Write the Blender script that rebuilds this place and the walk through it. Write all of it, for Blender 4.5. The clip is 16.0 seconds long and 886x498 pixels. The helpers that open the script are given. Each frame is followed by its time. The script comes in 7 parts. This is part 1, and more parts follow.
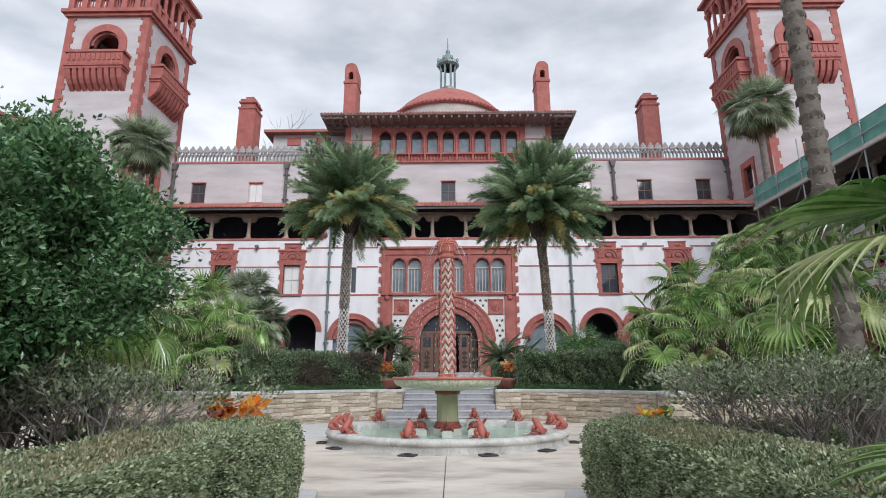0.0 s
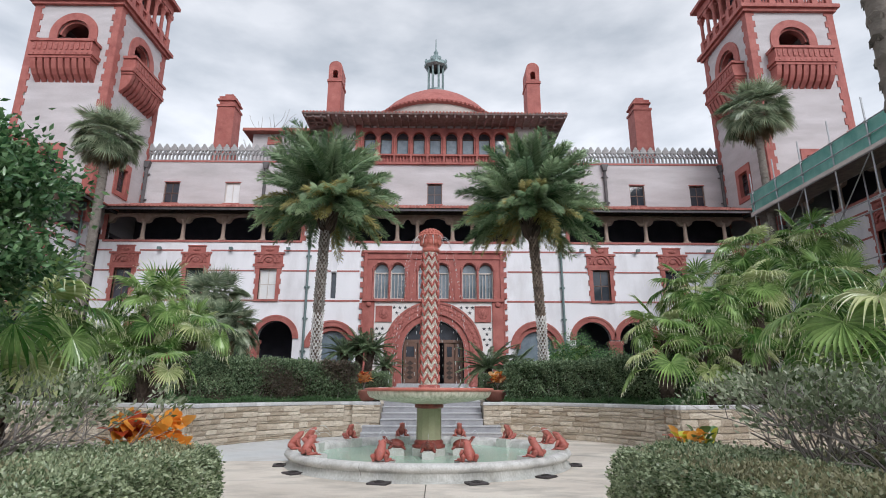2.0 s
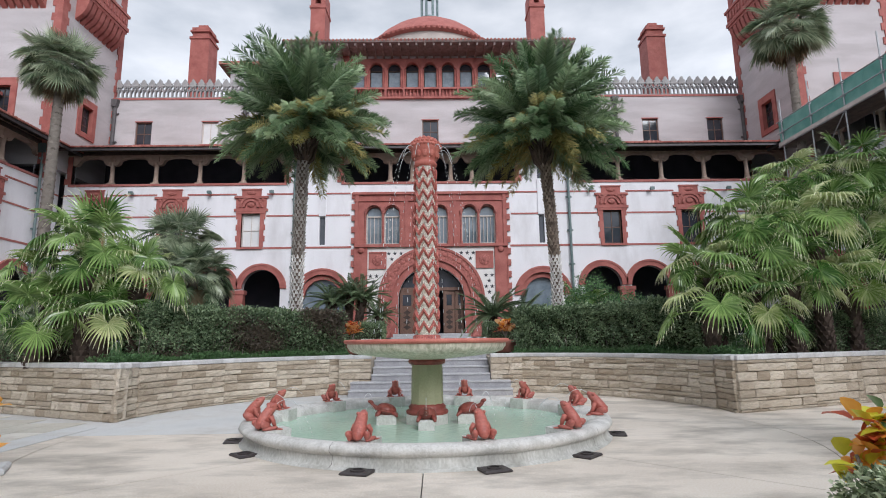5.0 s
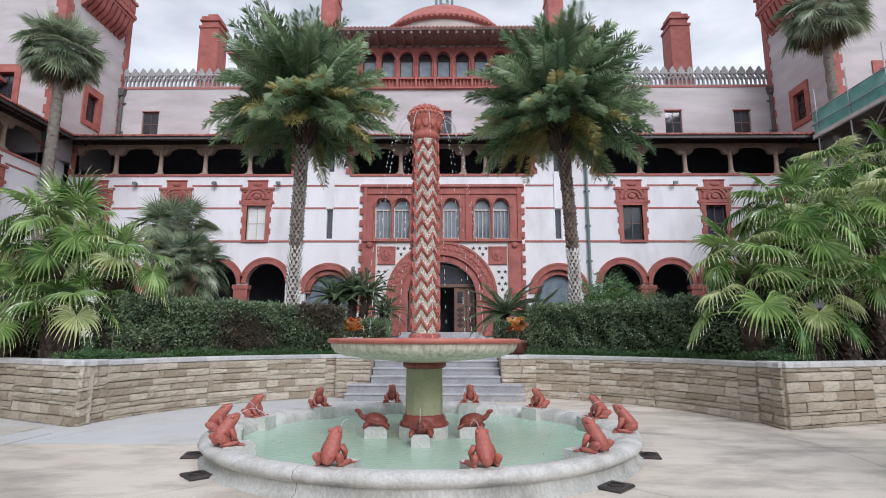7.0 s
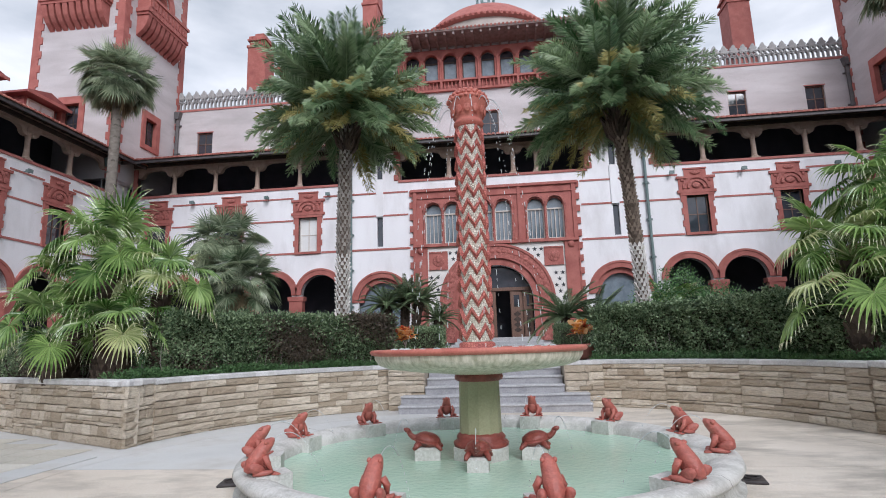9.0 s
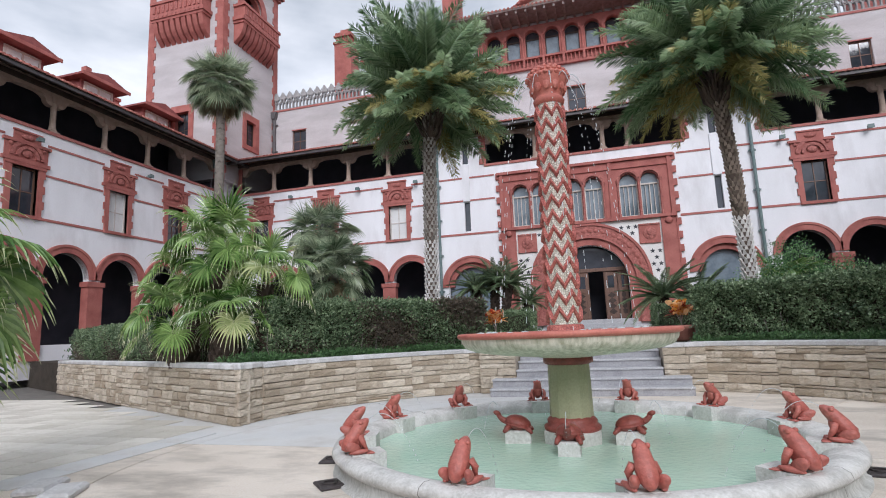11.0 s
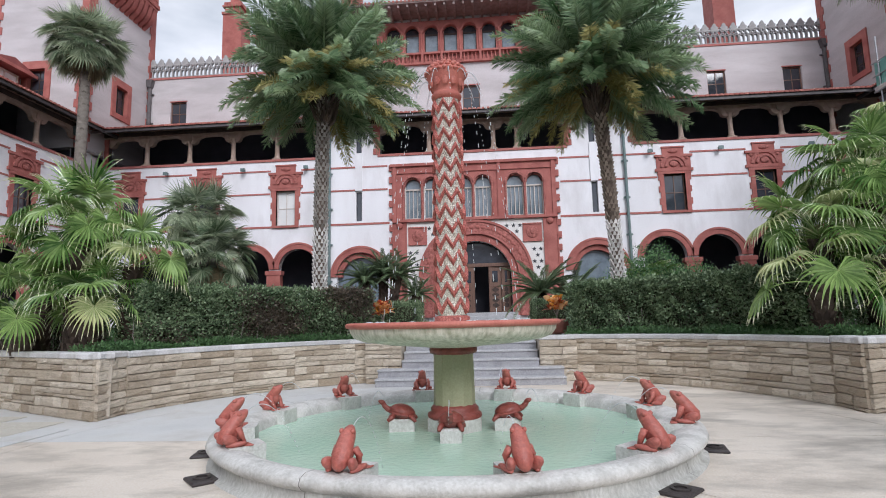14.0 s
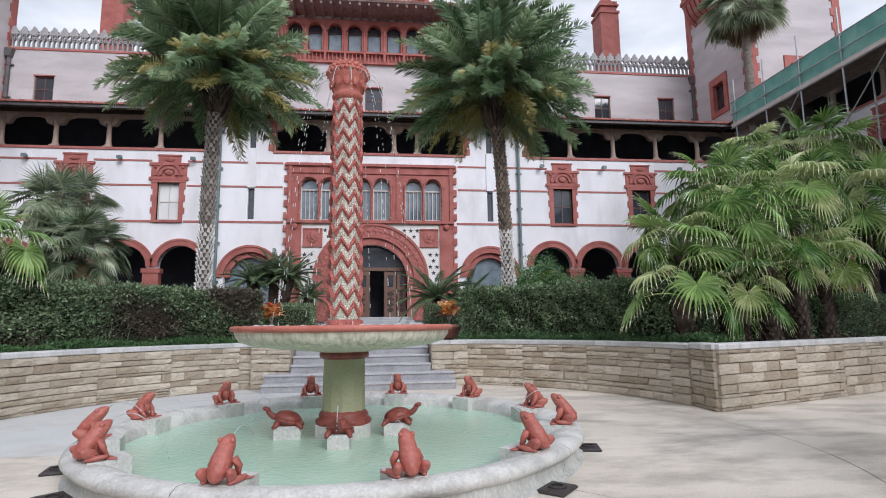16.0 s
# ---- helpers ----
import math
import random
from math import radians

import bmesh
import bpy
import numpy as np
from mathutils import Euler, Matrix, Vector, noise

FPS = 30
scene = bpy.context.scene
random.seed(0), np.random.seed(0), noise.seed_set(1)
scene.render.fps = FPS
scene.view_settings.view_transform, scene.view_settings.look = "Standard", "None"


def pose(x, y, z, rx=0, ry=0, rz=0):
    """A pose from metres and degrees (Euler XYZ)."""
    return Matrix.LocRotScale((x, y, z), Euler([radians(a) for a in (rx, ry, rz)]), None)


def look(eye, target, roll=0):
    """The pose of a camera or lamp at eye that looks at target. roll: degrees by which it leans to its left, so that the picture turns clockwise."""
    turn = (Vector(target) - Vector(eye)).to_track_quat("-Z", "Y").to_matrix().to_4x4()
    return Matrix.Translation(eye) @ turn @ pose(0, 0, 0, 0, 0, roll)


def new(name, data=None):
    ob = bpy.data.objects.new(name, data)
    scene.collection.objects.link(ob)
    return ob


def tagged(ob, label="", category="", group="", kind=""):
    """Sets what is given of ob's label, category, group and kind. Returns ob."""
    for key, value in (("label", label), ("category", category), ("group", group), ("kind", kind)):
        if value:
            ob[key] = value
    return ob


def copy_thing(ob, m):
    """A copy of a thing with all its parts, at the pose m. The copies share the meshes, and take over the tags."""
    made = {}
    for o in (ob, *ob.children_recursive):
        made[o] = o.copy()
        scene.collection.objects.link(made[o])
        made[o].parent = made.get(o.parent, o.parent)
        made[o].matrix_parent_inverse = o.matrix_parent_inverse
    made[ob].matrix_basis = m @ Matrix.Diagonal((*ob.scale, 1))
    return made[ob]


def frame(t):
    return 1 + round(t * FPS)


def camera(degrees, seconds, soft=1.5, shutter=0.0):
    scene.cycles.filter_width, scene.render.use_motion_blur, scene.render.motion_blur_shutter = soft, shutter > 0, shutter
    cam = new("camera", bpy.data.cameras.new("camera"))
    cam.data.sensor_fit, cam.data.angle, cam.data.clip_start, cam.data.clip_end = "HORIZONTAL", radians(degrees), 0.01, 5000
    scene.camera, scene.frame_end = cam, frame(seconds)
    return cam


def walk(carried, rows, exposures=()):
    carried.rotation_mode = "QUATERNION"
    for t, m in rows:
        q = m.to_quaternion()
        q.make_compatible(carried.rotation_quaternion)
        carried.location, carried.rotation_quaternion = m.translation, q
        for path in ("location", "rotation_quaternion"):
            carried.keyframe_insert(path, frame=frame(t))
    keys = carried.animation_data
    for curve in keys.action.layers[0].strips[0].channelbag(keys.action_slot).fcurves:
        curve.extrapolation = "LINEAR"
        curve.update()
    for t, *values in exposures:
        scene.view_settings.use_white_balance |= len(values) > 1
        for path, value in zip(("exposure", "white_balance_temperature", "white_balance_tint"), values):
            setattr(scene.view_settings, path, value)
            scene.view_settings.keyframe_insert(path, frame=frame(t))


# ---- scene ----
# the camera: seconds, place of the eye, yaw, pitch, roll; the fountain's axis stands at the origin
cam = camera(78.4, 16.0, soft=1.0)
ROWS = [
    (0.0, 0.126, -14.895, 1.420, 0.93, 13.53, 0.12),
    (0.5, 0.118, -14.414, 1.370, 0.89, 13.54, 0.21),
    (1.0, 0.146, -13.983, 1.372, 0.77, 14.03, 0.13),
    (1.5, 0.152, -13.502, 1.401, 0.07, 14.45, -0.07),
    (2.0, 0.177, -12.959, 1.412, -0.62, 14.70, -0.19),
    (2.5, 0.135, -12.470, 1.411, -1.18, 13.94, -0.21),
    (3.0, 0.153, -12.015, 1.398, -1.17, 12.75, -0.19),
    (3.5, 0.158, -11.518, 1.422, -0.89, 11.34, 0.08),
    (4.0, 0.168, -10.961, 1.449, -0.84, 10.42, 0.28),
    (4.5, 0.176, -10.437, 1.458, -0.70, 9.95, 0.53),
    (5.0, 0.173, -9.957, 1.447, -0.69, 9.63, 0.75),
    (7.5, 0.445, -8.244, 1.475, 1.25, 9.49, -0.01),
    (8.0, 0.462, -7.951, 1.485, 2.06, 9.88, 0.58),
    (8.5, 0.461, -7.755, 1.514, 4.12, 10.11, 1.14),
    (9.0, 0.436, -7.667, 1.518, 6.82, 10.15, 1.67),
    (9.5, 0.553, -7.653, 1.537, 10.09, 9.94, 2.09),
    (10.0, 0.552, -7.633, 1.532, 13.25, 9.62, 2.34),
    (10.30, 0.544, -7.634, 1.528, 14.75, 9.37, 2.33),
    (10.75, 0.532, -7.636, 1.522, 16.15, 9.00, 2.31),
    (11.20, 0.521, -7.638, 1.516, 16.60, 8.63, 2.30),
    (11.65, 0.509, -7.640, 1.510, 16.05, 8.26, 2.28),
    (12.15, 0.496, -7.642, 1.503, 14.30, 7.85, 2.26),
    (12.5, 0.487, -7.643, 1.498, 12.66, 7.56, 2.25),
    (13.0, 0.488, -7.647, 1.498, 10.11, 7.47, 2.10),
    (13.5, 0.488, -7.650, 1.496, 7.35, 7.48, 1.78),
    (14.0, 0.490, -7.651, 1.495, 4.65, 7.54, 1.41),
    (14.5, 0.492, -7.653, 1.496, 1.88, 7.63, 1.16),
    (15.0, 0.494, -7.651, 1.495, -1.07, 7.68, 0.85),
    (15.5, 0.497, -7.650, 1.495, -3.91, 7.75, 0.70),
    (16.0, 0.501, -7.646, 1.493, -6.40, 7.83, 0.66),
]
walk(cam, [(t, pose(x, y, z, 90 + pitch, roll, yaw)) for t, x, y, z, yaw, pitch, roll in ROWS],
     exposures=((0.0, 0.53, 6200, 11), (3.2, 0.49, 6200, 11), (7.5, 0.55, 6100, 13), (16.0, 0.57, 6100, 13)))

# ---- light: an overcast sky, brighter overhead, and a weak wide sun behind thin cloud ----
SUN_EL, SUN_AZ = radians(33), radians(158)
world = bpy.data.worlds.new("overcast_sky")
scene.world = world
world.use_nodes = True
wn, wl = world.node_tree.nodes, world.node_tree.links
wn.clear()
w_out = wn.new("ShaderNodeOutputWorld")
w_bg = wn.new("ShaderNodeBackground")
w_bg.inputs["Strength"].default_value = 1.0
w_co = wn.new("ShaderNodeTexCoord")
w_sky = wn.new("ShaderNodeTexSky")
w_sky.sky_type, w_sky.sun_disc, w_sky.sun_elevation, w_sky.sun_rotation = "NISHITA", False, SUN_EL, SUN_AZ
w_map = wn.new("ShaderNodeMapping")
w_map.inputs["Scale"].default_value = (1.0, 1.0, 2.6)
wl.new(w_co.outputs["Generated"], w_map.inputs["Vector"])
w_noise = wn.new("ShaderNodeTexNoise")
w_noise.inputs["Scale"].default_value, w_noise.inputs["Detail"].default_value, w_noise.inputs["Roughness"].default_value = 5.5, 6, 0.5
wl.new(w_map.outputs["Vector"], w_noise.inputs["Vector"])
w_ramp = wn.new("ShaderNodeValToRGB")
w_ramp.color_ramp.elements[0].position, w_ramp.color_ramp.elements[0].color = 0.34, (0.62, 0.66, 0.705, 1)
w_ramp.color_ramp.elements[1].position, w_ramp.color_ramp.elements[1].color = 0.66, (0.97, 0.985, 1.01, 1)
wl.new(w_noise.outputs["Fac"], w_ramp.inputs["Fac"])
w_sep = wn.new("ShaderNodeSeparateXYZ")
wl.new(w_co.outputs["Generated"], w_sep.inputs["Vector"])
w_up = wn.new("ShaderNodeValToRGB")
for pos, tone in ((0.0, 0.95), (0.38, 0.80), (0.62, 0.64), (1.0, 1.0)):
    stop = w_up.color_ramp.elements[0] if pos == 0.0 else (w_up.color_ramp.elements[-1] if pos == 1.0 else w_up.color_ramp.elements.new(pos))
    stop.position, stop.color = pos, (tone, tone, tone, 1)
wl.new(w_sep.outputs["Z"], w_up.inputs["Fac"])
w_mul = wn.new("ShaderNodeMixRGB")
w_mul.blend_type = "MULTIPLY"
w_mul.inputs["Fac"].default_value = 1.0
wl.new(w_ramp.outputs["Color"], w_mul.inputs["Color1"])
wl.new(w_up.outputs["Color"], w_mul.inputs["Color2"])
w_dim = wn.new("ShaderNodeMixRGB")
w_dim.blend_type = "MULTIPLY"
w_dim.inputs["Fac"].default_value, w_dim.inputs["Color2"].default_value = 1.0, (0.06, 0.06, 0.06, 1)
wl.new(w_sky.outputs["Color"], w_dim.inputs["Color1"])
w_mix = wn.new("ShaderNodeMixRGB")
w_mix.inputs["Fac"].default_value = 0.12
wl.new(w_mul.outputs["Color"], w_mix.inputs["Color1"])
wl.new(w_dim.outputs["Color"], w_mix.inputs["Color2"])
wl.new(w_mix.outputs["Color"], w_bg.inputs["Color"])
wl.new(w_bg.outputs["Background"], w_out.inputs["Surface"])

sun = new("sun", bpy.data.lights.new("sun", "SUN"))
sun.data.energy, sun.data.angle, sun.data.color = 1.5, radians(30), (1.0, 0.98, 0.96)
sun.matrix_world = look((0, 0, 0), (-math.sin(SUN_AZ) * math.cos(SUN_EL), -math.cos(SUN_AZ) * math.cos(SUN_EL), -math.sin(SUN_EL)))


# ---- materials ----
def surface(name, low, high, scale=3.0, rough=0.75, bump=0.2, grain=40.0, metal=0.0, stain=None, stain_scale=0.5, island=False, each=False, leafy=0.0, spec=0.5, stretch=(1, 1, 1), grit=0.22, cover=0.48, fade=0.24):
    """A procedural surface: two tones by coarse noise, fine grain in tone and relief, and stains of their own shape."""
    m = bpy.data.materials.new(name)
    m.use_nodes = True
    n, l = m.node_tree.nodes, m.node_tree.links
    b = n["Principled BSDF"]
    b.inputs["Roughness"].default_value, b.inputs["Metallic"].default_value = rough, metal
    b.inputs["Specular IOR Level"].default_value = spec
    co = n.new("ShaderNodeTexCoord")
    mp = n.new("ShaderNodeMapping")
    mp.inputs["Scale"].default_value = stretch
    l.new(co.outputs["Object"], mp.inputs["Vector"])
    coarse = n.new("ShaderNodeTexNoise")
    coarse.inputs["Scale"].default_value, coarse.inputs["Detail"].default_value = scale, 6
    l.new(mp.outputs["Vector"], coarse.inputs["Vector"])
    fine = n.new("ShaderNodeTexNoise")
    fine.inputs["Scale"].default_value, fine.inputs["Detail"].default_value = grain, 4
    l.new(mp.outputs["Vector"], fine.inputs["Vector"])
    mix = n.new("ShaderNodeMixRGB")
    mix.inputs["Color1"].default_value, mix.inputs["Color2"].default_value = (*low, 1), (*high, 1)
    source = coarse.outputs["Fac"]
    for wanted, node, socket in ((island, "ShaderNodeNewGeometry", "Random Per Island"), (each, "ShaderNodeObjectInfo", "Random")):
        if wanted:
            pick, add, half = n.new(node), n.new("ShaderNodeMath"), n.new("ShaderNodeMath")
            add.operation, half.operation = "ADD", "MULTIPLY_ADD"
            reach = 0.6 if island and each else 0.9
            half.inputs[1].default_value, half.inputs[2].default_value = reach, -reach / 2
            l.new(pick.outputs[socket], half.inputs[0])
            l.new(half.outputs[0], add.inputs[0])
            l.new(source, add.inputs[1])
            source = add.outputs[0]
    spread = n.new("ShaderNodeMapRange")
    spread.inputs["From Min"].default_value, spread.inputs["From Max"].default_value = 0.3, 0.7
    if island or each:
        spread.inputs["From Min"].default_value, spread.inputs["From Max"].default_value = 0.05, 0.95
    l.new(source, spread.inputs["Value"])
    l.new(spread.outputs["Result"], mix.inputs["Fac"])
    tone = n.new("ShaderNodeMixRGB")
    tone.blend_type = "OVERLAY"
    tone.inputs["Fac"].default_value = grit
    l.new(mix.outputs["Color"], tone.inputs["Color1"])
    l.new(fine.outputs["Fac"], tone.inputs["Color2"])
    last = tone.outputs["Color"]
    if stain:
        blot = n.new("ShaderNodeTexNoise")
        blot.inputs["Scale"].default_value, blot.inputs["Detail"].default_value, blot.inputs["Roughness"].default_value = stain_scale, 8, 0.65
        l.new(mp.outputs["Vector"], blot.inputs["Vector"])
        cut = n.new("ShaderNodeMapRange")
        cut.inputs["From Min"].default_value, cut.inputs["From Max"].default_value, cut.inputs["To Max"].default_value = cover, cover + fade, 0.75
        l.new(blot.outputs["Fac"], cut.inputs["Value"])
        over = n.new("ShaderNodeMixRGB")
        over.inputs["Color2"].default_value = (*stain, 1)
        l.new(cut.outputs["Result"], over.inputs["Fac"])
        l.new(last, over.inputs["Color1"])
        last = over.outputs["Color"]
    l.new(last, b.inputs["Base Color"])
    if bump:
        relief = n.new("ShaderNodeBump")
        relief.inputs["Strength"].default_value, relief.inputs["Distance"].default_value = bump, 0.02
        l.new(fine.outputs["Fac"], relief.inputs["Height"])
        l.new(relief.outputs["Normal"], b.inputs["Normal"])
    if leafy:
        thin = n.new("ShaderNodeBsdfTranslucent")
        l.new(last, thin.inputs["Color"])
        both = n.new("ShaderNodeMixShader")
        both.inputs["Fac"].default_value = leafy
        l.new(b.outputs["BSDF"], both.inputs[1])
        l.new(thin.outputs["BSDF"], both.inputs[2])
        l.new(both.outputs["Shader"], n["Material Output"].inputs["Surface"])
    return m


STUCCO = surface("pale_stucco", (0.77, 0.76, 0.785), (0.86, 0.855, 0.885), 0.6, 0.85, 0.25, 30, stain=(0.60, 0.58, 0.59), stain_scale=0.5, stretch=(1.1, 1.1, 0.4), grit=0.35)
GREY_STUCCO = surface("weathered_stucco", (0.46, 0.43, 0.435), (0.60, 0.57, 0.58), 0.5, 0.9, 0.3, 25, stain=(0.38, 0.36, 0.36), stain_scale=0.4, stretch=(0.5, 0.5, 2.2), grit=0.4)
TERRACOTTA = surface("terracotta", (0.35, 0.105, 0.088), (0.44, 0.155, 0.13), 1.6, 0.75, 0.45, 45, stain=(0.24, 0.065, 0.055), stain_scale=1.4, grit=0.4)
CARVED = surface("carved_terracotta", (0.25, 0.072, 0.06), (0.46, 0.165, 0.14), 6, 0.75, 0.9, 12, grit=0.5)
RED_LINE = surface("red_string_course", (0.35, 0.115, 0.10), (0.44, 0.165, 0.145), 2, 0.8, 0.2, 40)
ROOF_TILE = surface("clay_roof_tile", (0.30, 0.09, 0.07), (0.46, 0.18, 0.14), 2, 0.8, 0.3, 30, island=True)
SHINGLE = surface("red_shingle", (0.22, 0.06, 0.06), (0.32, 0.10, 0.09), 3, 0.8, 0.4, 18)
DARK_WOOD = surface("dark_stained_wood", (0.035, 0.022, 0.018), (0.07, 0.045, 0.035), 4, 0.7, 0.3, 30)
DOOR_WOOD = surface("brown_door_wood", (0.12, 0.065, 0.045), (0.20, 0.11, 0.08), 5, 0.5, 0.3, 30, stretch=(4, 4, 0.6))
# dark tones carry the shade inside rooms and hollow parts
ROOM_SHADE = surface("painted_shade_plaster", (0.045, 0.047, 0.065), (0.075, 0.075, 0.095), 1, 0.9, 0.1, 20)
STONE_TRIM = surface("pale_column_stone", (0.33, 0.24, 0.19), (0.45, 0.34, 0.28), 3, 0.85, 0.3, 30)
SCREEN_GREY = surface("weathered_parapet_stone", (0.27, 0.265, 0.265), (0.43, 0.425, 0.42), 2.5, 0.9, 0.4, 25, stain=(0.15, 0.15, 0.15), stain_scale=1.5)
DOME_GREY = surface("dome_concrete", (0.42, 0.38, 0.35), (0.55, 0.50, 0.46), 1.0, 0.9, 0.2, 20, stretch=(1, 1, 3))
COPPER = surface("verdigris_metal", (0.14, 0.20, 0.20), (0.26, 0.33, 0.33), 4, 0.5, 0.2, 30, metal=0.4)
PIPE = surface("grey_green_pipe", (0.10, 0.15, 0.15), (0.17, 0.23, 0.23), 3, 0.5, 0.1, 30)
PIPE_DARK = surface("dark_lead_pipe", (0.07, 0.065, 0.07), (0.13, 0.12, 0.12), 3, 0.6, 0.1, 30)
SASH = surface("pale_sash_paint", (0.50, 0.44, 0.40), (0.62, 0.56, 0.52), 4, 0.5, 0.1, 30)
BLIND = surface("white_blind", (0.68, 0.68, 0.68), (0.78, 0.78, 0.77), 1, 0.25, 0.05, 10)
GLASS = surface("dark_window_glass", (0.03, 0.035, 0.045), (0.05, 0.055, 0.07), 2, 0.04, 0.0, 10, spec=0.9)
GLASS_SKY = surface("reflecting_window_glass", (0.14, 0.18, 0.22), (0.22, 0.27, 0.31), 2, 0.03, 0.0, 10, spec=1.0)
TILE_WHITE = surface("white_panel_tile", (0.70, 0.68, 0.66), (0.80, 0.78, 0.76), 3, 0.5, 0.1, 40)
TILE_BLACK = surface("black_star_tile", (0.02, 0.02, 0.03), (0.05, 0.05, 0.06), 3, 0.4, 0.1, 40)
CONCRETE = surface("worn_concrete", (0.62, 0.55, 0.47), (0.82, 0.75, 0.66), 0.45, 0.85, 0.35, 70, stain=(0.33, 0.295, 0.25), stain_scale=1.0, grit=0.55, stretch=(0.6, 1.2, 1), cover=0.46, fade=0.2)
COOL_CONCRETE = surface("grey_patched_concrete", (0.54, 0.545, 0.54), (0.70, 0.70, 0.69), 0.6, 0.85, 0.35, 70, stain=(0.42, 0.395, 0.36), stain_scale=0.6, grit=0.4)
SLAB_EDGE = surface("concrete_joint_bed", (0.14, 0.13, 0.12), (0.2, 0.19, 0.17), 3, 0.9, 0.3, 40)
PAVER = surface("pale_paver", (0.56, 0.53, 0.46), (0.76, 0.73, 0.66), 2, 0.8, 0.3, 50, each=True, stain=(0.44, 0.40, 0.34), stain_scale=1.2, grit=0.4)
LEDGE = surface("ledge_stone", (0.44, 0.355, 0.26), (0.80, 0.715, 0.59), 5, 0.9, 0.9, 20, each=True, stain=(0.33, 0.27, 0.20), stain_scale=3, stretch=(1, 1, 3.0), grit=0.55)
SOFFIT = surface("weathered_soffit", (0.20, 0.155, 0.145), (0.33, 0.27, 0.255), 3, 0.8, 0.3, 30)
# base dirt as stain; the overhanging rim's shade is put into the darker tones
POOL_WALL_SHADED = surface("shaded_pool_wall_stone", (0.44, 0.445, 0.42), (0.62, 0.62, 0.59), 2.5, 0.85, 0.4, 30, stain=(0.25, 0.235, 0.20), stain_scale=1.8, grit=0.5, stretch=(1, 1, 0.5))
MORTAR = surface("mortar", (0.40, 0.345, 0.275), (0.54, 0.475, 0.39), 6, 0.95, 0.4, 40)
COPING = surface("coping_stone", (0.50, 0.50, 0.505), (0.68, 0.675, 0.675), 3, 0.85, 0.4, 30, each=True, stain=(0.38, 0.37, 0.36), stain_scale=3, grit=0.4)
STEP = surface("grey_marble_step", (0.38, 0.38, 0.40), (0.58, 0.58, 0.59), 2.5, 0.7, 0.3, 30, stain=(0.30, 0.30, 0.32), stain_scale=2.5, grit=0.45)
# the tread marble again, darkened to paint the risers' shade
STEP_SHADED = surface("shaded_marble_riser", (0.30, 0.30, 0.32), (0.46, 0.46, 0.48), 2.5, 0.75, 0.3, 30, stain=(0.22, 0.22, 0.24), stain_scale=2.5, grit=0.4)
POOL_STONE = surface("pool_rim_stone", (0.50, 0.495, 0.47), (0.72, 0.71, 0.68), 3, 0.7, 0.35, 35, stain=(0.30, 0.295, 0.27), stain_scale=2.6, grit=0.5)
SHAFT_GREEN = surface("olive_glazed_shaft", (0.36, 0.36, 0.22), (0.46, 0.45, 0.30), 2, 0.6, 0.15, 40)
BOWL_STONE = surface("stained_bowl_stone", (0.38, 0.355, 0.25), (0.80, 0.74, 0.64), 5, 0.5, 0.2, 40, stretch=(3.5, 3.5, 0.35))
CORAL = surface("coral_red_clay", (0.46, 0.13, 0.10), (0.58, 0.20, 0.15), 5, 0.6, 0.3, 40)
FROG_CLAY = surface("frog_clay", (0.36, 0.095, 0.075), (0.53, 0.17, 0.13), 9, 0.45, 0.5, 30, stain=(0.24, 0.07, 0.06), stain_scale=8, grit=0.4)
TURTLE_CLAY = surface("turtle_clay", (0.19, 0.045, 0.035), (0.33, 0.085, 0.068), 9, 0.4, 0.6, 30)

IRON = surface("black_iron", (0.03, 0.025, 0.025), (0.06, 0.05, 0.05), 8, 0.5, 0.4, 40)
STEEL = surface("galvanised_steel", (0.32, 0.33, 0.34), (0.46, 0.47, 0.48), 5, 0.4, 0.1, 30, metal=0.7)
NETTING = surface("green_netting", (0.20, 0.47, 0.42), (0.38, 0.64, 0.58), 1.2, 0.7, 0.3, 60, leafy=0.45)
PLANK = surface("scaffold_plank", (0.10, 0.08, 0.07), (0.18, 0.15, 0.12), 4, 0.8, 0.3, 30)
POT = surface("terracotta_pot", (0.30, 0.12, 0.09), (0.40, 0.17, 0.13), 4, 0.8, 0.3, 40)
# soil of the beds; in hedge cores its dark tone imitates inner shade
SOIL_AND_SHADE = surface("soil_and_hedge_shade", (0.035, 0.028, 0.02), (0.07, 0.055, 0.04), 3, 0.95, 0.8, 25)
GROUNDCOVER = surface("groundcover_leaf", (0.05, 0.12, 0.045), (0.14, 0.26, 0.1), 2, 0.5, 0, 30, island=True, leafy=0.25)
HEDGE_LEAF = surface("hedge_leaf", (0.06, 0.105, 0.055), (0.31, 0.41, 0.235), 1.5, 0.25, 0, 30, island=True, leafy=0.15)
BROWN_LEAF = surface("bronzed_hedge_leaf", (0.085, 0.07, 0.055), (0.19, 0.15, 0.11), 1.5, 0.35, 0, 30, island=True, leafy=0.15)
CLIPPED_LEAF = surface("clipped_hedge_leaf", (0.08, 0.135, 0.055), (0.58, 0.65, 0.42), 1.2, 0.22, 0, 30, island=True, leafy=0.15)
OLIVE_TIP = surface("olive_hedge_tip", (0.24, 0.23, 0.12), (0.58, 0.55, 0.35), 1.2, 0.3, 0, 30, island=True, leafy=0.2)
TREE_LEAF = surface("broadleaf_tree_leaf", (0.035, 0.105, 0.04), (0.22, 0.38, 0.17), 0.9, 0.22, 0, 30, island=True, leafy=0.2)
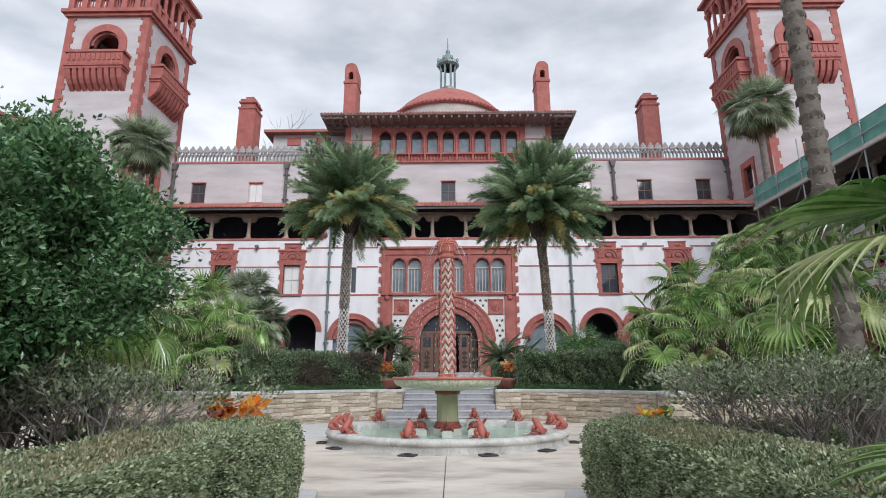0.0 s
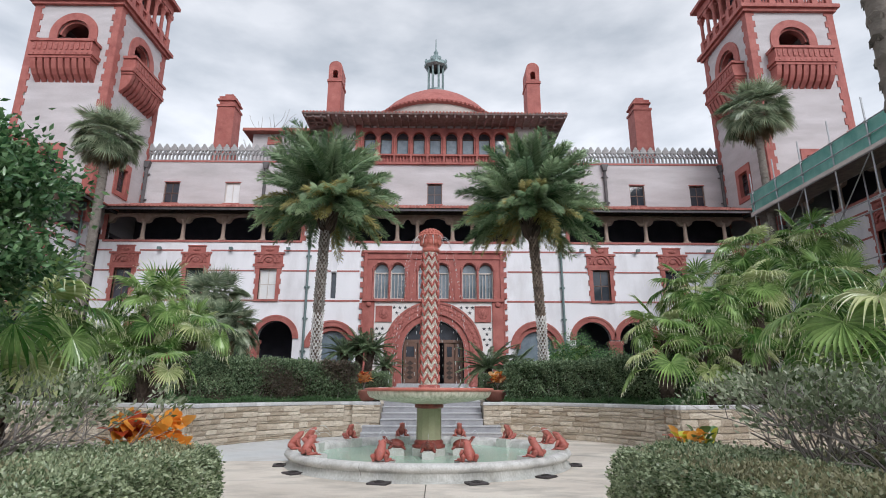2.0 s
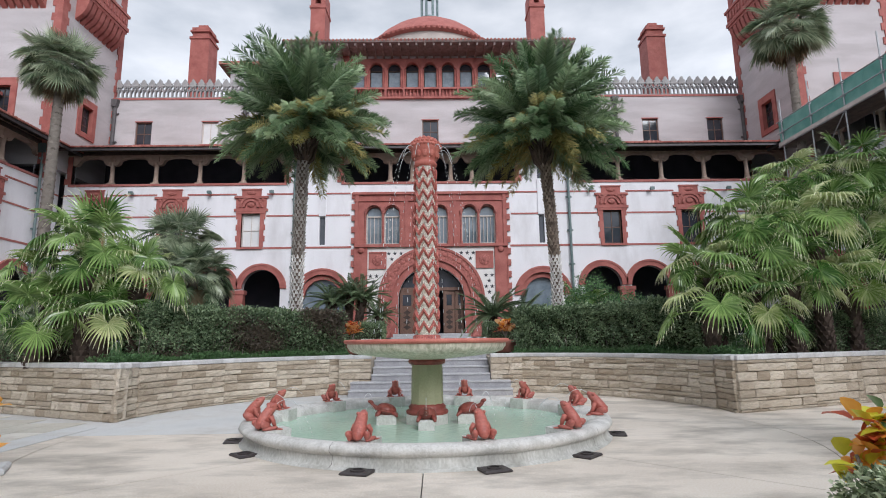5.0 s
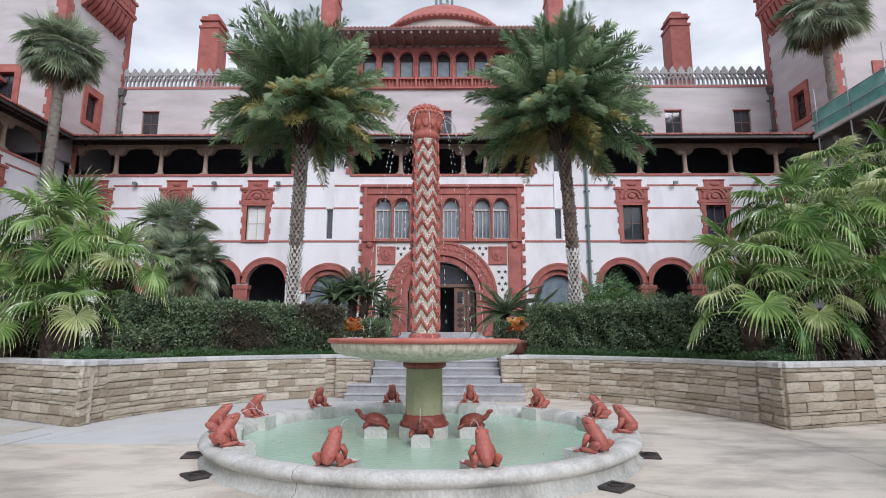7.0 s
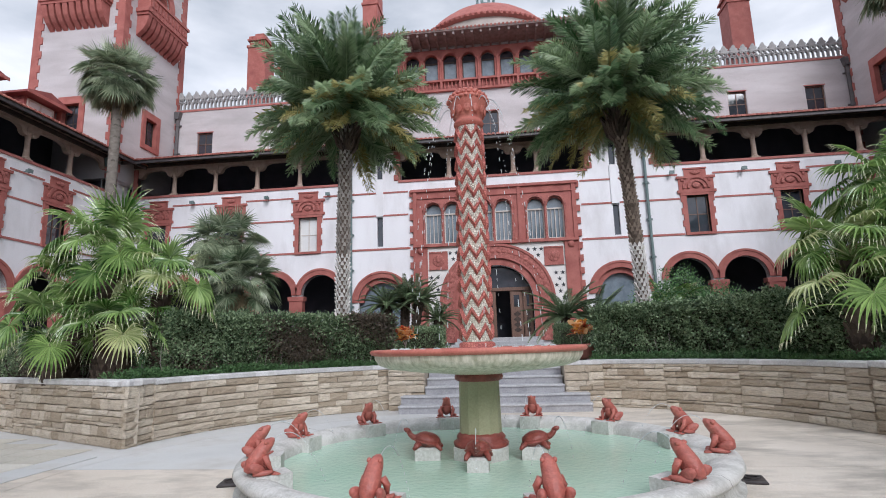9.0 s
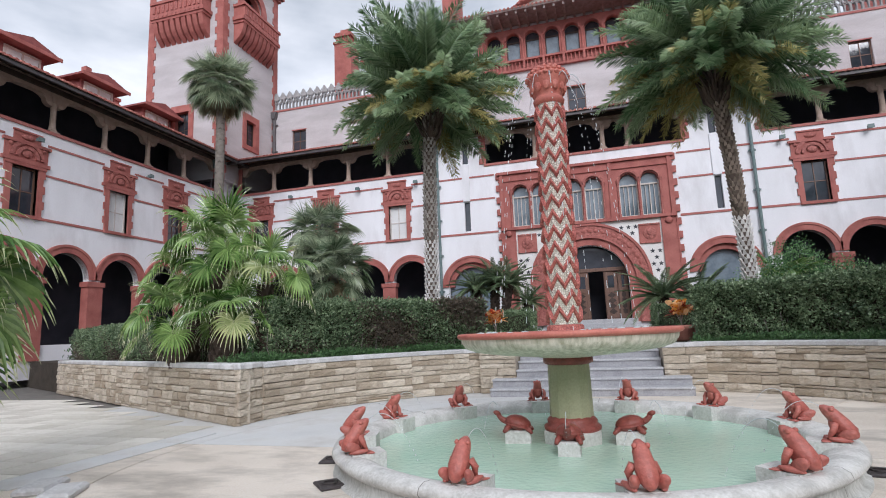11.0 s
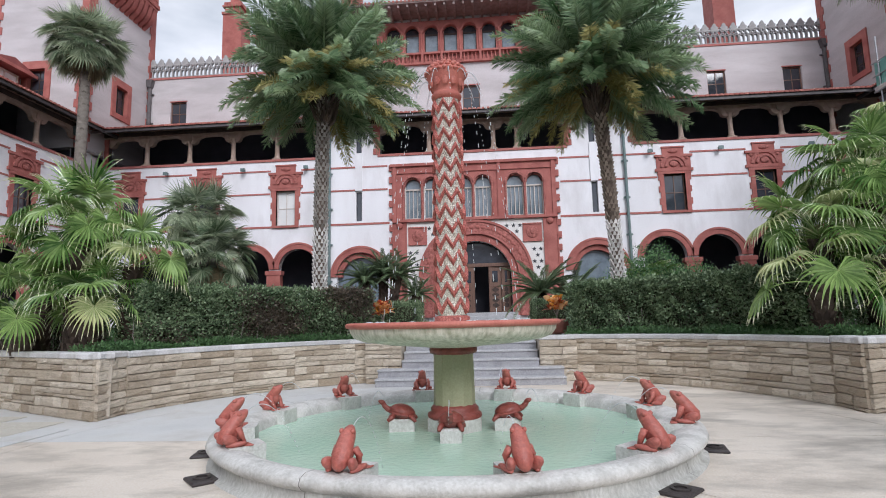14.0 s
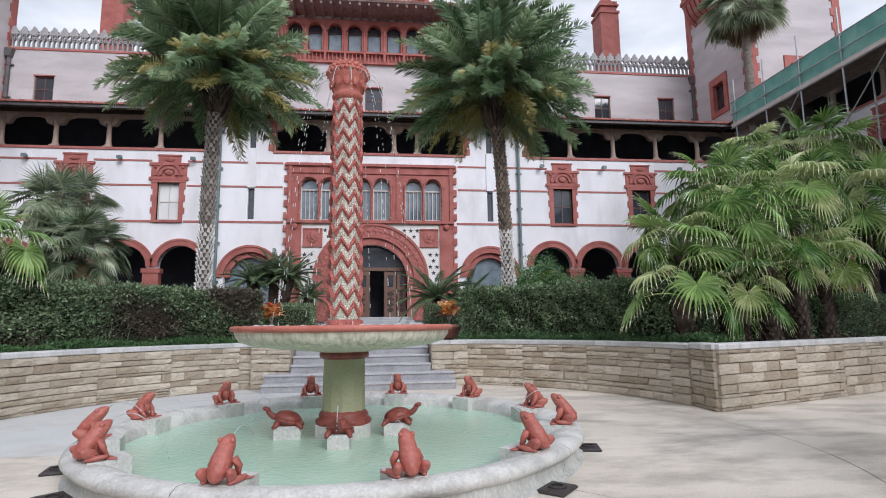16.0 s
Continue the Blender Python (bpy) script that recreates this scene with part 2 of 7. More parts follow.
SHRUB_LEAF = surface("grey_shrub_leaf", (0.11, 0.16, 0.07), (0.48, 0.53, 0.37), 2, 0.22, 0, 30, island=True, leafy=0.2)
TWIG = surface("grey_twig", (0.20, 0.17, 0.155), (0.45, 0.41, 0.38), 8, 0.85, 0.3, 40)
FAN_LEAF = surface("fan_palm_leaf", (0.045, 0.135, 0.022), (0.41, 0.58, 0.21), 5, 0.2, 0.1, 30, island=True, each=True, leafy=0.25, spec=1.0)
FAN_LIGHT = surface("pale_fan_palm_leaf", (0.22, 0.34, 0.08), (0.76, 0.79, 0.46), 5, 0.25, 0.1, 30, island=True, each=True, leafy=0.3, spec=1.0)
SABAL_LEAF = surface("sabal_leaf", (0.10, 0.16, 0.085), (0.52, 0.59, 0.41), 5, 0.25, 0.1, 30, island=True, each=True, leafy=0.2, spec=0.8)
DRY_LEAF = surface("dry_palm_leaf", (0.16, 0.12, 0.07), (0.30, 0.24, 0.14), 3, 0.7, 0.1, 30, each=True, leafy=0.2)
DATE_LEAF = surface("date_palm_leaf", (0.08, 0.18, 0.07), (0.50, 0.62, 0.38), 2, 0.35, 0, 30, island=True, each=True, leafy=0.35)
DATE_OLIVE = surface("yellowing_date_leaf", (0.24, 0.23, 0.07), (0.64, 0.58, 0.26), 2, 0.4, 0, 30, island=True, each=True, leafy=0.35)
# pale straw tip colour, brightened to paint the gloss on bent segments
FAN_TIP = surface("straw_and_glint_leaf_tip", (0.50, 0.55, 0.30), (0.85, 0.85, 0.62), 3, 0.3, 0.1, 30, each=True, leafy=0.3)
PALM_BOOT = surface("brown_leaf_base", (0.13, 0.10, 0.08), (0.34, 0.275, 0.22), 6, 0.9, 0.7, 18, island=True)
GREY_BOOT = surface("grey_leaf_base", (0.20, 0.18, 0.16), (0.44, 0.41, 0.38), 6, 0.9, 0.7, 18, island=True)
SABAL_BARK = surface("weathered_sabal_bark", (0.10, 0.085, 0.07), (0.26, 0.23, 0.2), 5, 0.9, 0.7, 18, island=True)
CYCAD_LEAF = surface("cycad_leaf", (0.09, 0.15, 0.075), (0.30, 0.39, 0.22), 2, 0.35, 0, 30, island=True, each=True, leafy=0.15)
PALM_BARK = surface("palm_bark", (0.55, 0.53, 0.51), (0.85, 0.83, 0.81), 6, 0.9, 0.7, 18, island=True)
PALM_BARK_DARK = surface("dark_palm_bark", (0.05, 0.035, 0.028), (0.13, 0.095, 0.075), 6, 0.9, 0.7, 18, island=True)
CROTON_ORANGE = surface("orange_croton_leaf", (0.78, 0.20, 0.02), (0.98, 0.62, 0.12), 4, 0.35, 0.1, 20, island=True, leafy=0.3)
CROTON_PALE = surface("peach_croton_leaf", (0.88, 0.42, 0.14), (0.98, 0.78, 0.46), 4, 0.35, 0.1, 20, island=True, leafy=0.3)
CROTON_RED = surface("dark_red_croton_leaf", (0.20, 0.025, 0.02), (0.66, 0.12, 0.04), 4, 0.35, 0.1, 20, island=True, leafy=0.25)
CROTON_YELLOW = surface("yellow_croton_leaf", (0.30, 0.42, 0.03), (0.85, 0.72, 0.06), 4, 0.4, 0.1, 20, island=True, leafy=0.25)


def water(name, color, rough, ripple):
    m = bpy.data.materials.new(name)
    m.use_nodes = True
    n, l = m.node_tree.nodes, m.node_tree.links
    b = n["Principled BSDF"]
    b.inputs["Roughness"].default_value, b.inputs["IOR"].default_value = rough, 1.33
    co = n.new("ShaderNodeTexCoord")
    cloud = n.new("ShaderNodeTexNoise")
    cloud.inputs["Scale"].default_value, cloud.inputs["Detail"].default_value = 1.6, 5
    l.new(co.outputs["Object"], cloud.inputs["Vector"])
    mix = n.new("ShaderNodeMixRGB")
    mix.inputs["Color1"].default_value = (color[0] * 0.78, color[1] * 0.9, color[2] * 0.86, 1)
    mix.inputs["Color2"].default_value = (color[0] * 1.2, color[1] * 1.06, color[2] * 1.08, 1)
    l.new(cloud.outputs["Fac"], mix.inputs["Fac"])
    l.new(mix.outputs["Color"], b.inputs["Base Color"])
    wave = n.new("ShaderNodeTexNoise")
    wave.inputs["Scale"].default_value, wave.inputs["Detail"].default_value = 14, 3
    l.new(co.outputs["Object"], wave.inputs["Vector"])
    relief = n.new("ShaderNodeBump")
    relief.inputs["Strength"].default_value, relief.inputs["Distance"].default_value = ripple, 0.03
    l.new(wave.outputs["Fac"], relief.inputs["Height"])
    l.new(relief.outputs["Normal"], b.inputs["Normal"])
    return m


def mosaic(name, low, high, grout, scale):
    """Small broken tiles in grout, each tile of its own tone."""
    m = bpy.data.materials.new(name)
    m.use_nodes = True
    n, l = m.node_tree.nodes, m.node_tree.links
    b = n["Principled BSDF"]
    b.inputs["Roughness"].default_value = 0.55
    co = n.new("ShaderNodeTexCoord")
    cell, rim = n.new("ShaderNodeTexVoronoi"), n.new("ShaderNodeTexVoronoi")
    rim.feature = "DISTANCE_TO_EDGE"
    for v in (cell, rim):
        v.inputs["Scale"].default_value, v.inputs["Randomness"].default_value = scale, 0.6
        l.new(co.outputs["Object"], v.inputs["Vector"])
    pick = n.new("ShaderNodeSeparateColor")
    l.new(cell.outputs["Color"], pick.inputs["Color"])
    tone = n.new("ShaderNodeMixRGB")
    tone.inputs["Color1"].default_value, tone.inputs["Color2"].default_value = (*low, 1), (*high, 1)
    l.new(pick.outputs["Red"], tone.inputs["Fac"])
    cut = n.new("ShaderNodeMapRange")
    cut.inputs["From Min"].default_value, cut.inputs["From Max"].default_value = 0.03, 0.10
    l.new(rim.outputs["Distance"], cut.inputs["Value"])
    both = n.new("ShaderNodeMixRGB")
    both.inputs["Color1"].default_value = (*grout, 1)
    l.new(cut.outputs["Result"], both.inputs["Fac"])
    l.new(tone.outputs["Color"], both.inputs["Color2"])
    l.new(both.outputs["Color"], b.inputs["Base Color"])
    relief = n.new("ShaderNodeBump")
    relief.inputs["Strength"].default_value, relief.inputs["Distance"].default_value = 0.6, 0.006
    l.new(cut.outputs["Result"], relief.inputs["Height"])
    l.new(relief.outputs["Normal"], b.inputs["Normal"])
    return m


MOSAIC = mosaic("white_mosaic", (0.52, 0.47, 0.38), (0.86, 0.82, 0.74), (0.26, 0.22, 0.18), 34.0)
CORAL_BAND = mosaic("coral_pebble_band", (0.42, 0.10, 0.085), (0.58, 0.19, 0.15), (0.26, 0.06, 0.05), 26.0)
WATER = water("milky_green_water", (0.46, 0.66, 0.53), 0.06, 0.26)
SPRAY = surface("falling_water", (0.7, 0.73, 0.75), (0.85, 0.88, 0.9), 10, 0.1, 0.0, 30, leafy=0.5)


# ---- building blocks ----
class Geo:
    """A mesh in the making: plain lists of corners and faces."""

    def __init__(self):
        self.v, self.f = [], []

    def add(self, verts, faces):
        k = len(self.v)
        self.v.extend(verts)
        self.f.extend([tuple(i + k for i in face) for face in faces])
        return self

    def box(self, x0, x1, y0, y1, z0, z1):
        return self.add([(x0, y0, z0), (x1, y0, z0), (x1, y1, z0), (x0, y1, z0), (x0, y0, z1), (x1, y0, z1), (x1, y1, z1), (x0, y1, z1)],
                        [(3, 2, 1, 0), (4, 5, 6, 7), (0, 1, 5, 4), (1, 2, 6, 5), (2, 3, 7, 6), (3, 0, 4, 7)])

    def slab(self, x0, x1, y0, y1, z0, z1, b=0.02):
        """A box with its upper and outer edges chamfered."""
        ring = lambda i, z: [(x0 + i, y0 + i, z), (x1 - i, y0 + i, z), (x1 - i, y1 - i, z), (x0 + i, y1 - i, z)]
        v = ring(b * 0.6, z0) + ring(0, z0 + b * 0.6) + ring(0, z1 - b) + ring(b, z1)
        f = [(3, 2, 1, 0), (12, 13, 14, 15)]
        for k in range(3):
            f += [(4 * k + i, 4 * k + (i + 1) % 4, 4 * k + 4 + (i + 1) % 4, 4 * k + 4 + i) for i in range(4)]
        return self.add(v, f)

    def prism(self, outline, y0, y1):
        """An outline of (x, z) points, run from y0 to y1."""
        n = len(outline)
        v = [(x, y0, z) for x, z in outline] + [(x, y1, z) for x, z in outline]
        f = [tuple(range(n)), tuple(range(2 * n - 1, n - 1, -1))] + [(i, n + i, n + (i + 1) % n, (i + 1) % n) for i in range(n)]
        return self.add(v, f)

    def lathe(self, profile, seg=32, cx=0.0, cy=0.0, a0=0.0, a1=360.0, wobble=None):
        full = abs(a1 - a0) >= 360
        count = seg if full else seg + 1
        v, f = [], []
        for r, z in profile:
            for s in range(count):
                a = radians(a0 + (a1 - a0) * s / seg)
                k = wobble(a, z) if wobble else 1.0
                v.append((cx + r * k * math.cos(a), cy + r * k * math.sin(a), z))
        for p in range(len(profile) - 1):
            for s in range(seg):
                t = (s + 1) % count
                f.append((p * count + s, p * count + t, (p + 1) * count + t, (p + 1) * count + s))
        return self.add(v, f)

    def tube(self, path, radii, seg=8, close=True):
        v, f = [], []
        pts = [Vector(p) for p in path]
        for i, p in enumerate(pts):
            way = (pts[min(i + 1, len(pts) - 1)] - pts[max(i - 1, 0)]).normalized()
            side = way.orthogonal().normalized() if abs(way.z) > 0.99 else way.cross(Vector((0, 0, 1))).normalized()
            up = side.cross(way)
            r = radii[i] if isinstance(radii, (list, tuple)) else radii
            for s in range(seg):
                a = 2 * math.pi * s / seg
                v.append(tuple(p + side * (r * math.cos(a)) + up * (r * math.sin(a))))
        for i in range(len(pts) - 1):
            for s in range(seg):
                t = (s + 1) % seg
                f.append((i * seg + s, i * seg + t, (i + 1) * seg + t, (i + 1) * seg + s))
        if close:
            f += [tuple(range(seg - 1, -1, -1)), tuple((len(pts) - 1) * seg + s for s in range(seg))]
        return self.add(v, f)

    def ball(self, centre, radii, turn=(0, 0, 0), seg=12, rings=8):
        m = Matrix.Translation(centre) @ Euler([radians(a) for a in turn]).to_matrix().to_4x4()
        v, f = [tuple(m @ Vector((0, 0, radii[2])))], []
        for i in range(1, rings):
            b = math.pi * i / rings
            for s in range(seg):
                a = 2 * math.pi * s / seg
                v.append(tuple(m @ Vector((radii[0] * math.sin(b) * math.cos(a), radii[1] * math.sin(b) * math.sin(a), radii[2] * math.cos(b)))))
        v.append(tuple(m @ Vector((0, 0, -radii[2]))))
        for s in range(seg):
            t = (s + 1) % seg
            f.append((0, 1 + s, 1 + t))
            for i in range(rings - 2):
                f.append((1 + i * seg + s, 1 + (i + 1) * seg + s, 1 + (i + 1) * seg + t, 1 + i * seg + t))
            f.append((len(v) - 1, 1 + (rings - 2) * seg + t, 1 + (rings - 2) * seg + s))
        return self.add(v, f)

    def arch(self, u, z, r0, r1, y0, y1, n=20, a0=0.0, a1=180.0):
        """A half ring standing in the wall's plane, between two radii."""
        v, f = [], []
        for i in range(n + 1):
            a = radians(a0 + (a1 - a0) * i / n)
            c, s = math.cos(a), math.sin(a)
            v += [(u + r0 * c, y0, z + r0 * s), (u + r1 * c, y0, z + r1 * s), (u + r1 * c, y1, z + r1 * s), (u + r0 * c, y1, z + r0 * s)]
        for i in range(n):
            for s in range(4):
                t = (s + 1) % 4
                f.append((4 * i + s, 4 * i + t, 4 * i + 4 + t, 4 * i + 4 + s))
        f += [(3, 2, 1, 0), (4 * n, 4 * n + 1, 4 * n + 2, 4 * n + 3)]
        return self.add(v, f)

    def disc_arch(self, u, z0, zs, r, y, n=16):
        """A flat pane with a round head."""
        v = [(u - r, y, z0), (u + r, y, z0)] + [(u + r * math.cos(math.pi * i / n), y, zs + r * math.sin(math.pi * i / n)) for i in range(n + 1)]
        return self.add(v, [tuple(range(len(v)))])

    def spandrel(self, u, zs, r, y0, y1, n=12):
        """Fills the square round a half circle above the springing line."""
        for side in (-1, 1):
            pts = [(u + side * r, zs + r)] + [(u + side * r * math.cos(math.pi / 2 * i / n), zs + r * math.sin(math.pi / 2 * i / n)) for i in range(n, -1, -1)]
            self.prism(pts if side > 0 else pts[::-1], y0, y1)
        return self

    def wall(self, u0, u1, z0, z1, y0, y1, holes):
        """A wall with holes (ua, ub, za, zb, arched); an arched hole springs at zb."""
        boxes = [(a, b, c, d + (b - a) / 2 if e else d) for a, b, c, d, e in holes]
        us = sorted({u0, u1, *[x for q in boxes for x in q[:2] if u0 < x < u1]})
        zs = sorted({z0, z1, *[x for q in boxes for x in q[2:] if z0 < x < z1]})
        for i in range(len(us) - 1):
            start = None
            for j in range(len(zs)):
                solid = False
                if j < len(zs) - 1:
                    cu, cz = (us[i] + us[i + 1]) / 2, (zs[j] + zs[j + 1]) / 2
                    solid = not any(a < cu < b and c < cz < d for a, b, c, d in boxes)
                if solid and start is None:
                    start = zs[j]
                if not solid and start is not None:
                    self.box(us[i], us[i + 1], y0, y1, start, zs[j])
                    start = None
        for a, b, c, d, e in holes:
            if e:
                self.spandrel((a + b) / 2, d, (b - a) / 2, y0, y1)
        return self


def mesh_of(name, geo, material, smooth=False):
    me = bpy.data.meshes.new(name)
    me.from_pydata(geo.v, [], geo.f)
    if smooth:
        me.polygons.foreach_set("use_smooth", [True] * len(me.polygons))
    me.materials.append(material)
    me.update()
    return me


def part(name, geo, material, parent=None, label="", smooth=False, m=None):
    ob = new(name, geo if isinstance(geo, bpy.types.Mesh) else mesh_of(name, geo, material, smooth))
    if parent is not None:
        ob.parent = parent
    if m is not None:
        ob.matrix_basis = m
    return tagged(ob, label)


def thing(name, label, category, m=None, group="", kind=""):
    ob = new(name)
    ob.empty_display_size = 0.2
    if m is not None:
        ob.matrix_basis = m
    return tagged(ob, label, category, group, kind)


# ---- ground, terrace and steps ----
BED_Z = 0.98
LOW = -0.1  # level of the court round the pool
ground = part("ground", Geo().box(-400, 400, -400, 400, -0.7, LOW - 0.03), SLAB_EDGE)
tagged(ground, "pale concrete courtyard ground running to the horizon", "ground", kind="structure")


def panel(points, z1=LOW, z0=LOW - 0.03):
    """One cast panel of the pavement, from its outline seen from above."""
    g = Geo()
    n = len(points)
    g.add([(x, y, z0) for x, y in points] + [(x, y, z1) for x, y in points],
          [tuple(range(n, 2 * n))] + [(i, (i + 1) % n, n + (i + 1) % n, n + i) for i in range(n)])
    return g


pavement = thing("pavement", "worn pale concrete pavement with straight joints round the pool", "pavement", kind="structure")
GAP = 0.008
for k in range(8):
    a0, a1 = -90 + 45 * k, -45 + 45 * k
    for r0, r1 in ((2.5, 6.0), (6.0, 13.0)):
        pts = []
        for r, order in ((r0, range(0, 13)), (r1, range(12, -1, -1))):
            for i in order:
                a = radians(a0 + (a1 - a0) * i / 12)
                side = GAP if i == 0 else (-GAP if i == 12 else 0)
                rr = r + (GAP if r == r0 else -GAP)
                pts.append((rr * math.cos(a) - side * math.sin(a), rr * math.sin(a) + side * math.cos(a)))
        part("concrete_panel", panel(pts[::-1]), COOL_CONCRETE if k in (4, 5) else CONCRETE, pavement)
for j in range(4):
    for s in (-1, 1):
        part("concrete_panel", panel([(s * GAP if s > 0 else -8, -16.0 - 3 * j + GAP), (8 if s > 0 else -GAP, -16.0 - 3 * j + GAP),
                                      (8 if s > 0 else -GAP, -13.0 - 3 * j - GAP), (s * GAP if s > 0 else -8, -13.0 - 3 * j - GAP)]), CONCRETE, pavement)

# square pavers on the walk that leaves along the bed wall
paver_walk = thing("paver_walk", "pale square stone pavers laid beside the stone bed wall", "paving", kind="structure")
paver_mesh = mesh_of("paver", Geo().slab(-0.295, 0.295, -0.295, 0.295, 0.0, 0.012, 0.008), PAVER)
border_mesh = mesh_of("border_slab", Geo().slab(-0.295, 0.295, -0.445, 0.445, 0.0, 0.012, 0.008), COOL_CONCRETE)
for i in range(20):
    for j in range(14):
        x, y = -7.22 - 0.612 * i, -2.4 + 0.612 * j
        if y + 0.3 < 1.5 + (-6.42 - x) * 0.5095 - 0.16:
            part("paver", paver_mesh, PAVER, paver_walk, m=pose(x, y, LOW + 0.002))
for j in range(4):
    part("border_slab", border_mesh, COOL_CONCRETE, paver_walk, m=pose(-6.6, -2.25 + 0.9 * j, LOW + 0.002))

ARC_C, ARC_R = (0.0, 1.1), 6.5
A_IN, A_OUT = 66.0, 11.0
SLOPE = {-1: 27.0, 1: 21.0}


def arc_point(side, a, r=ARC_R):
    return side * r * math.cos(radians(a)), ARC_C[1] + r * math.sin(radians(a))


def bed(side):
    """Raised planting bed behind the curved wall."""
    outline = [(side * 2.05, 30.0), (side * 2.05, 7.2)]
    outline += [arc_point(side, A_IN + (A_OUT - A_IN) * i / 16, ARC_R + 0.2) for i in range(17)]
    p = (side * 6.75, 1.9)
    q = (p[0] + side * 26 * math.cos(radians(SLOPE[side])), p[1] + 26 * math.sin(radians(SLOPE[side])))
    outline += [p, q, (side * 60, q[1]), (side * 60, 30)]
    if side > 0:
        outline = outline[::-1]
    g = panel(outline, BED_Z, LOW - 0.02)
    return tagged(part("garden_bed", g, SOIL_AND_SHADE), "raised bed of dark garden soil behind the stone wall", "garden bed", kind="structure")


bed(-1)
bed(1)

# bases of the foreground beds, edged with low stone kerbs
for side in (-1, 1):
    g = panel([(side * 1.95, -14), (side * 12, -14), (side * 12, -5.6), (side * 3.0, -5.6), (side * 2.1, -7.4)][::side], LOW + 0.06, LOW - 0.02)
    tagged(part("planting_bed", g, SOIL_AND_SHADE), "dark soil of the planting bed beside the walk", "garden bed", kind="structure")
for x, y, turn in ((-1.83, -7.3, 8), (1.75, -7.35, -8), (-1.7, -8.1, 4), (1.62, -8.15, -4), (-5.4, -2.75, 30), (-5.9, -2.6, 25)):
    kerb = part("kerb_block", Geo().slab(-0.17, 0.17, -0.28, 0.28, 0.0, 0.085, 0.03), COPING, m=pose(x, y, LOW, 0, 0, turn))
    tagged(kerb, "low grey stone kerb block at the foot of the planting", "kerb", group="kerb blocks")

# the steps
stairs = thing("stairs", "weathered grey marble garden steps rising between stone walls", "stairs", kind="structure")
RISE, GO, FOOT = 0.199, 0.36, 5.95
for i in range(6):
    half = 2.35 if i < 2 else 1.78
    y = FOOT + GO * i
    step = part("step", Geo().slab(-half, half, y - 0.035, 9.2, LOW + RISE * (i + 1) - 0.05, LOW + RISE * (i + 1), 0.014), STEP, stairs)
    part("riser", Geo().box(-half + 0.01, half - 0.01, y, 9.19, LOW + RISE * i - 0.002, LOW + RISE * (i + 1) - 0.05), STEP_SHADED, step)
walk_top = tagged(part("terrace_walk", Geo().box(-2.05, 2.05, 9.18, 22.4, 0.4, 1.095), CONCRETE), "concrete walk from the steps to the entrance", "walkway", kind="structure")
door_steps = thing("entrance_steps", "pale stone steps in front of the arched entrance", "stairs", kind="structure")
for i in range(4):
    part("step", Geo().slab(-2.7 + 0.1 * i, 2.5 - 0.1 * i, 21.6 + 0.38 * i, 24.9, 0.9 + 0.19 * i, 1.1 + 0.2 * (i + 1), 0.02), STEP, door_steps)


# ---- stone walls: courses of ledge stones on a mortar core, with coping ----
def stone_mesh(k):
    r = random.Random(90 + k)
    g = Geo()
    n = 5
    front, back = [], []
    for i in range(n):
        x = -0.5 + i / (n - 1)
        front += [(x, -0.5 + r.uniform(-0.1, 0.14), -0.5 + r.uniform(0, 0.09)), (x, -0.5 + r.uniform(-0.24, 0.08), r.uniform(-0.2, 0.2)), (x, -0.5 + r.uniform(-0.1, 0.14), 0.5 - r.uniform(0, 0.09))]
        back += [(x, 0.5, -0.5), (x, 0.5, 0.5)]
    f = []
    for i in range(n - 1):
        f += [(3 * i, 3 * i + 3, 3 * i + 4, 3 * i + 1), (3 * i + 1, 3 * i + 4, 3 * i + 5, 3 * i + 2)]
        b = 3 * n + 2 * i
        f += [(3 * i + 2, 3 * i + 5, b + 3, b + 1), (3 * i, b, b + 2, 3 * i + 3)]
    e = 3 * (n - 1)
    f += [(0, 1, 2, 3 * n + 1, 3 * n), (e, 3 * n + 2 * (n - 1), 3 * n + 2 * (n - 1) + 1, e + 2, e + 1)]
    g.add(front + back, f)
    return mesh_of("stone", g, LEDGE)


STONES = [stone_mesh(k) for k in range(6)]
COPING_MESH = mesh_of("coping_block", Geo().slab(-0.5, 0.5, -0.19, 0.19, 0.0, 0.11, 0.025), COPING)
stone_rng = random.Random(5)


def lay(parent, length, place, z0, z1):
    """Lays stones along a line in short stretches, each with courses of its own; place(s) gives the pose at s metres."""
    start = 0.0
    while start < length - 0.01:
        end = min(length, start + stone_rng.uniform(1.2, 2.6))
        if length - end < 0.4:
            end = length
        z = z0
        while z < z1 - 0.03:
            h = min(stone_rng.choice((0.06, 0.11, 0.14, 0.17, 0.2)), z1 - z)
            if z1 - z - h < 0.05:
                h = z1 - z
            s = start
            while s < end - 0.01:
                w = stone_rng.uniform(0.24, 0.62) if h > 0.12 else stone_rng.uniform(0.25, 0.7)
                if end - s - w < 0.16:
                    w = end - s
                m = place(s + w / 2) @ Matrix.Translation((0, stone_rng.uniform(-0.016, 0.010), z + h / 2)) @ Matrix.Diagonal((w - 0.007, 0.11, h - 0.006, 1))
                part("stone", stone_rng.choice(STONES), LEDGE, parent, m=m)
                s += w
            z += h
        start = end


def cope(parent, length, place, z):
    n = max(1, round(length / 0.62))
    for i in range(n):
        m = place(length * (i + 0.5) / n) @ Matrix.Translation((0, 0.12, z)) @ Matrix.Diagonal((length / n - 0.008, 1, 1, 1))
        part("coping_block", COPING_MESH, COPING, parent, m=m)


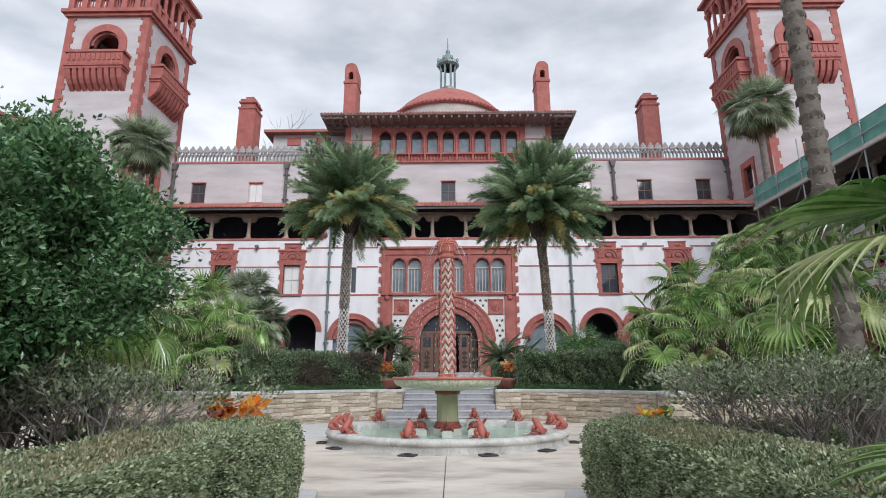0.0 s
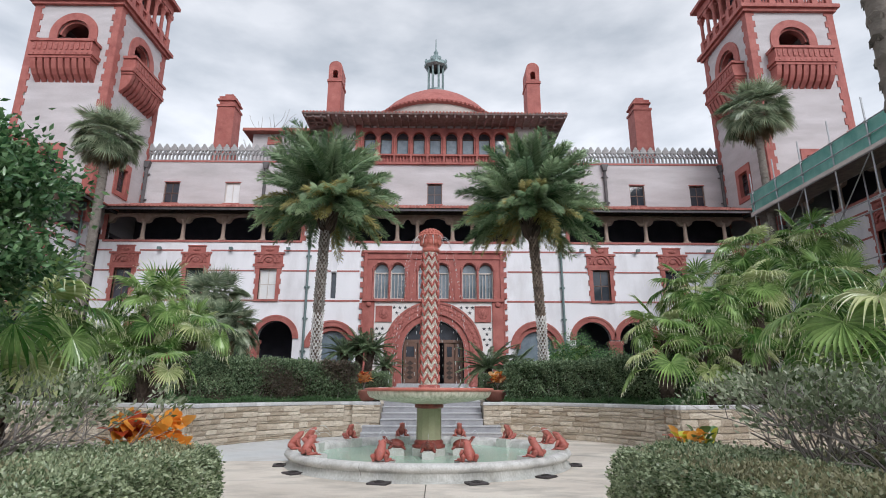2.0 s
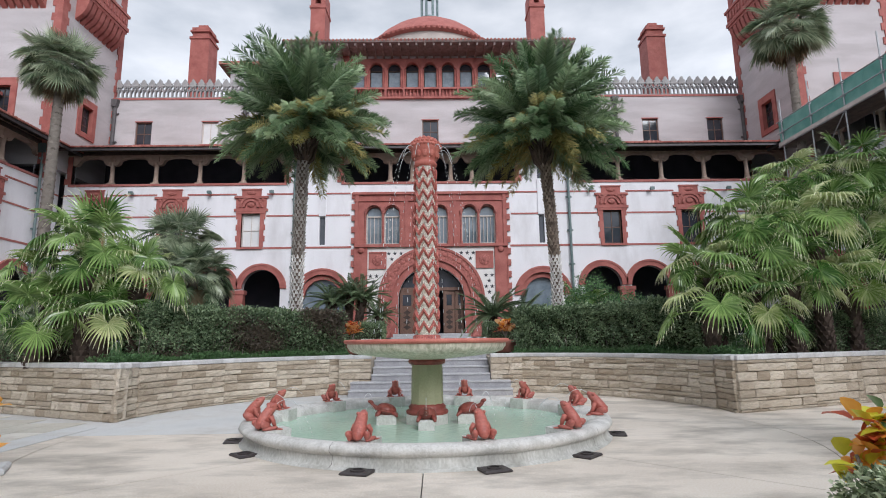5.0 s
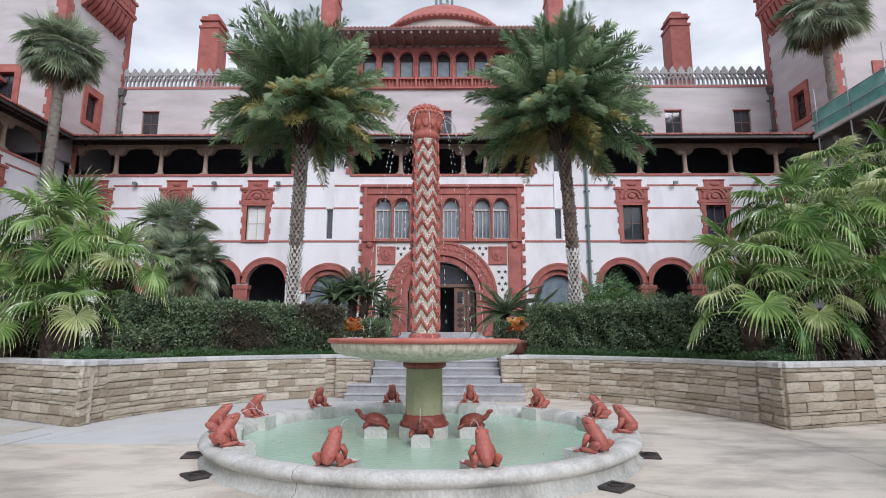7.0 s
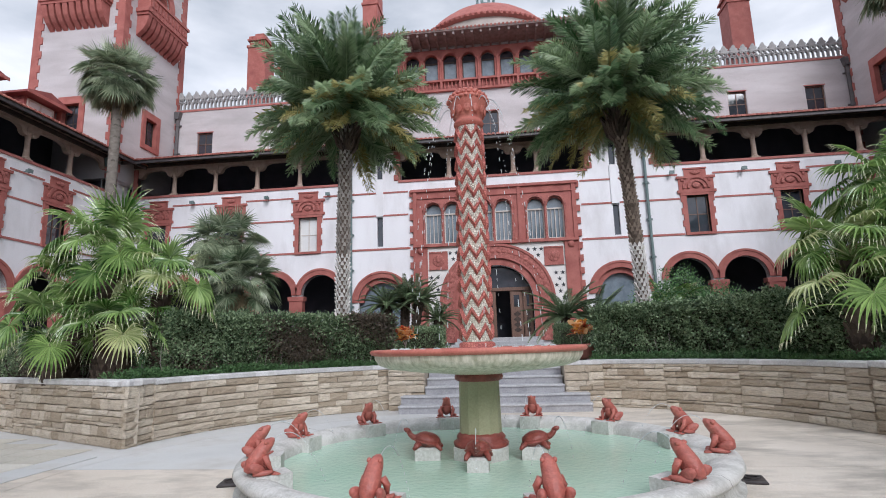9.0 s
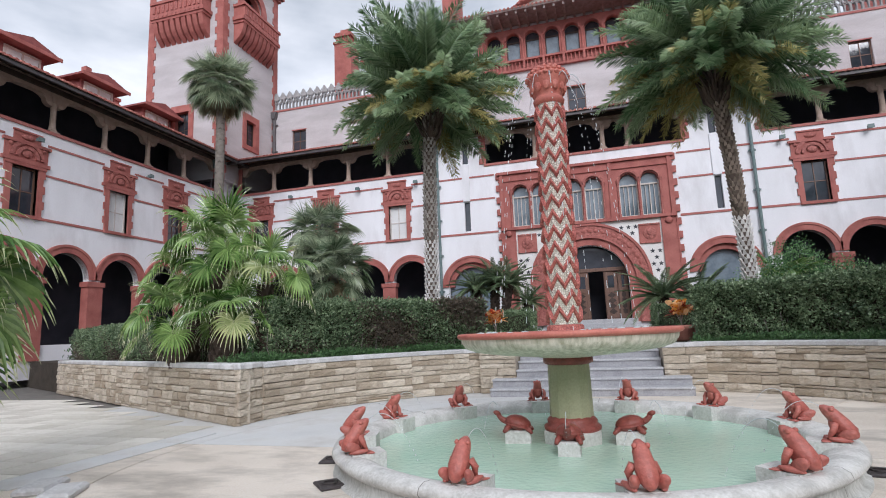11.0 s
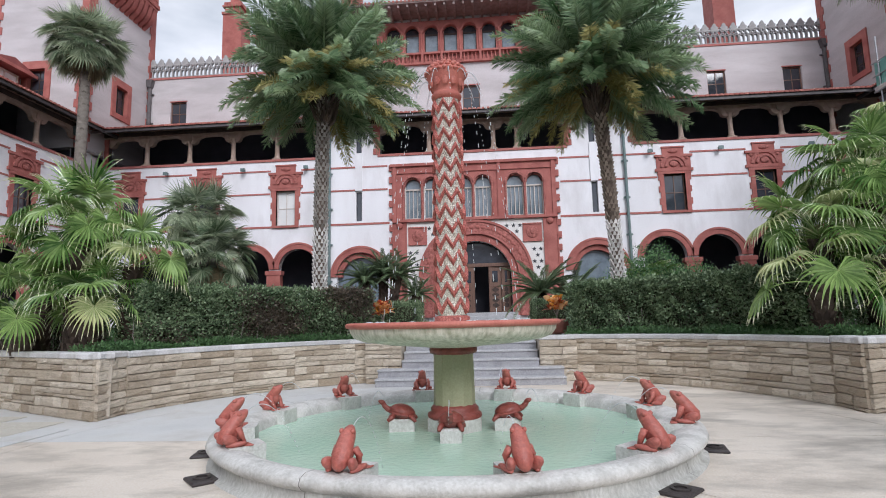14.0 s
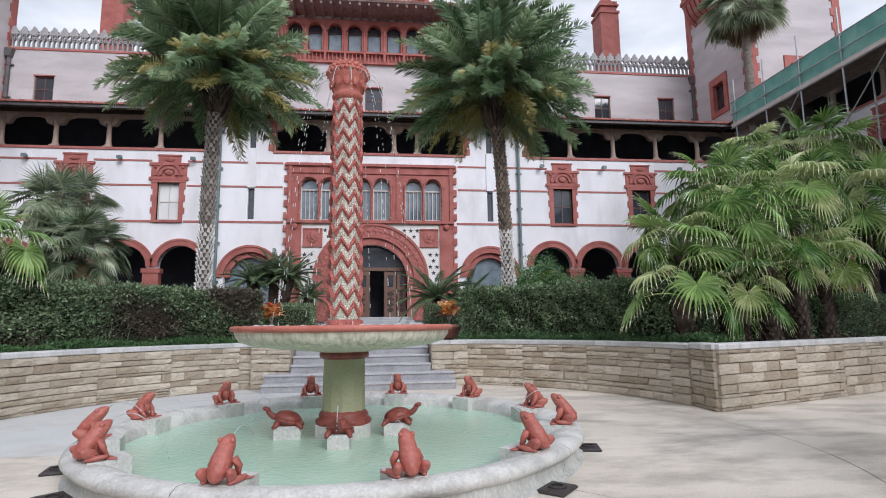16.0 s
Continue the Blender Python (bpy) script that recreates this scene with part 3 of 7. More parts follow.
WALL_TOP = 0.95
for side in (-1, 1):
    cheek = thing("stair_cheek", "low buff ledge stone wall flanking the steps", "stone wall", kind="structure", group="garden walls")
    x0 = 1.8 if side > 0 else -2.75
    part("core", Geo().box(x0, x0 + 0.95, FOOT + 0.84, 9.2, LOW, WALL_TOP), MORTAR, cheek)
    lay(cheek, 0.95, lambda s, x0=x0: pose(x0 + s, FOOT + 0.80, 0), LOW, WALL_TOP)
    cope(cheek, 0.95, lambda s, x0=x0: pose(x0 + s, FOOT + 0.80, 0), WALL_TOP)
    walls = thing("stone_wall", "curved retaining wall of buff ledge stone with grey coping", "stone wall", kind="structure", group="garden walls")
    span = radians(A_IN - A_OUT) * ARC_R

    def on_arc(s, side=side):
        a = (A_IN - math.degrees(s / ARC_R)) if side > 0 else (180 - A_OUT - math.degrees(s / ARC_R))
        x, y = ARC_R * math.cos(radians(a)), ARC_C[1] + ARC_R * math.sin(radians(a))
        return pose(x, y, 0, 0, 0, a - 90)

    lo, hi = (A_OUT, A_IN) if side > 0 else (180 - A_IN, 180 - A_OUT)
    part("core", Geo().lathe([(ARC_R + 0.03, LOW), (ARC_R + 0.03, WALL_TOP), (ARC_R + 0.3, WALL_TOP), (ARC_R + 0.3, LOW)], 30, *ARC_C, lo, hi), MORTAR, walls)
    lay(walls, span, on_arc, LOW, WALL_TOP)
    cope(walls, span, on_arc, WALL_TOP)
    # end of the wall at the steps
    x, y = arc_point(side, A_IN)

    def on_end(s, side=side, x=x, y=y):
        return pose(x - side * 0.0, (y + s) if side < 0 else (y + 1.2 - s), 0, 0, 0, 90 if side < 0 else -90)

    part("core", Geo().box(min(x, x + side * 0.3) + (0.03 if side > 0 else 0), max(x, x + side * 0.3) - (0.03 if side < 0 else 0), y, y + 1.2, LOW, WALL_TOP), MORTAR, walls)
    lay(walls, 1.2, on_end, LOW, WALL_TOP)
    cope(walls, 1.2, on_end, WALL_TOP)
    # outer wall: a pier that steps forward, then a straight run
    outer = thing("stone_wall", "straight retaining wall of buff ledge stone ending in a pier", "stone wall", kind="structure", group="garden walls")
    ang = SLOPE[side]
    px, py = side * 6.42, 1.6
    run = 11.0 if side > 0 else 14.0
    if side > 0:
        def on_run(s, px=px, py=py, ang=ang):
            return pose(px + s * math.cos(radians(ang)), py + s * math.sin(radians(ang)), 0, 0, 0, ang)
    else:
        def on_run(s, px=px, py=py, ang=ang, run=run):
            d = run - s
            return pose(px - d * math.cos(radians(ang)), py + d * math.sin(radians(ang)), 0, 0, 0, -ang)
    base = on_run(run / 2)
    part("core", Geo().box(-run / 2 + 0.06, run / 2 - 0.06, 0.03, 0.3, LOW, WALL_TOP + 0.02), MORTAR, outer, m=base)
    lay(outer, run, on_run, LOW, WALL_TOP + 0.02)
    cope(outer, run, on_run, WALL_TOP + 0.02)
    face = 0.78

    def on_side(s, px=px, py=py, side=side, face=face):
        return pose(px + side * 0.0, (py + face - s) if side > 0 else (py + s), 0, 0, 0, -90 if side > 0 else 90)

    lay(outer, face, on_side, LOW, WALL_TOP + 0.02)
    part("core", Geo().box(min(px + side * 0.04, px + side * 0.5), max(px + side * 0.04, px + side * 0.5), py + 0.4, py + face, LOW, WALL_TOP + 0.02), MORTAR, outer)
    cope(outer, face, on_side, WALL_TOP + 0.02)


# ---- buildings ----
FACE_Y, UPPER_Y, HALF = 24.35, 28.5, 23.8
SILL, LINTEL, FLOOR = 11.75, 13.55, 1.7


def sash_window(parent, u, z0, z1, half, y, pane, bars=(1, 1), frame_material=None, name="window", label=""):
    """A sash window set back in the wall: frame, glazing bars and pane."""
    win = part(name, Geo().wall(u - half, u + half, z0, z1, y, y + 0.1, [(u - half + 0.07, u + half - 0.07, z0 + 0.07, z1 - 0.07, False)]), frame_material or SASH, parent, label)
    bar = Geo()
    for i in range(bars[0]):
        x = u - half + (2 * half) * (i + 1) / (bars[0] + 1)
        bar.box(x - 0.022, x + 0.022, y + 0.02, y + 0.07, z0 + 0.07, z1 - 0.07)
    for i in range(bars[1]):
        z = z0 + (z1 - z0) * (i + 1) / (bars[1] + 1)
        bar.box(u - half + 0.07, u + half - 0.07, y + 0.025, y + 0.075, z - 0.025, z + 0.025)
    part("glazing_bar", bar, frame_material or SASH, win)
    part("pane", Geo().box(u - half + 0.05, u + half - 0.05, y + 0.055, y + 0.065, z0 + 0.05, z1 - 0.05), pane, win)
    return win


def crested_window(parent, u, pane):
    """First-floor window: toothed jambs, lintel and a carved crest."""
    case = Geo()
    for s in (-1, 1):
        for k in range(6):
            w = 0.33 if k % 2 else 0.24
            x0, x1 = sorted((u + s * 0.60, u + s * (0.60 + w)))
            case.box(x0, x1, -0.07, 0.3, 7.52 + 0.365 * k, 7.52 + 0.365 * (k + 1))
    case.box(u - 0.95, u + 0.95, -0.10, 0.3, 9.71, 9.86)
    case.box(u - 0.84, u + 0.84, -0.13, 0.3, 7.38, 7.52)
    frame_ob = part("window_surround", case, TERRACOTTA, parent, "terracotta surround with toothed jambs and carved crest")
    crest = Geo().box(u - 1.08, u + 1.08, -0.12, 0.2, 9.86, 10.02).box(u - 0.98, u + 0.98, -0.06, 0.2, 10.02, 10.75).box(u - 1.08, u + 1.08, -0.14, 0.2, 10.72, 10.86)
    crest.box(u - 0.62, u + 0.62, -0.05, 0.2, 10.86, 11.34).box(u - 0.66, u + 0.66, -0.1, 0.2, 11.28, 11.36)
    part("crest", crest, TERRACOTTA, frame_ob)
    relief = Geo().arch(u, 10.12, 0.38, 0.52, -0.17, 0.0, 14).arch(u, 10.12, 0.62, 0.78, -0.13, 0.0, 14)
    relief.ball((u, -0.07, 10.30), (0.26, 0.10, 0.2)).ball((u - 0.75, -0.07, 10.62), (0.1, 0.07, 0.1)).ball((u + 0.75, -0.07, 10.62), (0.1, 0.07, 0.1))
    relief.ball((u, -0.06, 11.07), (0.3, 0.08, 0.13))
    part("relief", relief, CARVED, frame_ob)
    sash_window(parent, u, 7.52, 9.71, 0.60, 0.16, pane, (1, 1), DOOR_WOOD if pane is GLASS else SASH)


def floodlight(parent, u, z):
    g = Geo().tube([(u, 0, z), (u, -0.25, z + 0.02)], 0.025, 6).box(u - 0.11, u + 0.11, -0.4, -0.22, z - 0.06, z + 0.08).box(u - 0.14, u + 0.14, -0.44, -0.39, z - 0.08, z + 0.11)
    part("floodlight", g, PIPE, parent, "grey wall floodlight on a bracket")


def drain_pipe(parent, u, z0, z1, y, material, r=0.085, boxy=True):
    g = Geo().tube([(u, y, z0), (u, y, z1)], r, 10)
    for k in range(int((z1 - z0) / 2.2) + 1):
        z = z0 + 0.8 + 2.2 * k
        if z < z1:
            g.tube([(u, y, z - 0.07), (u, y, z + 0.07)], r * 1.3, 10).box(u - r * 2.2, u + r * 2.2, y + 0.03, y + 0.1, z - 0.05, z + 0.05)
    if boxy:
        g.prism([(u - 0.14, z1 - 0.1), (u + 0.14, z1 - 0.1), (u + 0.27, z1 + 0.45), (u - 0.27, z1 + 0.45)], y - 0.22, y + 0.2)
    part("drain_pipe", g, material, parent, "grey-green drain pipe with collars" if material is PIPE else "dark lead drain pipe with a hopper head")


COLUMN_PROFILE = [(0.21, 0.0), (0.21, 0.14), (0.16, 0.2), (0.135, 0.5), (0.125, 1.15), (0.15, 1.3), (0.17, 1.42), (0.2, 1.5)]


def loggia_bay(parent, ua, ub, column_right=True):
    """An opening of the upper loggia with its flat arch on brackets, and the short column beside it."""
    g = Geo()
    d = 0.32
    for s, u in ((1, ua), (-1, ub)):
        pts = [(u, LINTEL), (u, LINTEL - 0.50)]
        pts += [(u + s * (0.12 + 0.30 * math.sin(a)), LINTEL - 0.14 - 0.36 * math.cos(a)) for a in (0.2, 0.6, 1.0, 1.4)]
        pts += [(u + s * 0.55, LINTEL - 0.10), (u + s * 0.9, LINTEL)]
        g.prism(pts if s < 0 else pts[::-1], 0.03, d)
    part("bracket", g, STONE_TRIM, parent)
    if column_right:
        col = Geo().lathe(COLUMN_PROFILE, 14, ub + 0.13, 0.17).box(ub - 0.1, ub + 0.36, -0.03, 0.37, 1.5, 1.82).box(ub - 0.11, ub + 0.37, -0.04, 0.38, -0.02, 0.08)
        col.v = [(x, y, z + SILL) for x, y, z in col.v]
        part("column", col, STONE_TRIM, parent, "pale stone loggia column")


def eave_roof(parent, u0, u1, tiles=True, back=4.2):
    """The lean-to roof over the loggia: dark rafters, gutter board and rows of barrel tiles."""
    out, ze, zb = 1.25, 13.62, 15.75
    part("roof_deck", Geo().prism([(-out, ze + 0.10), (back, zb), (back, zb + 0.12), (-out, ze + 0.20)], u0, u1), DARK_WOOD, parent,
         m=pose(0, 0, 0, 0, 0, 90) @ Matrix.Diagonal((1, -1, 1, 1)))
    part("fascia", Geo().box(u0, u1, -out - 0.06, -out + 0.03, ze - 0.02, ze + 0.12), PIPE_DARK, parent)
    raft = Geo()
    n = int((u1 - u0) / 0.62)
    for i in range(n + 1):
        u = u0 + (u1 - u0) * i / n
        raft.add([(u - 0.06, -out + 0.05, ze - 0.02), (u + 0.06, -out + 0.05, ze - 0.02), (u + 0.06, 0.1, ze + 0.5), (u - 0.06, 0.1, ze + 0.5),
                  (u - 0.06, -out + 0.05, ze + 0.12), (u + 0.06, -out + 0.05, ze + 0.12), (u + 0.06, 0.1, ze + 0.62), (u - 0.06, 0.1, ze + 0.62)],
                 [(3, 2, 1, 0), (0, 1, 5, 4), (1, 2, 6, 5), (3, 0, 4, 7)])
    raft.box(u0, u1, -0.12, 0.12, 13.72, 13.95)
    part("rafter", raft, DARK_WOOD, parent)
    if tiles:
        t = Geo()
        n = int((u1 - u0) / 0.27)
        slope = math.atan2(zb - ze - 0.1, back + out)
        for i in range(n):
            u = u0 + (u1 - u0) * (i + 0.5) / n
            for k in range(4):
                y0, y1 = -out - 0.16 + 1.4 * k, -out - 0.16 + 1.4 * k + 1.45
                z0 = ze + 0.19 + (y0 + out) * math.tan(slope) + 0.03
                z1 = ze + 0.22 + (y1 + out) * math.tan(slope)
                v = []
                for y, z, r in ((y0, z0, 0.115), (y1, z1, 0.095)):
                    v += [(u + r * math.cos(math.pi * q / 5), y, z + r * math.sin(math.pi * q / 5)) for q in range(6)]
                t.add(v, [(q + 1, q, q + 6, q + 7) for q in range(5)] + [(0, 1, 2, 3, 4, 5)])
        tagged(part("roof_tiles", t, ROOF_TILE, parent), kind="stuff")


def arcade_arch(parent, u, half, zs, ring=0.36, glazed=False):
    case = Geo().arch(u, zs, half, half + ring, -0.09, 0.3, 24).arch(u, zs, half + ring - 0.08, half + ring + 0.04, -0.13, 0.1, 24)
    part("arch_ring", case, TERRACOTTA, parent, "terracotta arch ring")
    if glazed:
        part("arch_inner", Geo().arch(u, zs, half - 0.3, half, 0.12, 0.4, 24), TERRACOTTA, parent)
        part("pane", Geo().disc_arch(u, 2.6, zs, half, 0.45), GLASS_SKY, parent)


def facade(parent, u0, u1, windows, arches, bays, centre=False, blinds=()):
    """Three storeys of the courtyard front, in its own plane, outside towards -y."""
    holes = [(u - 0.60, u + 0.60, 7.52, 9.71, False) for u in windows]
    holes += [(u - h, u + h, FLOOR, zs, True) for u, h, zs in arches]
    runs = []
    for ua, ub in sorted(bays):
        if runs and ua - runs[-1][1] < 0.3:
            runs[-1][1] = ub
        else:
            runs.append([ua, ub])
    holes += [(ua, ub, SILL, LINTEL, False) for ua, ub in runs]
    if centre:
        holes += [(-2.2, 2.0, FLOOR, 4.05, True)]
        holes += [(c - 0.1 + s * 0.58 - 0.5, c - 0.1 + s * 0.58 + 0.5, 7.6, 9.65, True) for c in (-3.07, 0, 3.07) for s in (-1, 1)]
        holes += [(s * 7.08 - 0.18, s * 7.08 + 0.18, z0, z1, False) for s in (-1, 1) for z0, z1 in ((7.62, 9.45), (11.9, 13.5))]
    part("wall", Geo().wall(u0, u1, 0.2, LINTEL, 0.0, 0.36, holes), STUCCO, parent, "pale stucco courtyard wall")
    part("loggia_lintel", Geo().box(u0, u1, 0.0, 0.36, LINTEL, 13.85).box(u0, u1, -0.03, 0.36, 13.85, 14.1), STONE_TRIM, parent, "tan stone lintel over the loggia")
    lines = Geo()
    stops = sorted([(u - 0.98, u + 0.98) for u in windows] + ([(-5.3, 5.1)] if centre else []))
    for z, h in ((7.45, 0.06), (9.55, 0.05), (11.0, 0.05)):
        a = u0
        for s0, s1 in [(s0 + (0.1 if z < 8 else 0), s1 - (0.1 if z < 8 else 0)) for s0, s1 in stops] + [(u1, u1)]:
            if s0 > a:
                lines.box(a, s0, -0.035, 0.0, z - h, z + h)
            a = s1
    for ua, ub in bays:
        lines.box(ua - 0.15, ub + 0.15, -0.07, 0.06, SILL - 0.15, SILL - 0.005)
    part("string_course", lines, RED_LINE, parent, "thin red string courses")
    for u, h, zs in arches:
        arcade_arch(parent, u, h, zs, 0.36, h > 1.3)
    spots = sorted(a[0] for a in arches if a[1] < 1.3)
    piers = Geo()
    for a, b in zip(spots, spots[1:]):
        if b - a < 3.4:
            c = (a + b) / 2
            piers.box(c - 0.42, c + 0.42, -0.11, 0.34, 1.0, 4.55).box(c - 0.5, c + 0.5, -0.16, 0.36, 4.5, 4.75)
    if piers.v:
        part("arcade_pier", piers, TERRACOTTA, parent, "terracotta arcade piers")
    for i, u in enumerate(windows):
        crested_window(parent, u, BLIND if i in blinds else GLASS)
    for i, (ua, ub) in enumerate(bays):
        joined = any(abs(ub + 0.26 - a) < 0.3 for a, b in bays)
        loggia_bay(parent, ua, ub, joined)
    firsts = [q for q in bays if not any(abs(q[0] - 0.26 - b) < 0.3 for a, b in bays)]
    lasts = [q for q in bays if not any(abs(q[1] + 0.26 - a) < 0.3 for a, b in bays)]
    jamb = Geo()
    for edge, s in [(q[0], -1) for q in firsts] + [(q[1], 1) for q in lasts]:
        for k in range(5):
            w = 0.42 if k % 2 == 0 else 0.27
            x0, x1 = sorted((edge, edge + s * w))
            jamb.box(x0, x1, -0.06, 0.3, SILL + 0.37 * k, SILL + 0.37 * (k + 1))
    part("loggia_jamb", jamb, TERRACOTTA, parent, "toothed terracotta jambs")
    # rooms behind the openings, their deep shade put into a dark plaster colour
    part("loggia_back", Geo().box(u0, u1, 3.9, 4.1, 0.5, 15.4), ROOM_SHADE, parent)
    part("loggia_floor", Geo().box(u0, u1, 0.36, 3.9, SILL - 0.35, SILL - 0.15), ROOM_SHADE, parent)
    part("arcade_ceiling", Geo().box(u0, u1, 0.36, 3.9, 7.1, 7.3), ROOM_SHADE, parent)
    part("arcade_floor", Geo().box(u0, u1, 0.36, 3.9, FLOOR - 0.2, FLOOR - 0.01), ROOM_SHADE, parent)


main = thing("main_building", "pale stucco palace front with red terracotta trim and loggias", "building", pose(0, FACE_Y, 0), kind="structure")
BAYS_R = [(9.6 + 2.86 * i, 9.6 + 2.86 * i + 2.6) for i in range(5)]
BAYS_R[-1] = (BAYS_R[-1][0], 23.4)
BAYS_L = [(-b, -a) for a, b in BAYS_R][::-1]
BAYS_C = [(-5.75, -2.86), (-2.6, -1.42), (-1.16, 1.1), (1.36, 2.5), (2.76, 5.45)]
facade(main, -HALF, HALF, [-21.8, -16.8, -11.68, 11.68, 16.8, 21.8],
       [(s * u, h, zs) for s in (-1, 1) for u, h, zs in ((7.0, 1.45, 4.25), (10.85, 1.2, 4.85), (13.85, 1.2, 4.85), (16.85, 1.2, 4.85), (19.85, 1.2, 4.85))],
       BAYS_L + BAYS_C + BAYS_R, True, (2,))
eave_roof(main, -HALF, HALF)
for s in (-1, 1):
    drain_pipe(main, s * 8.88, 1.0, 13.6, -0.16, PIPE, boxy=False)
    part("pilaster_strip", Geo().box(s * 7.08 - 0.22, s * 7.08 + 0.22, -0.09, 0.02, 9.5, 11.85), STUCCO, main)
    for u in (10.3, 14.3, 19.3):
        floodlight(main, s * u, 11.05)
    for z0, z1 in ((7.62, 9.45), (11.9, 13.5)):
        part("slot_glass", Geo().box(s * 7.08 - 0.2, s * 7.08 + 0.2, 0.2, 0.22, z0, z1), GLASS, main)

# the entrance portal
U = -0.1
portal = part("portal", Geo().wall(U - 4.9, U + 4.9, 7.4, 11.0, -0.16, -0.002, [(U + c + s * 0.58 - 0.5, U + c + s * 0.58 + 0.5, 7.6, 9.65, True) for c in (-3.07, 0, 3.07) for s in (-1, 1)])
              .box(U - 4.9, U - 4.05, -0.16, -0.002, FLOOR, 7.4).box(U + 4.05, U + 4.9, -0.16, -0.002, FLOOR, 7.4), TERRACOTTA, main, "large red terracotta entrance portal")
trim = Geo().box(U - 5.0, U + 5.0, -0.30, -0.16, 10.84, 11.0).box(U - 4.95, U + 4.95, -0.24, -0.16, 10.40, 10.48).box(U - 4.9, U + 4.9, -0.3, -0.16, 7.40, 7.56)
for c in (-4.75, -1.55, 1.55, 4.75):
    trim.box(U + c - 0.1, U + c + 0.1, -0.25, -0.16, 7.56, 10.84)
for s in (-1, 1):
    for k in range(25):
        if k % 2 == 0:
            x0, x1 = sorted((U + s * 4.9, U + s * 5.1))
            trim.box(x0, x1, -0.14, -0.002, FLOOR + 0.372 * k, FLOOR + 0.372 * (k + 1))
    for edge in (4.05, 4.84):
        x0, x1 = sorted((U + s * edge, U + s * (edge + 0.07)))
        trim.box(x0, x1, -0.21, -0.16, FLOOR + 0.4, 7.4)
    trim.ball((U + s * 4.45, -0.2, 7.2), (0.2, 0.12, 0.2))
part("moulding", trim, TERRACOTTA, portal)
for c in (-3.07, 0, 3.07):
    rings = Geo()
    for s in (-1, 1):
        rings.arch(U + c + s * 0.58, 9.65, 0.5, 0.62, -0.24, -0.16, 14).arch(U + c + s * 0.58, 9.65, 0.44, 0.5, -0.1, 0.2, 14)
    for x in (-1.13, 0, 1.13):
        rings.lathe([(0.09, 7.56), (0.09, 7.7), (0.06, 7.78), (0.055, 9.4), (0.10, 9.62), (0.10, 9.7)], 10, U + c + x, -0.2)
    part("window_arch", rings, CARVED, portal)
    for s in (-1, 1):
        u = U + c + s * 0.58
        win = part("window", Geo().box(u - 0.5, u - 0.44, 0.1, 0.2, 7.6, 9.65).box(u + 0.44, u + 0.5, 0.1, 0.2, 7.6, 9.65).box(u - 0.44, u + 0.44, 0.1, 0.2, 9.4, 9.48).box(u - 0.44, u + 0.44, 0.1, 0.2, 7.6, 7.68), SASH, main)
        part("glazing_bar", Geo().box(u - 0.025, u + 0.025, 0.1, 0.18, 7.68, 9.4).box(u - 0.25, u - 0.22, 0.1, 0.17, 7.68, 9.4).box(u + 0.22, u + 0.25, 0.1, 0.17, 7.68, 9.4), SASH, win)
        part("pane", Geo().disc_arch(u, 7.6, 9.65, 0.5, 0.22), GLASS_SKY, win)
part("tile_panel", Geo().wall(U - 4.05, U + 4.05, FLOOR, 7.4, -0.09, -0.002, [(U - 3.3, U + 3.3, FLOOR, 4.05, True)]), TILE_WHITE, main, "white tile panel set with black stars")
stars = Geo()
for i in range(-10, 11):
    for j in range(15):
        x, z = 0.385 * i + (0.19 if j % 2 else 0), 1.95 + 0.36 * j
        if abs(x) > 3.85 or z > 7.2 or math.hypot(x, max(0, z - 4.05)) < 3.5 or (2.75 < abs(x) < 4.1 and 5.85 < z < 7.15):
            continue
        pts = [(U + x + (0.15 if q % 2 == 0 else 0.062) * math.cos(math.pi * q / 5 + 0.3), z + (0.15 if q % 2 == 0 else 0.062) * math.sin(math.pi * q / 5 + 0.3)) for q in range(10)]
        stars.prism(pts, -0.105, -0.088)
tagged(part("star_tiles", stars, TILE_BLACK, main), kind="stuff")
for s in (-1, 1):
    c = U + s * 3.4
    medal = part("medallion", Geo().box(c - 0.56, c + 0.56, -0.15, -0.09, 6.0, 7.1), TERRACOTTA, main, "square carved terracotta medallion")
    part("relief", Geo().ball((c, -0.15, 6.55), (0.36, 0.07, 0.36), seg=16).ball((c, -0.2, 6.6), (0.16, 0.08, 0.2)).box(c - 0.56, c + 0.56, -0.19, -0.15, 7.02, 7.1).box(c - 0.56, c + 0.56, -0.19, -0.15, 6.0, 6.08), CARVED, medal)
entrance = part("entrance_arch", Geo().arch(U, 4.05, 2.55, 3.3, -0.2, -0.002, 40).box(U - 3.3, U - 2.55, -0.2, -0.002, FLOOR, 4.05).box(U + 2.55, U + 3.3, -0.2, -0.002, FLOOR, 4.05), CARVED, main, "broad carved terracotta entrance arch")
part("inner_arch", Geo().arch(U, 4.05, 2.1, 2.55, -0.1, 0.36, 40).box(U - 2.55, U - 2.1, -0.1, -0.002, FLOOR, 4.05).box(U + 2.1, U + 2.55, -0.1, -0.002, FLOOR, 4.05), TERRACOTTA, entrance)
part("arch_moulding", Geo().arch(U, 4.05, 3.22, 3.36, -0.26, -0.19, 40).arch(U, 4.05, 2.5, 2.6, -0.24, -0.19, 40), TERRACOTTA, entrance)
letters = Geo()
for k in range(24):
    a = radians(12 + 156 * k / 23)
    x, z = U + 2.92 * math.cos(a), 4.05 + 2.92 * math.sin(a)
    letters.ball((x, -0.2, z), (0.15, 0.05, 0.10), (0, -math.degrees(a) + 90 + (12 if k % 2 else -12), 0), 8, 6)
part("arch_relief", letters, TERRACOTTA, entrance)
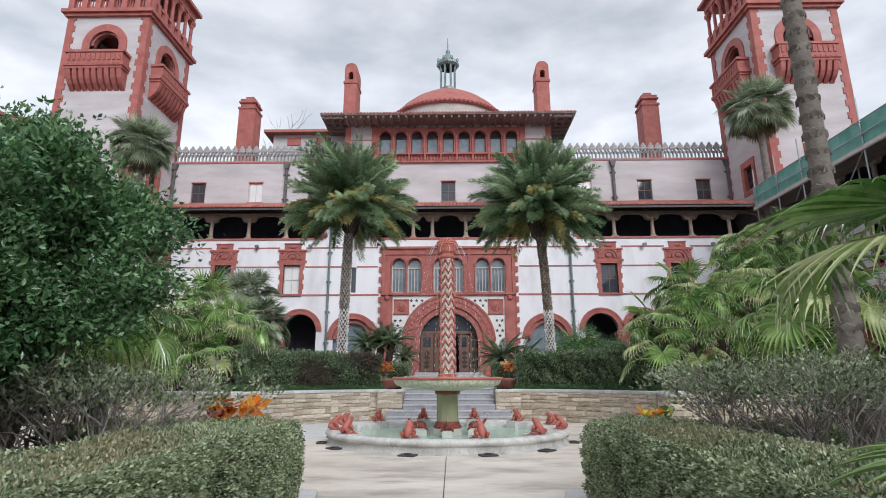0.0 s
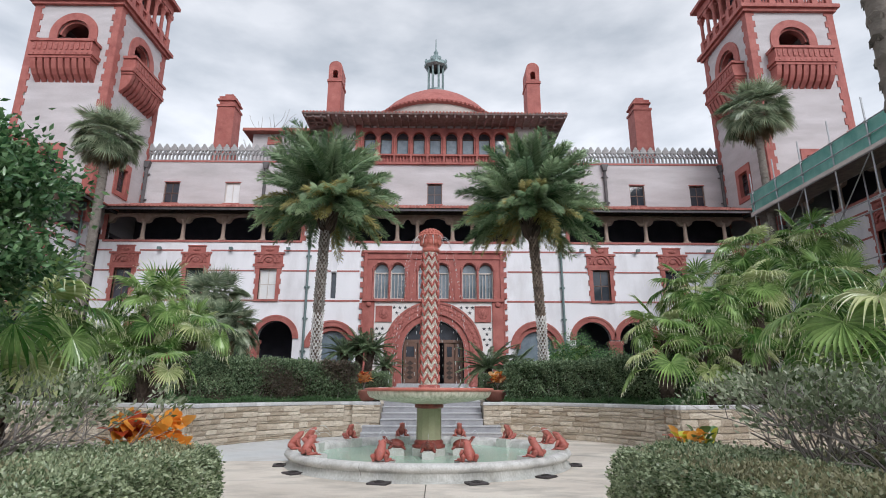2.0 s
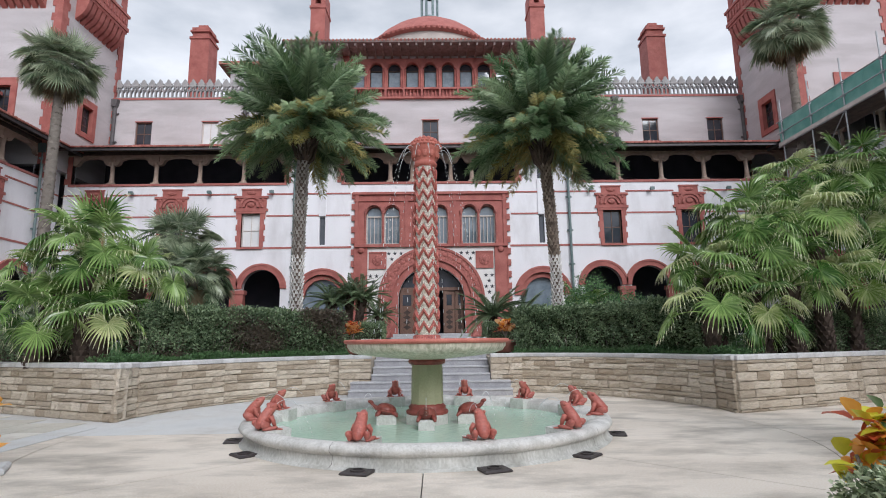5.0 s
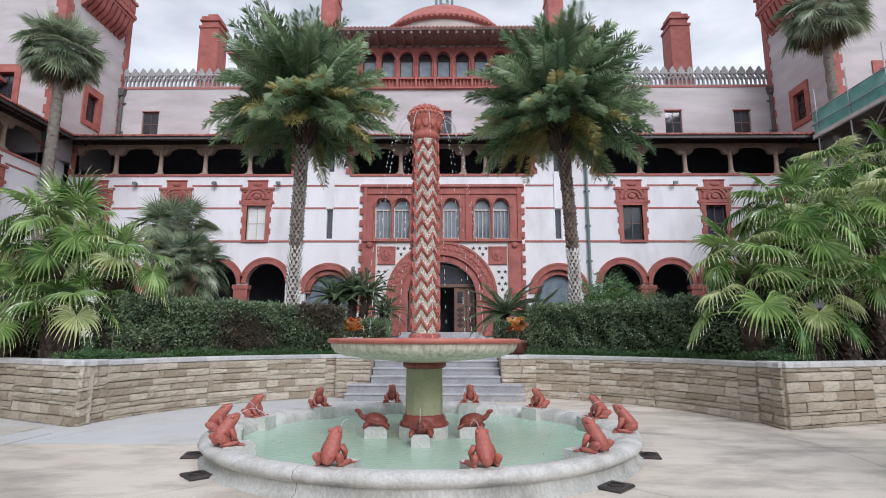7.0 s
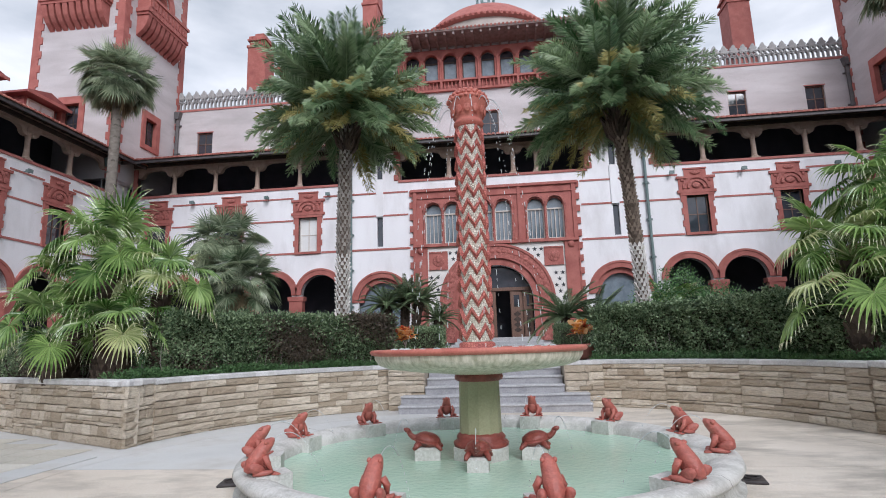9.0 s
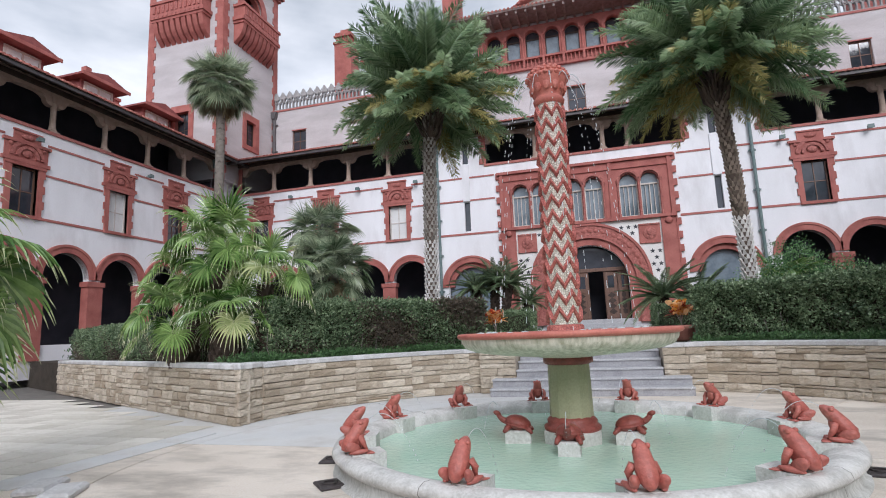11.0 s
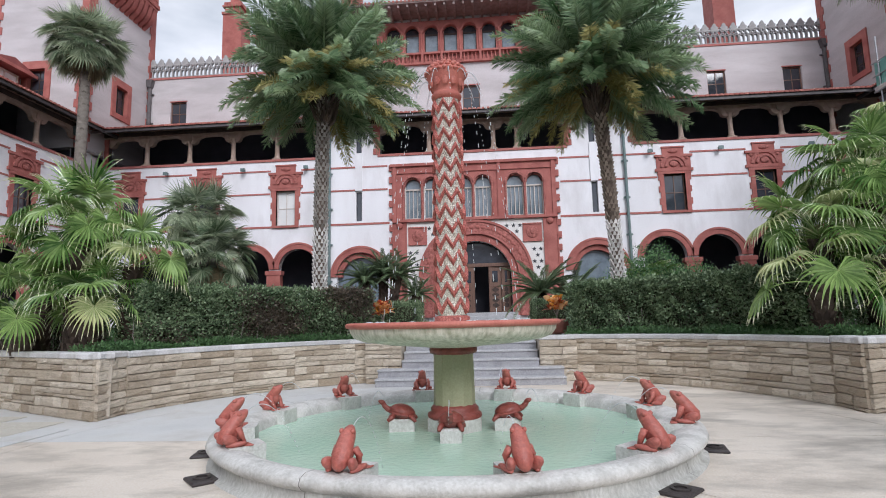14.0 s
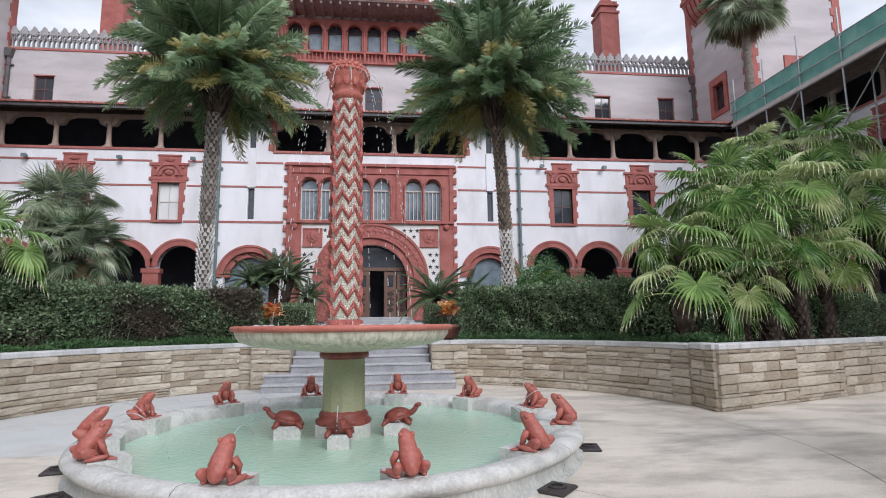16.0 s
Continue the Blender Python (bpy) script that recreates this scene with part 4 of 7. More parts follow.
part("lunette", Geo().disc_arch(U, 4.72, 4.8, 2.05, 0.62), GLASS, main, "dark glazed lunette above the doors")
part("transom", Geo().box(U - 2.15, U + 2.15, 0.5, 0.7, 4.66, 4.86).arch(U, 4.78, 1.95, 2.1, 0.5, 0.66, 24), DOOR_WOOD, main)


def door_leaf(u0, u1, y, turn=0):
    leaf = part("door", Geo().box(0, u1 - u0, 0, 0.07, FLOOR + 0.2, 4.66), DOOR_WOOD, main, "carved brown wooden entrance door", m=pose(u0, y, 0, 0, 0, turn))
    w = u1 - u0
    part("door_panel", Geo().wall(0.04, w - 0.04, FLOOR + 0.3, 4.6, -0.035, 0.0, [(0.2, w - 0.2, 3.7, 4.4, False), (0.16, w - 0.16, 2.2, 3.45, False)]), DOOR_WOOD, leaf)
    part("door_glass", Geo().box(0.2, w - 0.2, -0.008, -0.002, 3.7, 4.4), GLASS, leaf)
    lattice = Geo()
    for k in range(4):
        z = 2.34 + 0.31 * k
        lattice.prism([(w / 2 - 0.24, z), (w / 2, z - 0.17), (w / 2 + 0.24, z), (w / 2, z + 0.17)], -0.03, -0.004)
    part("carving", lattice, DARK_WOOD, leaf)


door_leaf(U - 2.05, U - 1.1, 0.55)
door_leaf(U - 1.05, U - 0.1, 0.55)
door_leaf(U + 0.75, U + 1.5, 0.55, 12)
door_leaf(U + 1.5, U + 2.05, 0.6)
part("hall_back", Geo().box(U - 2.6, U + 2.6, 3.0, 3.1, FLOOR, 6.4), ROOM_SHADE, main)
lamp_glow = bpy.data.materials.new("lamp_glow")
lamp_glow.use_nodes = True
lamp_glow.node_tree.nodes["Principled BSDF"].inputs["Emission Color"].default_value = (1, 0.93, 0.8, 1)
lamp_glow.node_tree.nodes["Principled BSDF"].inputs["Emission Strength"].default_value = 6
part("ceiling_lamp", Geo().ball((U + 0.15, 1.4, 5.25), (0.09, 0.09, 0.09)), lamp_glow, main, "small lit lamp hanging in the hall")
part("lamp_rod", Geo().tube([(U + 0.15, 1.4, 5.3), (U + 0.15, 1.4, 7.2)], 0.015, 6), IRON, main)

# the set-back upper storey
UP = UPPER_Y - FACE_Y
UPPER_WIN = [-21.35, -16.45, -11.4, -0.1, 11.35, 16.4, 21.3]
upper = part("upper_wall", Geo().wall(-HALF, HALF, 14.4, 19.6, UP, UP + 0.35, [(u - 0.6, u + 0.6, 16.0, 17.75, False) for u in UPPER_WIN]), GREY_STUCCO, main, "weathered grey stucco upper wall")
part("upper_mass", Geo().box(-HALF, HALF, UP + 0.5, UP + 12, 14.4, 19.5), ROOM_SHADE, main)
part("upper_band", Geo().box(-HALF, -9.0, UP - 0.06, UP, 19.52, 19.66).box(8.8, HALF, UP - 0.06, UP, 19.52, 19.66), RED_LINE, main)
for i, u in enumerate(UPPER_WIN):
    sash_window(main, u, 16.0, 17.75, 0.6, UP + 0.12, BLIND if i in (1, 4) else GLASS, (1, 0) if i in (1, 4) else (1, 1), SASH if i in (1, 4) else DOOR_WOOD)
    part("window_sill", Geo().box(u - 0.68, u + 0.68, UP - 0.06, UP + 0.1, 15.9, 16.0).box(u - 0.66, u + 0.66, UP - 0.03, UP + 0.1, 17.75, 17.83), RED_LINE, main)
for u in (-23.5, -13.87, 13.8, 23.4):
    drain_pipe(main, u, 15.4, 19.0, UP - 0.15, PIPE_DARK, 0.13)

# the pierced parapet
unit = Geo()
for x in (-0.29, 0.0, 0.29):
    unit.box(x - 0.035, x + 0.035, -0.09, 0.09, 0.0, 0.52)
unit.arch(-0.145, 0.45, 0.10, 0.15, -0.09, 0.09, 6).arch(0.145, 0.45, 0.10, 0.15, -0.09, 0.09, 6)
for s in (-1, 1):
    for p, q in (((-0.27, 0.58), (0.0, 0.98)), ((0.0, 0.58), (0.27, 0.98))):
        a, b = (p, q) if s > 0 else ((q[0], p[1]), (p[0], q[1]))
        unit.prism([(a[0] - 0.045, a[1]), (a[0] + 0.045, a[1]), (b[0] + 0.045, b[1]), (b[0] - 0.045, b[1])], -0.08, 0.08)
unit.box(-0.31, 0.31, -0.1, 0.1, -0.06, 0.05).box(-0.31, 0.31, -0.09, 0.09, 0.93, 1.04)
unit.prism([(-0.2, 1.04), (0.2, 1.04), (0.27, 1.17), (0.14, 1.26), (0.09, 1.42), (0.0, 1.50), (-0.09, 1.42), (-0.14, 1.26), (-0.27, 1.17)], -0.08, 0.08)
unit_mesh = mesh_of("parapet_panel", unit, SCREEN_GREY)
parapet = part("parapet", Geo().box(-HALF, -9.0, UP, UP + 0.3, 19.6, 19.68).box(8.8, HALF, UP, UP + 0.3, 19.6, 19.68), SCREEN_GREY, main, "pierced grey stone parapet with pointed crests")
for a, b in ((-HALF, -9.0), (8.8, HALF)):
    n = round((b - a) / 0.625)
    for i in range(n):
        part("parapet_panel", unit_mesh, SCREEN_GREY, parapet, m=Matrix.Translation((a + (b - a) * (i + 0.5) / n, UP + 0.12, 19.7)))

# the belvedere: arcaded window band under wide eaves
bel = part("belvedere_wall", Geo().wall(-8.95, 8.75, 19.5, 23.3, UP - 0.02, UP + 0.35, [(-6.2, 6.05, 19.55, 22.72, False)]), GREY_STUCCO, main, "grey stucco belvedere wall")
part("belvedere_mass", Geo().box(-8.9, 8.7, UP + 2.2, UP + 13, 19.5, 24.0).box(-8.95, -8.6, UP, UP + 13, 19.5, 23.3).box(8.4, 8.75, UP, UP + 13, 19.5, 23.3), GREY_STUCCO, main)
for k in range(9):
    u = -6.2 + (12.25 / 9) * (k + 0.5)
    part("arch_frame", Geo().wall(u - 0.68, u + 0.68, 20.3, 22.7, UP - 0.08, UP + 0.2, [(u - 0.48, u + 0.48, 20.3, 21.85, True)]).arch(u, 21.85, 0.5, 0.64, UP - 0.16, UP - 0.07, 14), TERRACOTTA, bel)
    part("colonnette", Geo().lathe([(0.11, 20.3), (0.11, 20.45), (0.07, 20.55), (0.065, 21.5), (0.12, 21.8), (0.12, 21.9)], 10, u - 0.68, UP - 0.14), TERRACOTTA, bel)
    win = part("window", Geo().box(u - 0.46, u + 0.46, UP + 0.24, UP + 0.3, 21.75, 21.85).box(u - 0.48, u - 0.42, UP + 0.22, UP + 0.3, 20.3, 21.9).box(u + 0.42, u + 0.48, UP + 0.22, UP + 0.3, 20.3, 21.9), DARK_WOOD, bel)
    part("pane", Geo().box(u - 0.48, u + 0.48, UP + 0.3, UP + 0.32, 20.3, 21.75), GLASS_SKY, win)
    part("head_pane", Geo().disc_arch(u, 21.85, 21.86, 0.48, UP + 0.3), GLASS, win)
    bal = Geo().box(u - 0.68, u + 0.68, UP - 0.22, UP + 0.05, 20.16, 20.3).box(u - 0.68, u + 0.68, UP - 0.22, UP + 0.05, 19.42, 19.58).box(u - 0.72, u - 0.56, UP - 0.24, UP + 0.02, 19.58, 20.16)
    for q in range(4):
        bal.lathe([(0.05, 19.58), (0.075, 19.75), (0.035, 19.95), (0.05, 20.16)], 8, u - 0.42 + 0.27 * q, UP - 0.1)
    part("balustrade", bal, TERRACOTTA, bel)
    part("balustrade_back", Geo().box(u - 0.68, u + 0.68, UP + 0.06, UP + 0.1, 19.5, 20.3), CARVED, bel)
for u in (-6.45, 6.3):
    part("belvedere_pier", Geo().box(u - 0.24, u + 0.24, UP - 0.14, UP + 0.3, 19.5, 23.0), TERRACOTTA, bel)
for u in (-8.75, 8.55):
    part("corner_pier", Geo().box(u - 0.24, u + 0.24, UP - 0.12, UP + 0.3, 19.6, 23.0), TERRACOTTA, bel)
part("frieze_line", Geo().box(-8.95, -6.7, UP - 0.05, UP, 21.5, 21.62).box(6.55, 8.75, UP - 0.05, UP, 21.5, 21.62), RED_LINE, bel)
roof = Geo()
ex0, ex1, ey0, ey1 = -10.75, 10.55, UP - 2.05, UP + 14.5
roof.add([(ex0, ey0, 22.92), (ex1, ey0, 22.92), (ex1, ey1, 22.92), (ex0, ey1, 22.92), (ex0 - 0.05, ey0 - 0.05, 23.1), (ex1 + 0.05, ey0 - 0.05, 23.1), (ex1 + 0.05, ey1, 23.1), (ex0 - 0.05, ey1, 23.1),
          (-5, UP + 6, 23.7), (5, UP + 6, 23.7)],
         [(0, 1, 2, 3)[::-1], (0, 1, 5, 4), (1, 2, 6, 5), (2, 3, 7, 6), (3, 0, 4, 7), (4, 5, 9, 8), (5, 6, 9), (6, 7, 8, 9), (7, 4, 8)])
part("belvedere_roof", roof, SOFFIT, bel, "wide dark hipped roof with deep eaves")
roof_r = Geo()
for i in range(34):
    u = ex0 + 0.2 + (ex1 - ex0 - 0.4) * i / 33
    roof_r.box(u - 0.07, u + 0.07, ey0 + 0.1, UP, 22.72, 22.92)
for i in range(20):
    y = ey0 + 0.3 + 0.8 * i
    roof_r.box(ex0 + 0.1, -8.9, y - 0.07, y + 0.07, 22.72, 22.92).box(8.7, ex1 - 0.1, y - 0.07, y + 0.07, 22.72, 22.92)
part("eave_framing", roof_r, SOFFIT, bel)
edge = Geo()
for i in range(78):
    u = ex0 + (ex1 - ex0) * (i + 0.5) / 78
    edge.tube([(u, ey0 - 0.1, 23.06), (u, ey0 + 1.2, 23.36)], 0.085, 6)
tagged(part("eave_tiles", edge, ROOF_TILE, bel), kind="stuff")


def chimney(parent, u, y, z0, z1, w, d, flat=True):
    ch = part("chimney", Geo().box(u - w / 2, u + w / 2, y - d / 2, y + d / 2, z0, z1 - 1.3), TERRACOTTA, parent, "tall red terracotta chimney")
    cap = Geo().box(u - w / 2 - 0.08, u + w / 2 + 0.08, y - d / 2 - 0.08, y + d / 2 + 0.08, z1 - 1.5, z1 - 1.3)
    if flat:
        cap.wall(u - w / 2, u + w / 2, z1 - 1.3, z1, y - d / 2, y + d / 2, [(u - 0.22, u + 0.22, z1 - 1.1, z1 - 0.55, True)])
        cap.arch(u, z1, 0.0, w / 2, y - d / 2, y + d / 2, 10)
    else:
        cap.box(u - w / 2 + 0.1, u + w / 2 - 0.1, y - d / 2 + 0.1, y + d / 2 - 0.1, z1 - 1.3, z1 - 0.8).box(u - w / 2 - 0.05, u + w / 2 + 0.05, y - d / 2 - 0.05, y + d / 2 + 0.05, z1 - 0.85, z1 - 0.7)
        cap.box(u - w / 2 + 0.1, u + w / 2 - 0.1, y - d / 2 + 0.15, y + d / 2 - 0.15, z1 - 0.7, z1 - 0.35).box(u - w / 4, u + w / 4, y - d / 4, y + d / 4, z1 - 0.35, z1)
        for sx in (-1, 1):
            cap.box(u + sx * w * 0.38 - 0.12, u + sx * w * 0.38 + 0.12, y - d / 2, y - d / 2 + 0.25, z1 - 0.7, z1 - 0.45)
    part("chimney_cap", cap, TERRACOTTA, ch)


chimney(main, -8.95, 30.5 - FACE_Y, 23.0, 29.2, 1.15, 1.9)
chimney(main, 8.5, 30.5 - FACE_Y, 23.0, 29.2, 1.15, 1.9)
chimney(main, -19.2, 32.75 - FACE_Y, 19.5, 28.0, 1.55, 1.7, False)
chimney(main, 18.9, 32.75 - FACE_Y, 19.5, 28.0, 1.55, 1.7, False)
side_roof = part("side_roof", Geo().box(-15.9, -9.0, 6.0, 10, 19.5, 23.0), GREY_STUCCO, main, "grey stucco roof block with red window heads")
part("side_eave", Geo().box(-16.6, -9.0, 5.3, 10.5, 23.0, 23.25), ROOF_TILE, side_roof)
part("side_heads", Geo().box(-14.6, -13.4, 5.9, 6.0, 22.0, 22.7).box(-12.0, -10.8, 5.9, 6.0, 22.0, 22.7), TERRACOTTA, side_roof)

# dome and lantern
DY = 34.5 - FACE_Y
dome = part("dome", Geo().lathe([(5.7, 22.0), (5.65, 24.6), (5.55, 25.5)], 64, -0.12, DY), DOME_GREY, main, "shallow grey dome with a red crown", True)
part("dome_crown", Geo().lathe([(5.8, 25.5), (5.4, 26.1), (4.75, 26.85), (3.9, 27.6), (2.8, 28.35), (1.8, 28.88), (0.9, 29.22)], 64, -0.12, DY), TERRACOTTA, dome, "", True)
rib = Geo().lathe([(5.5, 25.3), (5.92, 25.38), (5.92, 25.58), (5.7, 25.68)], 64, -0.12, DY)
for i in range(90):
    a = 2 * math.pi * i / 90
    rib.ball((-0.12 + 5.92 * math.cos(a), DY + 5.92 * math.sin(a), 25.48), (0.14, 0.14, 0.12), seg=6, rings=4)
part("dome_band", rib, TERRACOTTA, dome)
lantern = part("lantern", Geo().lathe([(0.95, 29.2), (0.95, 29.7), (0.8, 29.8)], 8, -0.12, DY).lathe([(0.9, 32.2), (1.15, 32.4), (1.15, 32.7), (0.7, 33.1), (0.45, 33.5), (0.2, 33.9), (0.24, 34.1), (0.06, 34.4), (0.04, 35.6), (0.0, 35.7)], 8, -0.12, DY), COPPER, dome, "grey-green metal lantern with a spike")
posts = Geo()
for i in range(8):
    a = 2 * math.pi * (i + 0.5) / 8
    posts.tube([(-0.12 + 0.75 * math.cos(a), DY + 0.75 * math.sin(a), 29.7), (-0.12 + 0.75 * math.cos(a), DY + 0.75 * math.sin(a), 32.3)], 0.11, 6)
    posts.ball((-0.12 + 1.05 * math.cos(a), DY + 1.05 * math.sin(a), 32.85), (0.13, 0.13, 0.25), seg=6, rings=5)
part("lantern_posts", posts, COPPER, dome)


# ---- the corner towers ----
def tower():
    """A square tower, its courtyard corner at the origin, the body towards -x and +y."""
    t = thing("tower", "square pale stucco tower with terracotta quoins and balconies", "tower", group="corner towers")
    W, Z0, Z1 = 6.4, 12.5, 29.7
    hole = [(-3.2 - 1.15, -3.2 + 1.15, 25.0, 27.0, True), (-3.8, -2.6, 15.7, 17.7, False)]
    side_hole = [(3.3 - 1.15, 3.3 + 1.15, 25.0, 27.0, True), (2.7, 3.9, 15.7, 17.7, False)]
    side_m = pose(0, 0, 0, 0, 0, 90)
    part("wall", Geo().wall(-W, 0, Z0, Z1, 0, 0.5, hole), GREY_STUCCO, t)
    part("wall", Geo().wall(0.5, W + 0.2, Z0, Z1, 0, 0.5, side_hole), GREY_STUCCO, t, m=side_m)
    part("wall", Geo().box(-W, -W + 0.5, 0.5, W, Z0, Z1).box(-W, -0.5, W - 0.3, W + 0.2, Z0, Z1), GREY_STUCCO, t)
    part("inner_floor", Geo().box(-W + 0.5, -0.5, 0.5, W - 0.3, 24.3, 24.5), ROOM_SHADE, t)
    quoin = Geo()
    for k in range(34):
        w = 0.62 if k % 2 else 0.45
        z0, z1 = Z0 + 0.506 * k, Z0 + 0.506 * (k + 1)
        quoin.box(-w, 0.06, -0.06, w, z0, z1)
        quoin.box(-W - 0.06, -W + w, -0.06, 0.3, z0, z1)
        quoin.box(-0.3, 0.06, W + 0.2 - w, W + 0.26, z0, z1)
    part("quoins", quoin, TERRACOTTA, t, "toothed terracotta corner quoins")
    for m, c in ((Matrix.Identity(4), -3.2), (side_m, 3.3)):
        part("arch_ring", Geo().arch(c, 27.0, 1.15, 1.75, -0.12, 0.3, 24).arch(c, 27.0, 1.0, 1.15, 0.1, 0.5, 24).box(c - 1.75, c - 1.15, -0.12, 0.3, 25.0, 27.0).box(c + 1.15, c + 1.75, -0.12, 0.3, 25.0, 27.0), TERRACOTTA, t, m=m)
        b = Geo().box(c - 2.3, c + 2.3, -0.98, 0, 24.62, 24.9).box(c - 2.2, c + 2.2, -0.9, 0.0, 24.42, 24.62).box(c - 2.15, c + 2.15, -0.94, -0.8, 24.9, 25.75).box(c - 2.3, c + 2.3, -1.03, -0.74, 25.72, 25.92)
        for s in (-1, 1):
            x0, x1 = sorted((c + s * 2.15, c + s * 2.0))
            b.box(x0, x1, -0.94, 0, 24.9, 25.75).box(x0 - 0.1, x1 + 0.1, -0.94, 0, 25.72, 25.92)
        balcony = part("balcony", b, TERRACOTTA, t, "terracotta balcony on curved brackets", m=m)
        rail, corbel = Geo(), Geo()
        for q in range(11):
            rail.box(c - 2.02 + 0.385 * q, c - 1.83 + 0.385 * q, -1.0, -0.94, 25.05, 25.62)
            rail.ball((c - 1.92 + 0.385 * q, -0.97, 24.76), (0.09, 0.06, 0.09), seg=6, rings=4)
        for q in range(9):
            x = c - 1.95 + 0.4875 * q
            pts = [(0, 24.45), (0, 22.95)] + [(-0.82 * math.sin(v) ** 1.3, 22.95 + 1.4 * (1 - math.cos(v) * 0.92)) for v in (0.35, 0.7, 1.05, 1.35)] + [(-0.88, 24.45)]
            g = Geo().prism(pts, x - 0.17, x + 0.17)
            g.v = [(y, x2, z) for x2, y, z in g.v]
            corbel.add(g.v, g.f)
        part("rail", rail, CARVED, balcony)
        part("corbels", corbel, TERRACOTTA, balcony)
        part("window_case", Geo().wall(c - 0.95, c + 0.95, 15.4, 18.15, -0.09, 0.3, [(c - 0.57, c + 0.57, 15.75, 17.65, False)]), TERRACOTTA, t, m=m)
        w = sash_window(t, c, 15.75, 17.65, 0.56, 0.2, GLASS, (1, 2), DARK_WOOD)
        w.matrix_basis = m
    corn = Geo().box(-W - 0.45, 0.45, -0.45, W + 0.65, 29.7, 30.0).box(-W - 0.25, 0.25, -0.25, W + 0.45, 29.45, 29.7).box(-W - 0.2, 0.2, -0.2, W + 0.4, 30.0, 30.2)
    part("cornice", corn, TERRACOTTA, t)
    gal = Geo()
    for m2 in (0, 1):
        for q in range(7):
            p = -W + W * q / 6 if m2 == 0 else (W + 0.2) * q / 6
            x, y = (p, 0.15) if m2 == 0 else (-0.15, p)
            gal.box(x - 0.22, x + 0.22, y - 0.22, y + 0.22, 30.2, 31.4).lathe([(0.2, 31.4), (0.15, 31.6), (0.14, 33.0), (0.25, 33.4)], 10, x, y).box(x - 0.25, x + 0.25, y - 0.22, y + 0.22, 33.4, 33.8)
            if q < 6:
                for k in range(5):
                    d = (k + 0.5) / 5
                    bx, by = (x + W / 6 * d, y) if m2 == 0 else (x, y + (W + 0.2) / 6 * d)
                    gal.lathe([(0.06, 30.25), (0.09, 30.5), (0.05, 30.9), (0.07, 31.15)], 6, bx, by)
    gal.box(-W, 0, 0.0, 0.3, 31.15, 31.35).box(-0.3, 0, 0.3, W + 0.2, 31.15, 31.35).box(-W, 0, 0, 0.3, 30.2, 30.28).box(-0.3, 0, 0.3, W + 0.2, 30.2, 30.28)
    for q in range(6):
        gal.arch(-W + W * (q + 0.5) / 6, 33.35, 0.36, 0.52, 0.0, 0.3, 10)
        g = Geo().arch((W + 0.2) * (q + 0.5) / 6, 33.35, 0.36, 0.52, 0.0, 0.3, 10)
        g.v = [(-y, x, z) for x, y, z in g.v]
        gal.add(g.v, g.f)
    part("gallery", gal, TERRACOTTA, t, "open terracotta gallery of small arches")
    part("gallery_core", Geo().box(-W + 1.6, -1.6, 1.6, W - 1.4, 30.2, 34.2), ROOM_SHADE, t)
    part("gallery_head", Geo().box(-W - 0.1, 0.1, -0.1, W + 0.3, 33.85, 34.5).box(-W - 0.5, 0.5, -0.5, W + 0.7, 34.5, 34.8), TERRACOTTA, t)
    part("tower_roof", Geo().lathe([(4.4, 34.8), (0.0, 39.0)], 4, -W / 2, W / 2, 45, 405), ROOF_TILE, t)
    return t


tower_west = tower()
tower_west.matrix_basis = pose(-23.7, 22.3, 0)
tower_east = copy_thing(tower_west, pose(23.5, 22.3, 0, 0, 0, -90))
for sx in (-1, 1):
    # added block in the painted shade tone, stops sightlines through the corner arches
    corner = part("corner_block", Geo().box(min(sx * 24.6, sx * 32), max(sx * 24.6, sx * 32), 22.9, 31, 0.2, 12.6), ROOM_SHADE)
    tagged(corner, "added dark block filling the corner behind wing and main building", "wall", kind="structure")
for tw in (tower_west, tower_east):
    tagged(tw, kind="structure")

# ---- the side wings ----
WING_END = -34.0


def wing(name, m, u0, u1, label, windows, arches, bays, blinds):
    w = thing(name, label, "building", m, kind="structure")
    facade(w, u0, u1, windows, arches, bays, False, blinds)
    eave_roof(w, u0, u1)
    part("roof_slope", Geo().prism([(3.9, 15.55), (3.9, 15.75), (7.6, 17.4), (7.6, 17.2)], u0, u1), SHINGLE, w, "red shingled roof slope", m=pose(0, 0, 0, 0, 0, 90) @ Matrix.Diagonal((1, -1, 1, 1)))
    part("wing_mass", Geo().box(u0, u1, 7.5, 12, 10, 17.2), ROOM_SHADE, w)
    return w


west = wing("west_wing", pose(-24.1, 0, 0, 0, 0, 90), WING_END, 24.3, "pale stucco side wing with red trim and a loggia",
            [14.85 - 5.0 * k for k in range(9)] + [18.9], [(21.3 - 3.05 * k, 1.2, 4.85) for k in range(17)], [(22.4 - 2.86 * (k + 1) + 0.26, 22.4 - 2.86 * k) for k in range(18)][::-1], (0, 2))
east = wing("east_wing", pose(23.6, 0, 0, 0, 0, -90), -24.3, -WING_END, "pale stucco side wing behind scaffolding",
            [-18.9 + 5.0 * k for k in range(10)], [(-21.3 + 3.05 * k, 1.2, 4.85) for k in range(17)], [(-22.4 + 2.86 * k, -22.4 + 2.86 * (k + 1) - 0.26) for k in range(18)], ())
for u, z in ((10.2, 11.05), (16.6, 11.05)):
    floodlight(west, u, z)
drain_pipe(west, 22.3, 1.0, 13.3, -0.2, PIPE, boxy=True)


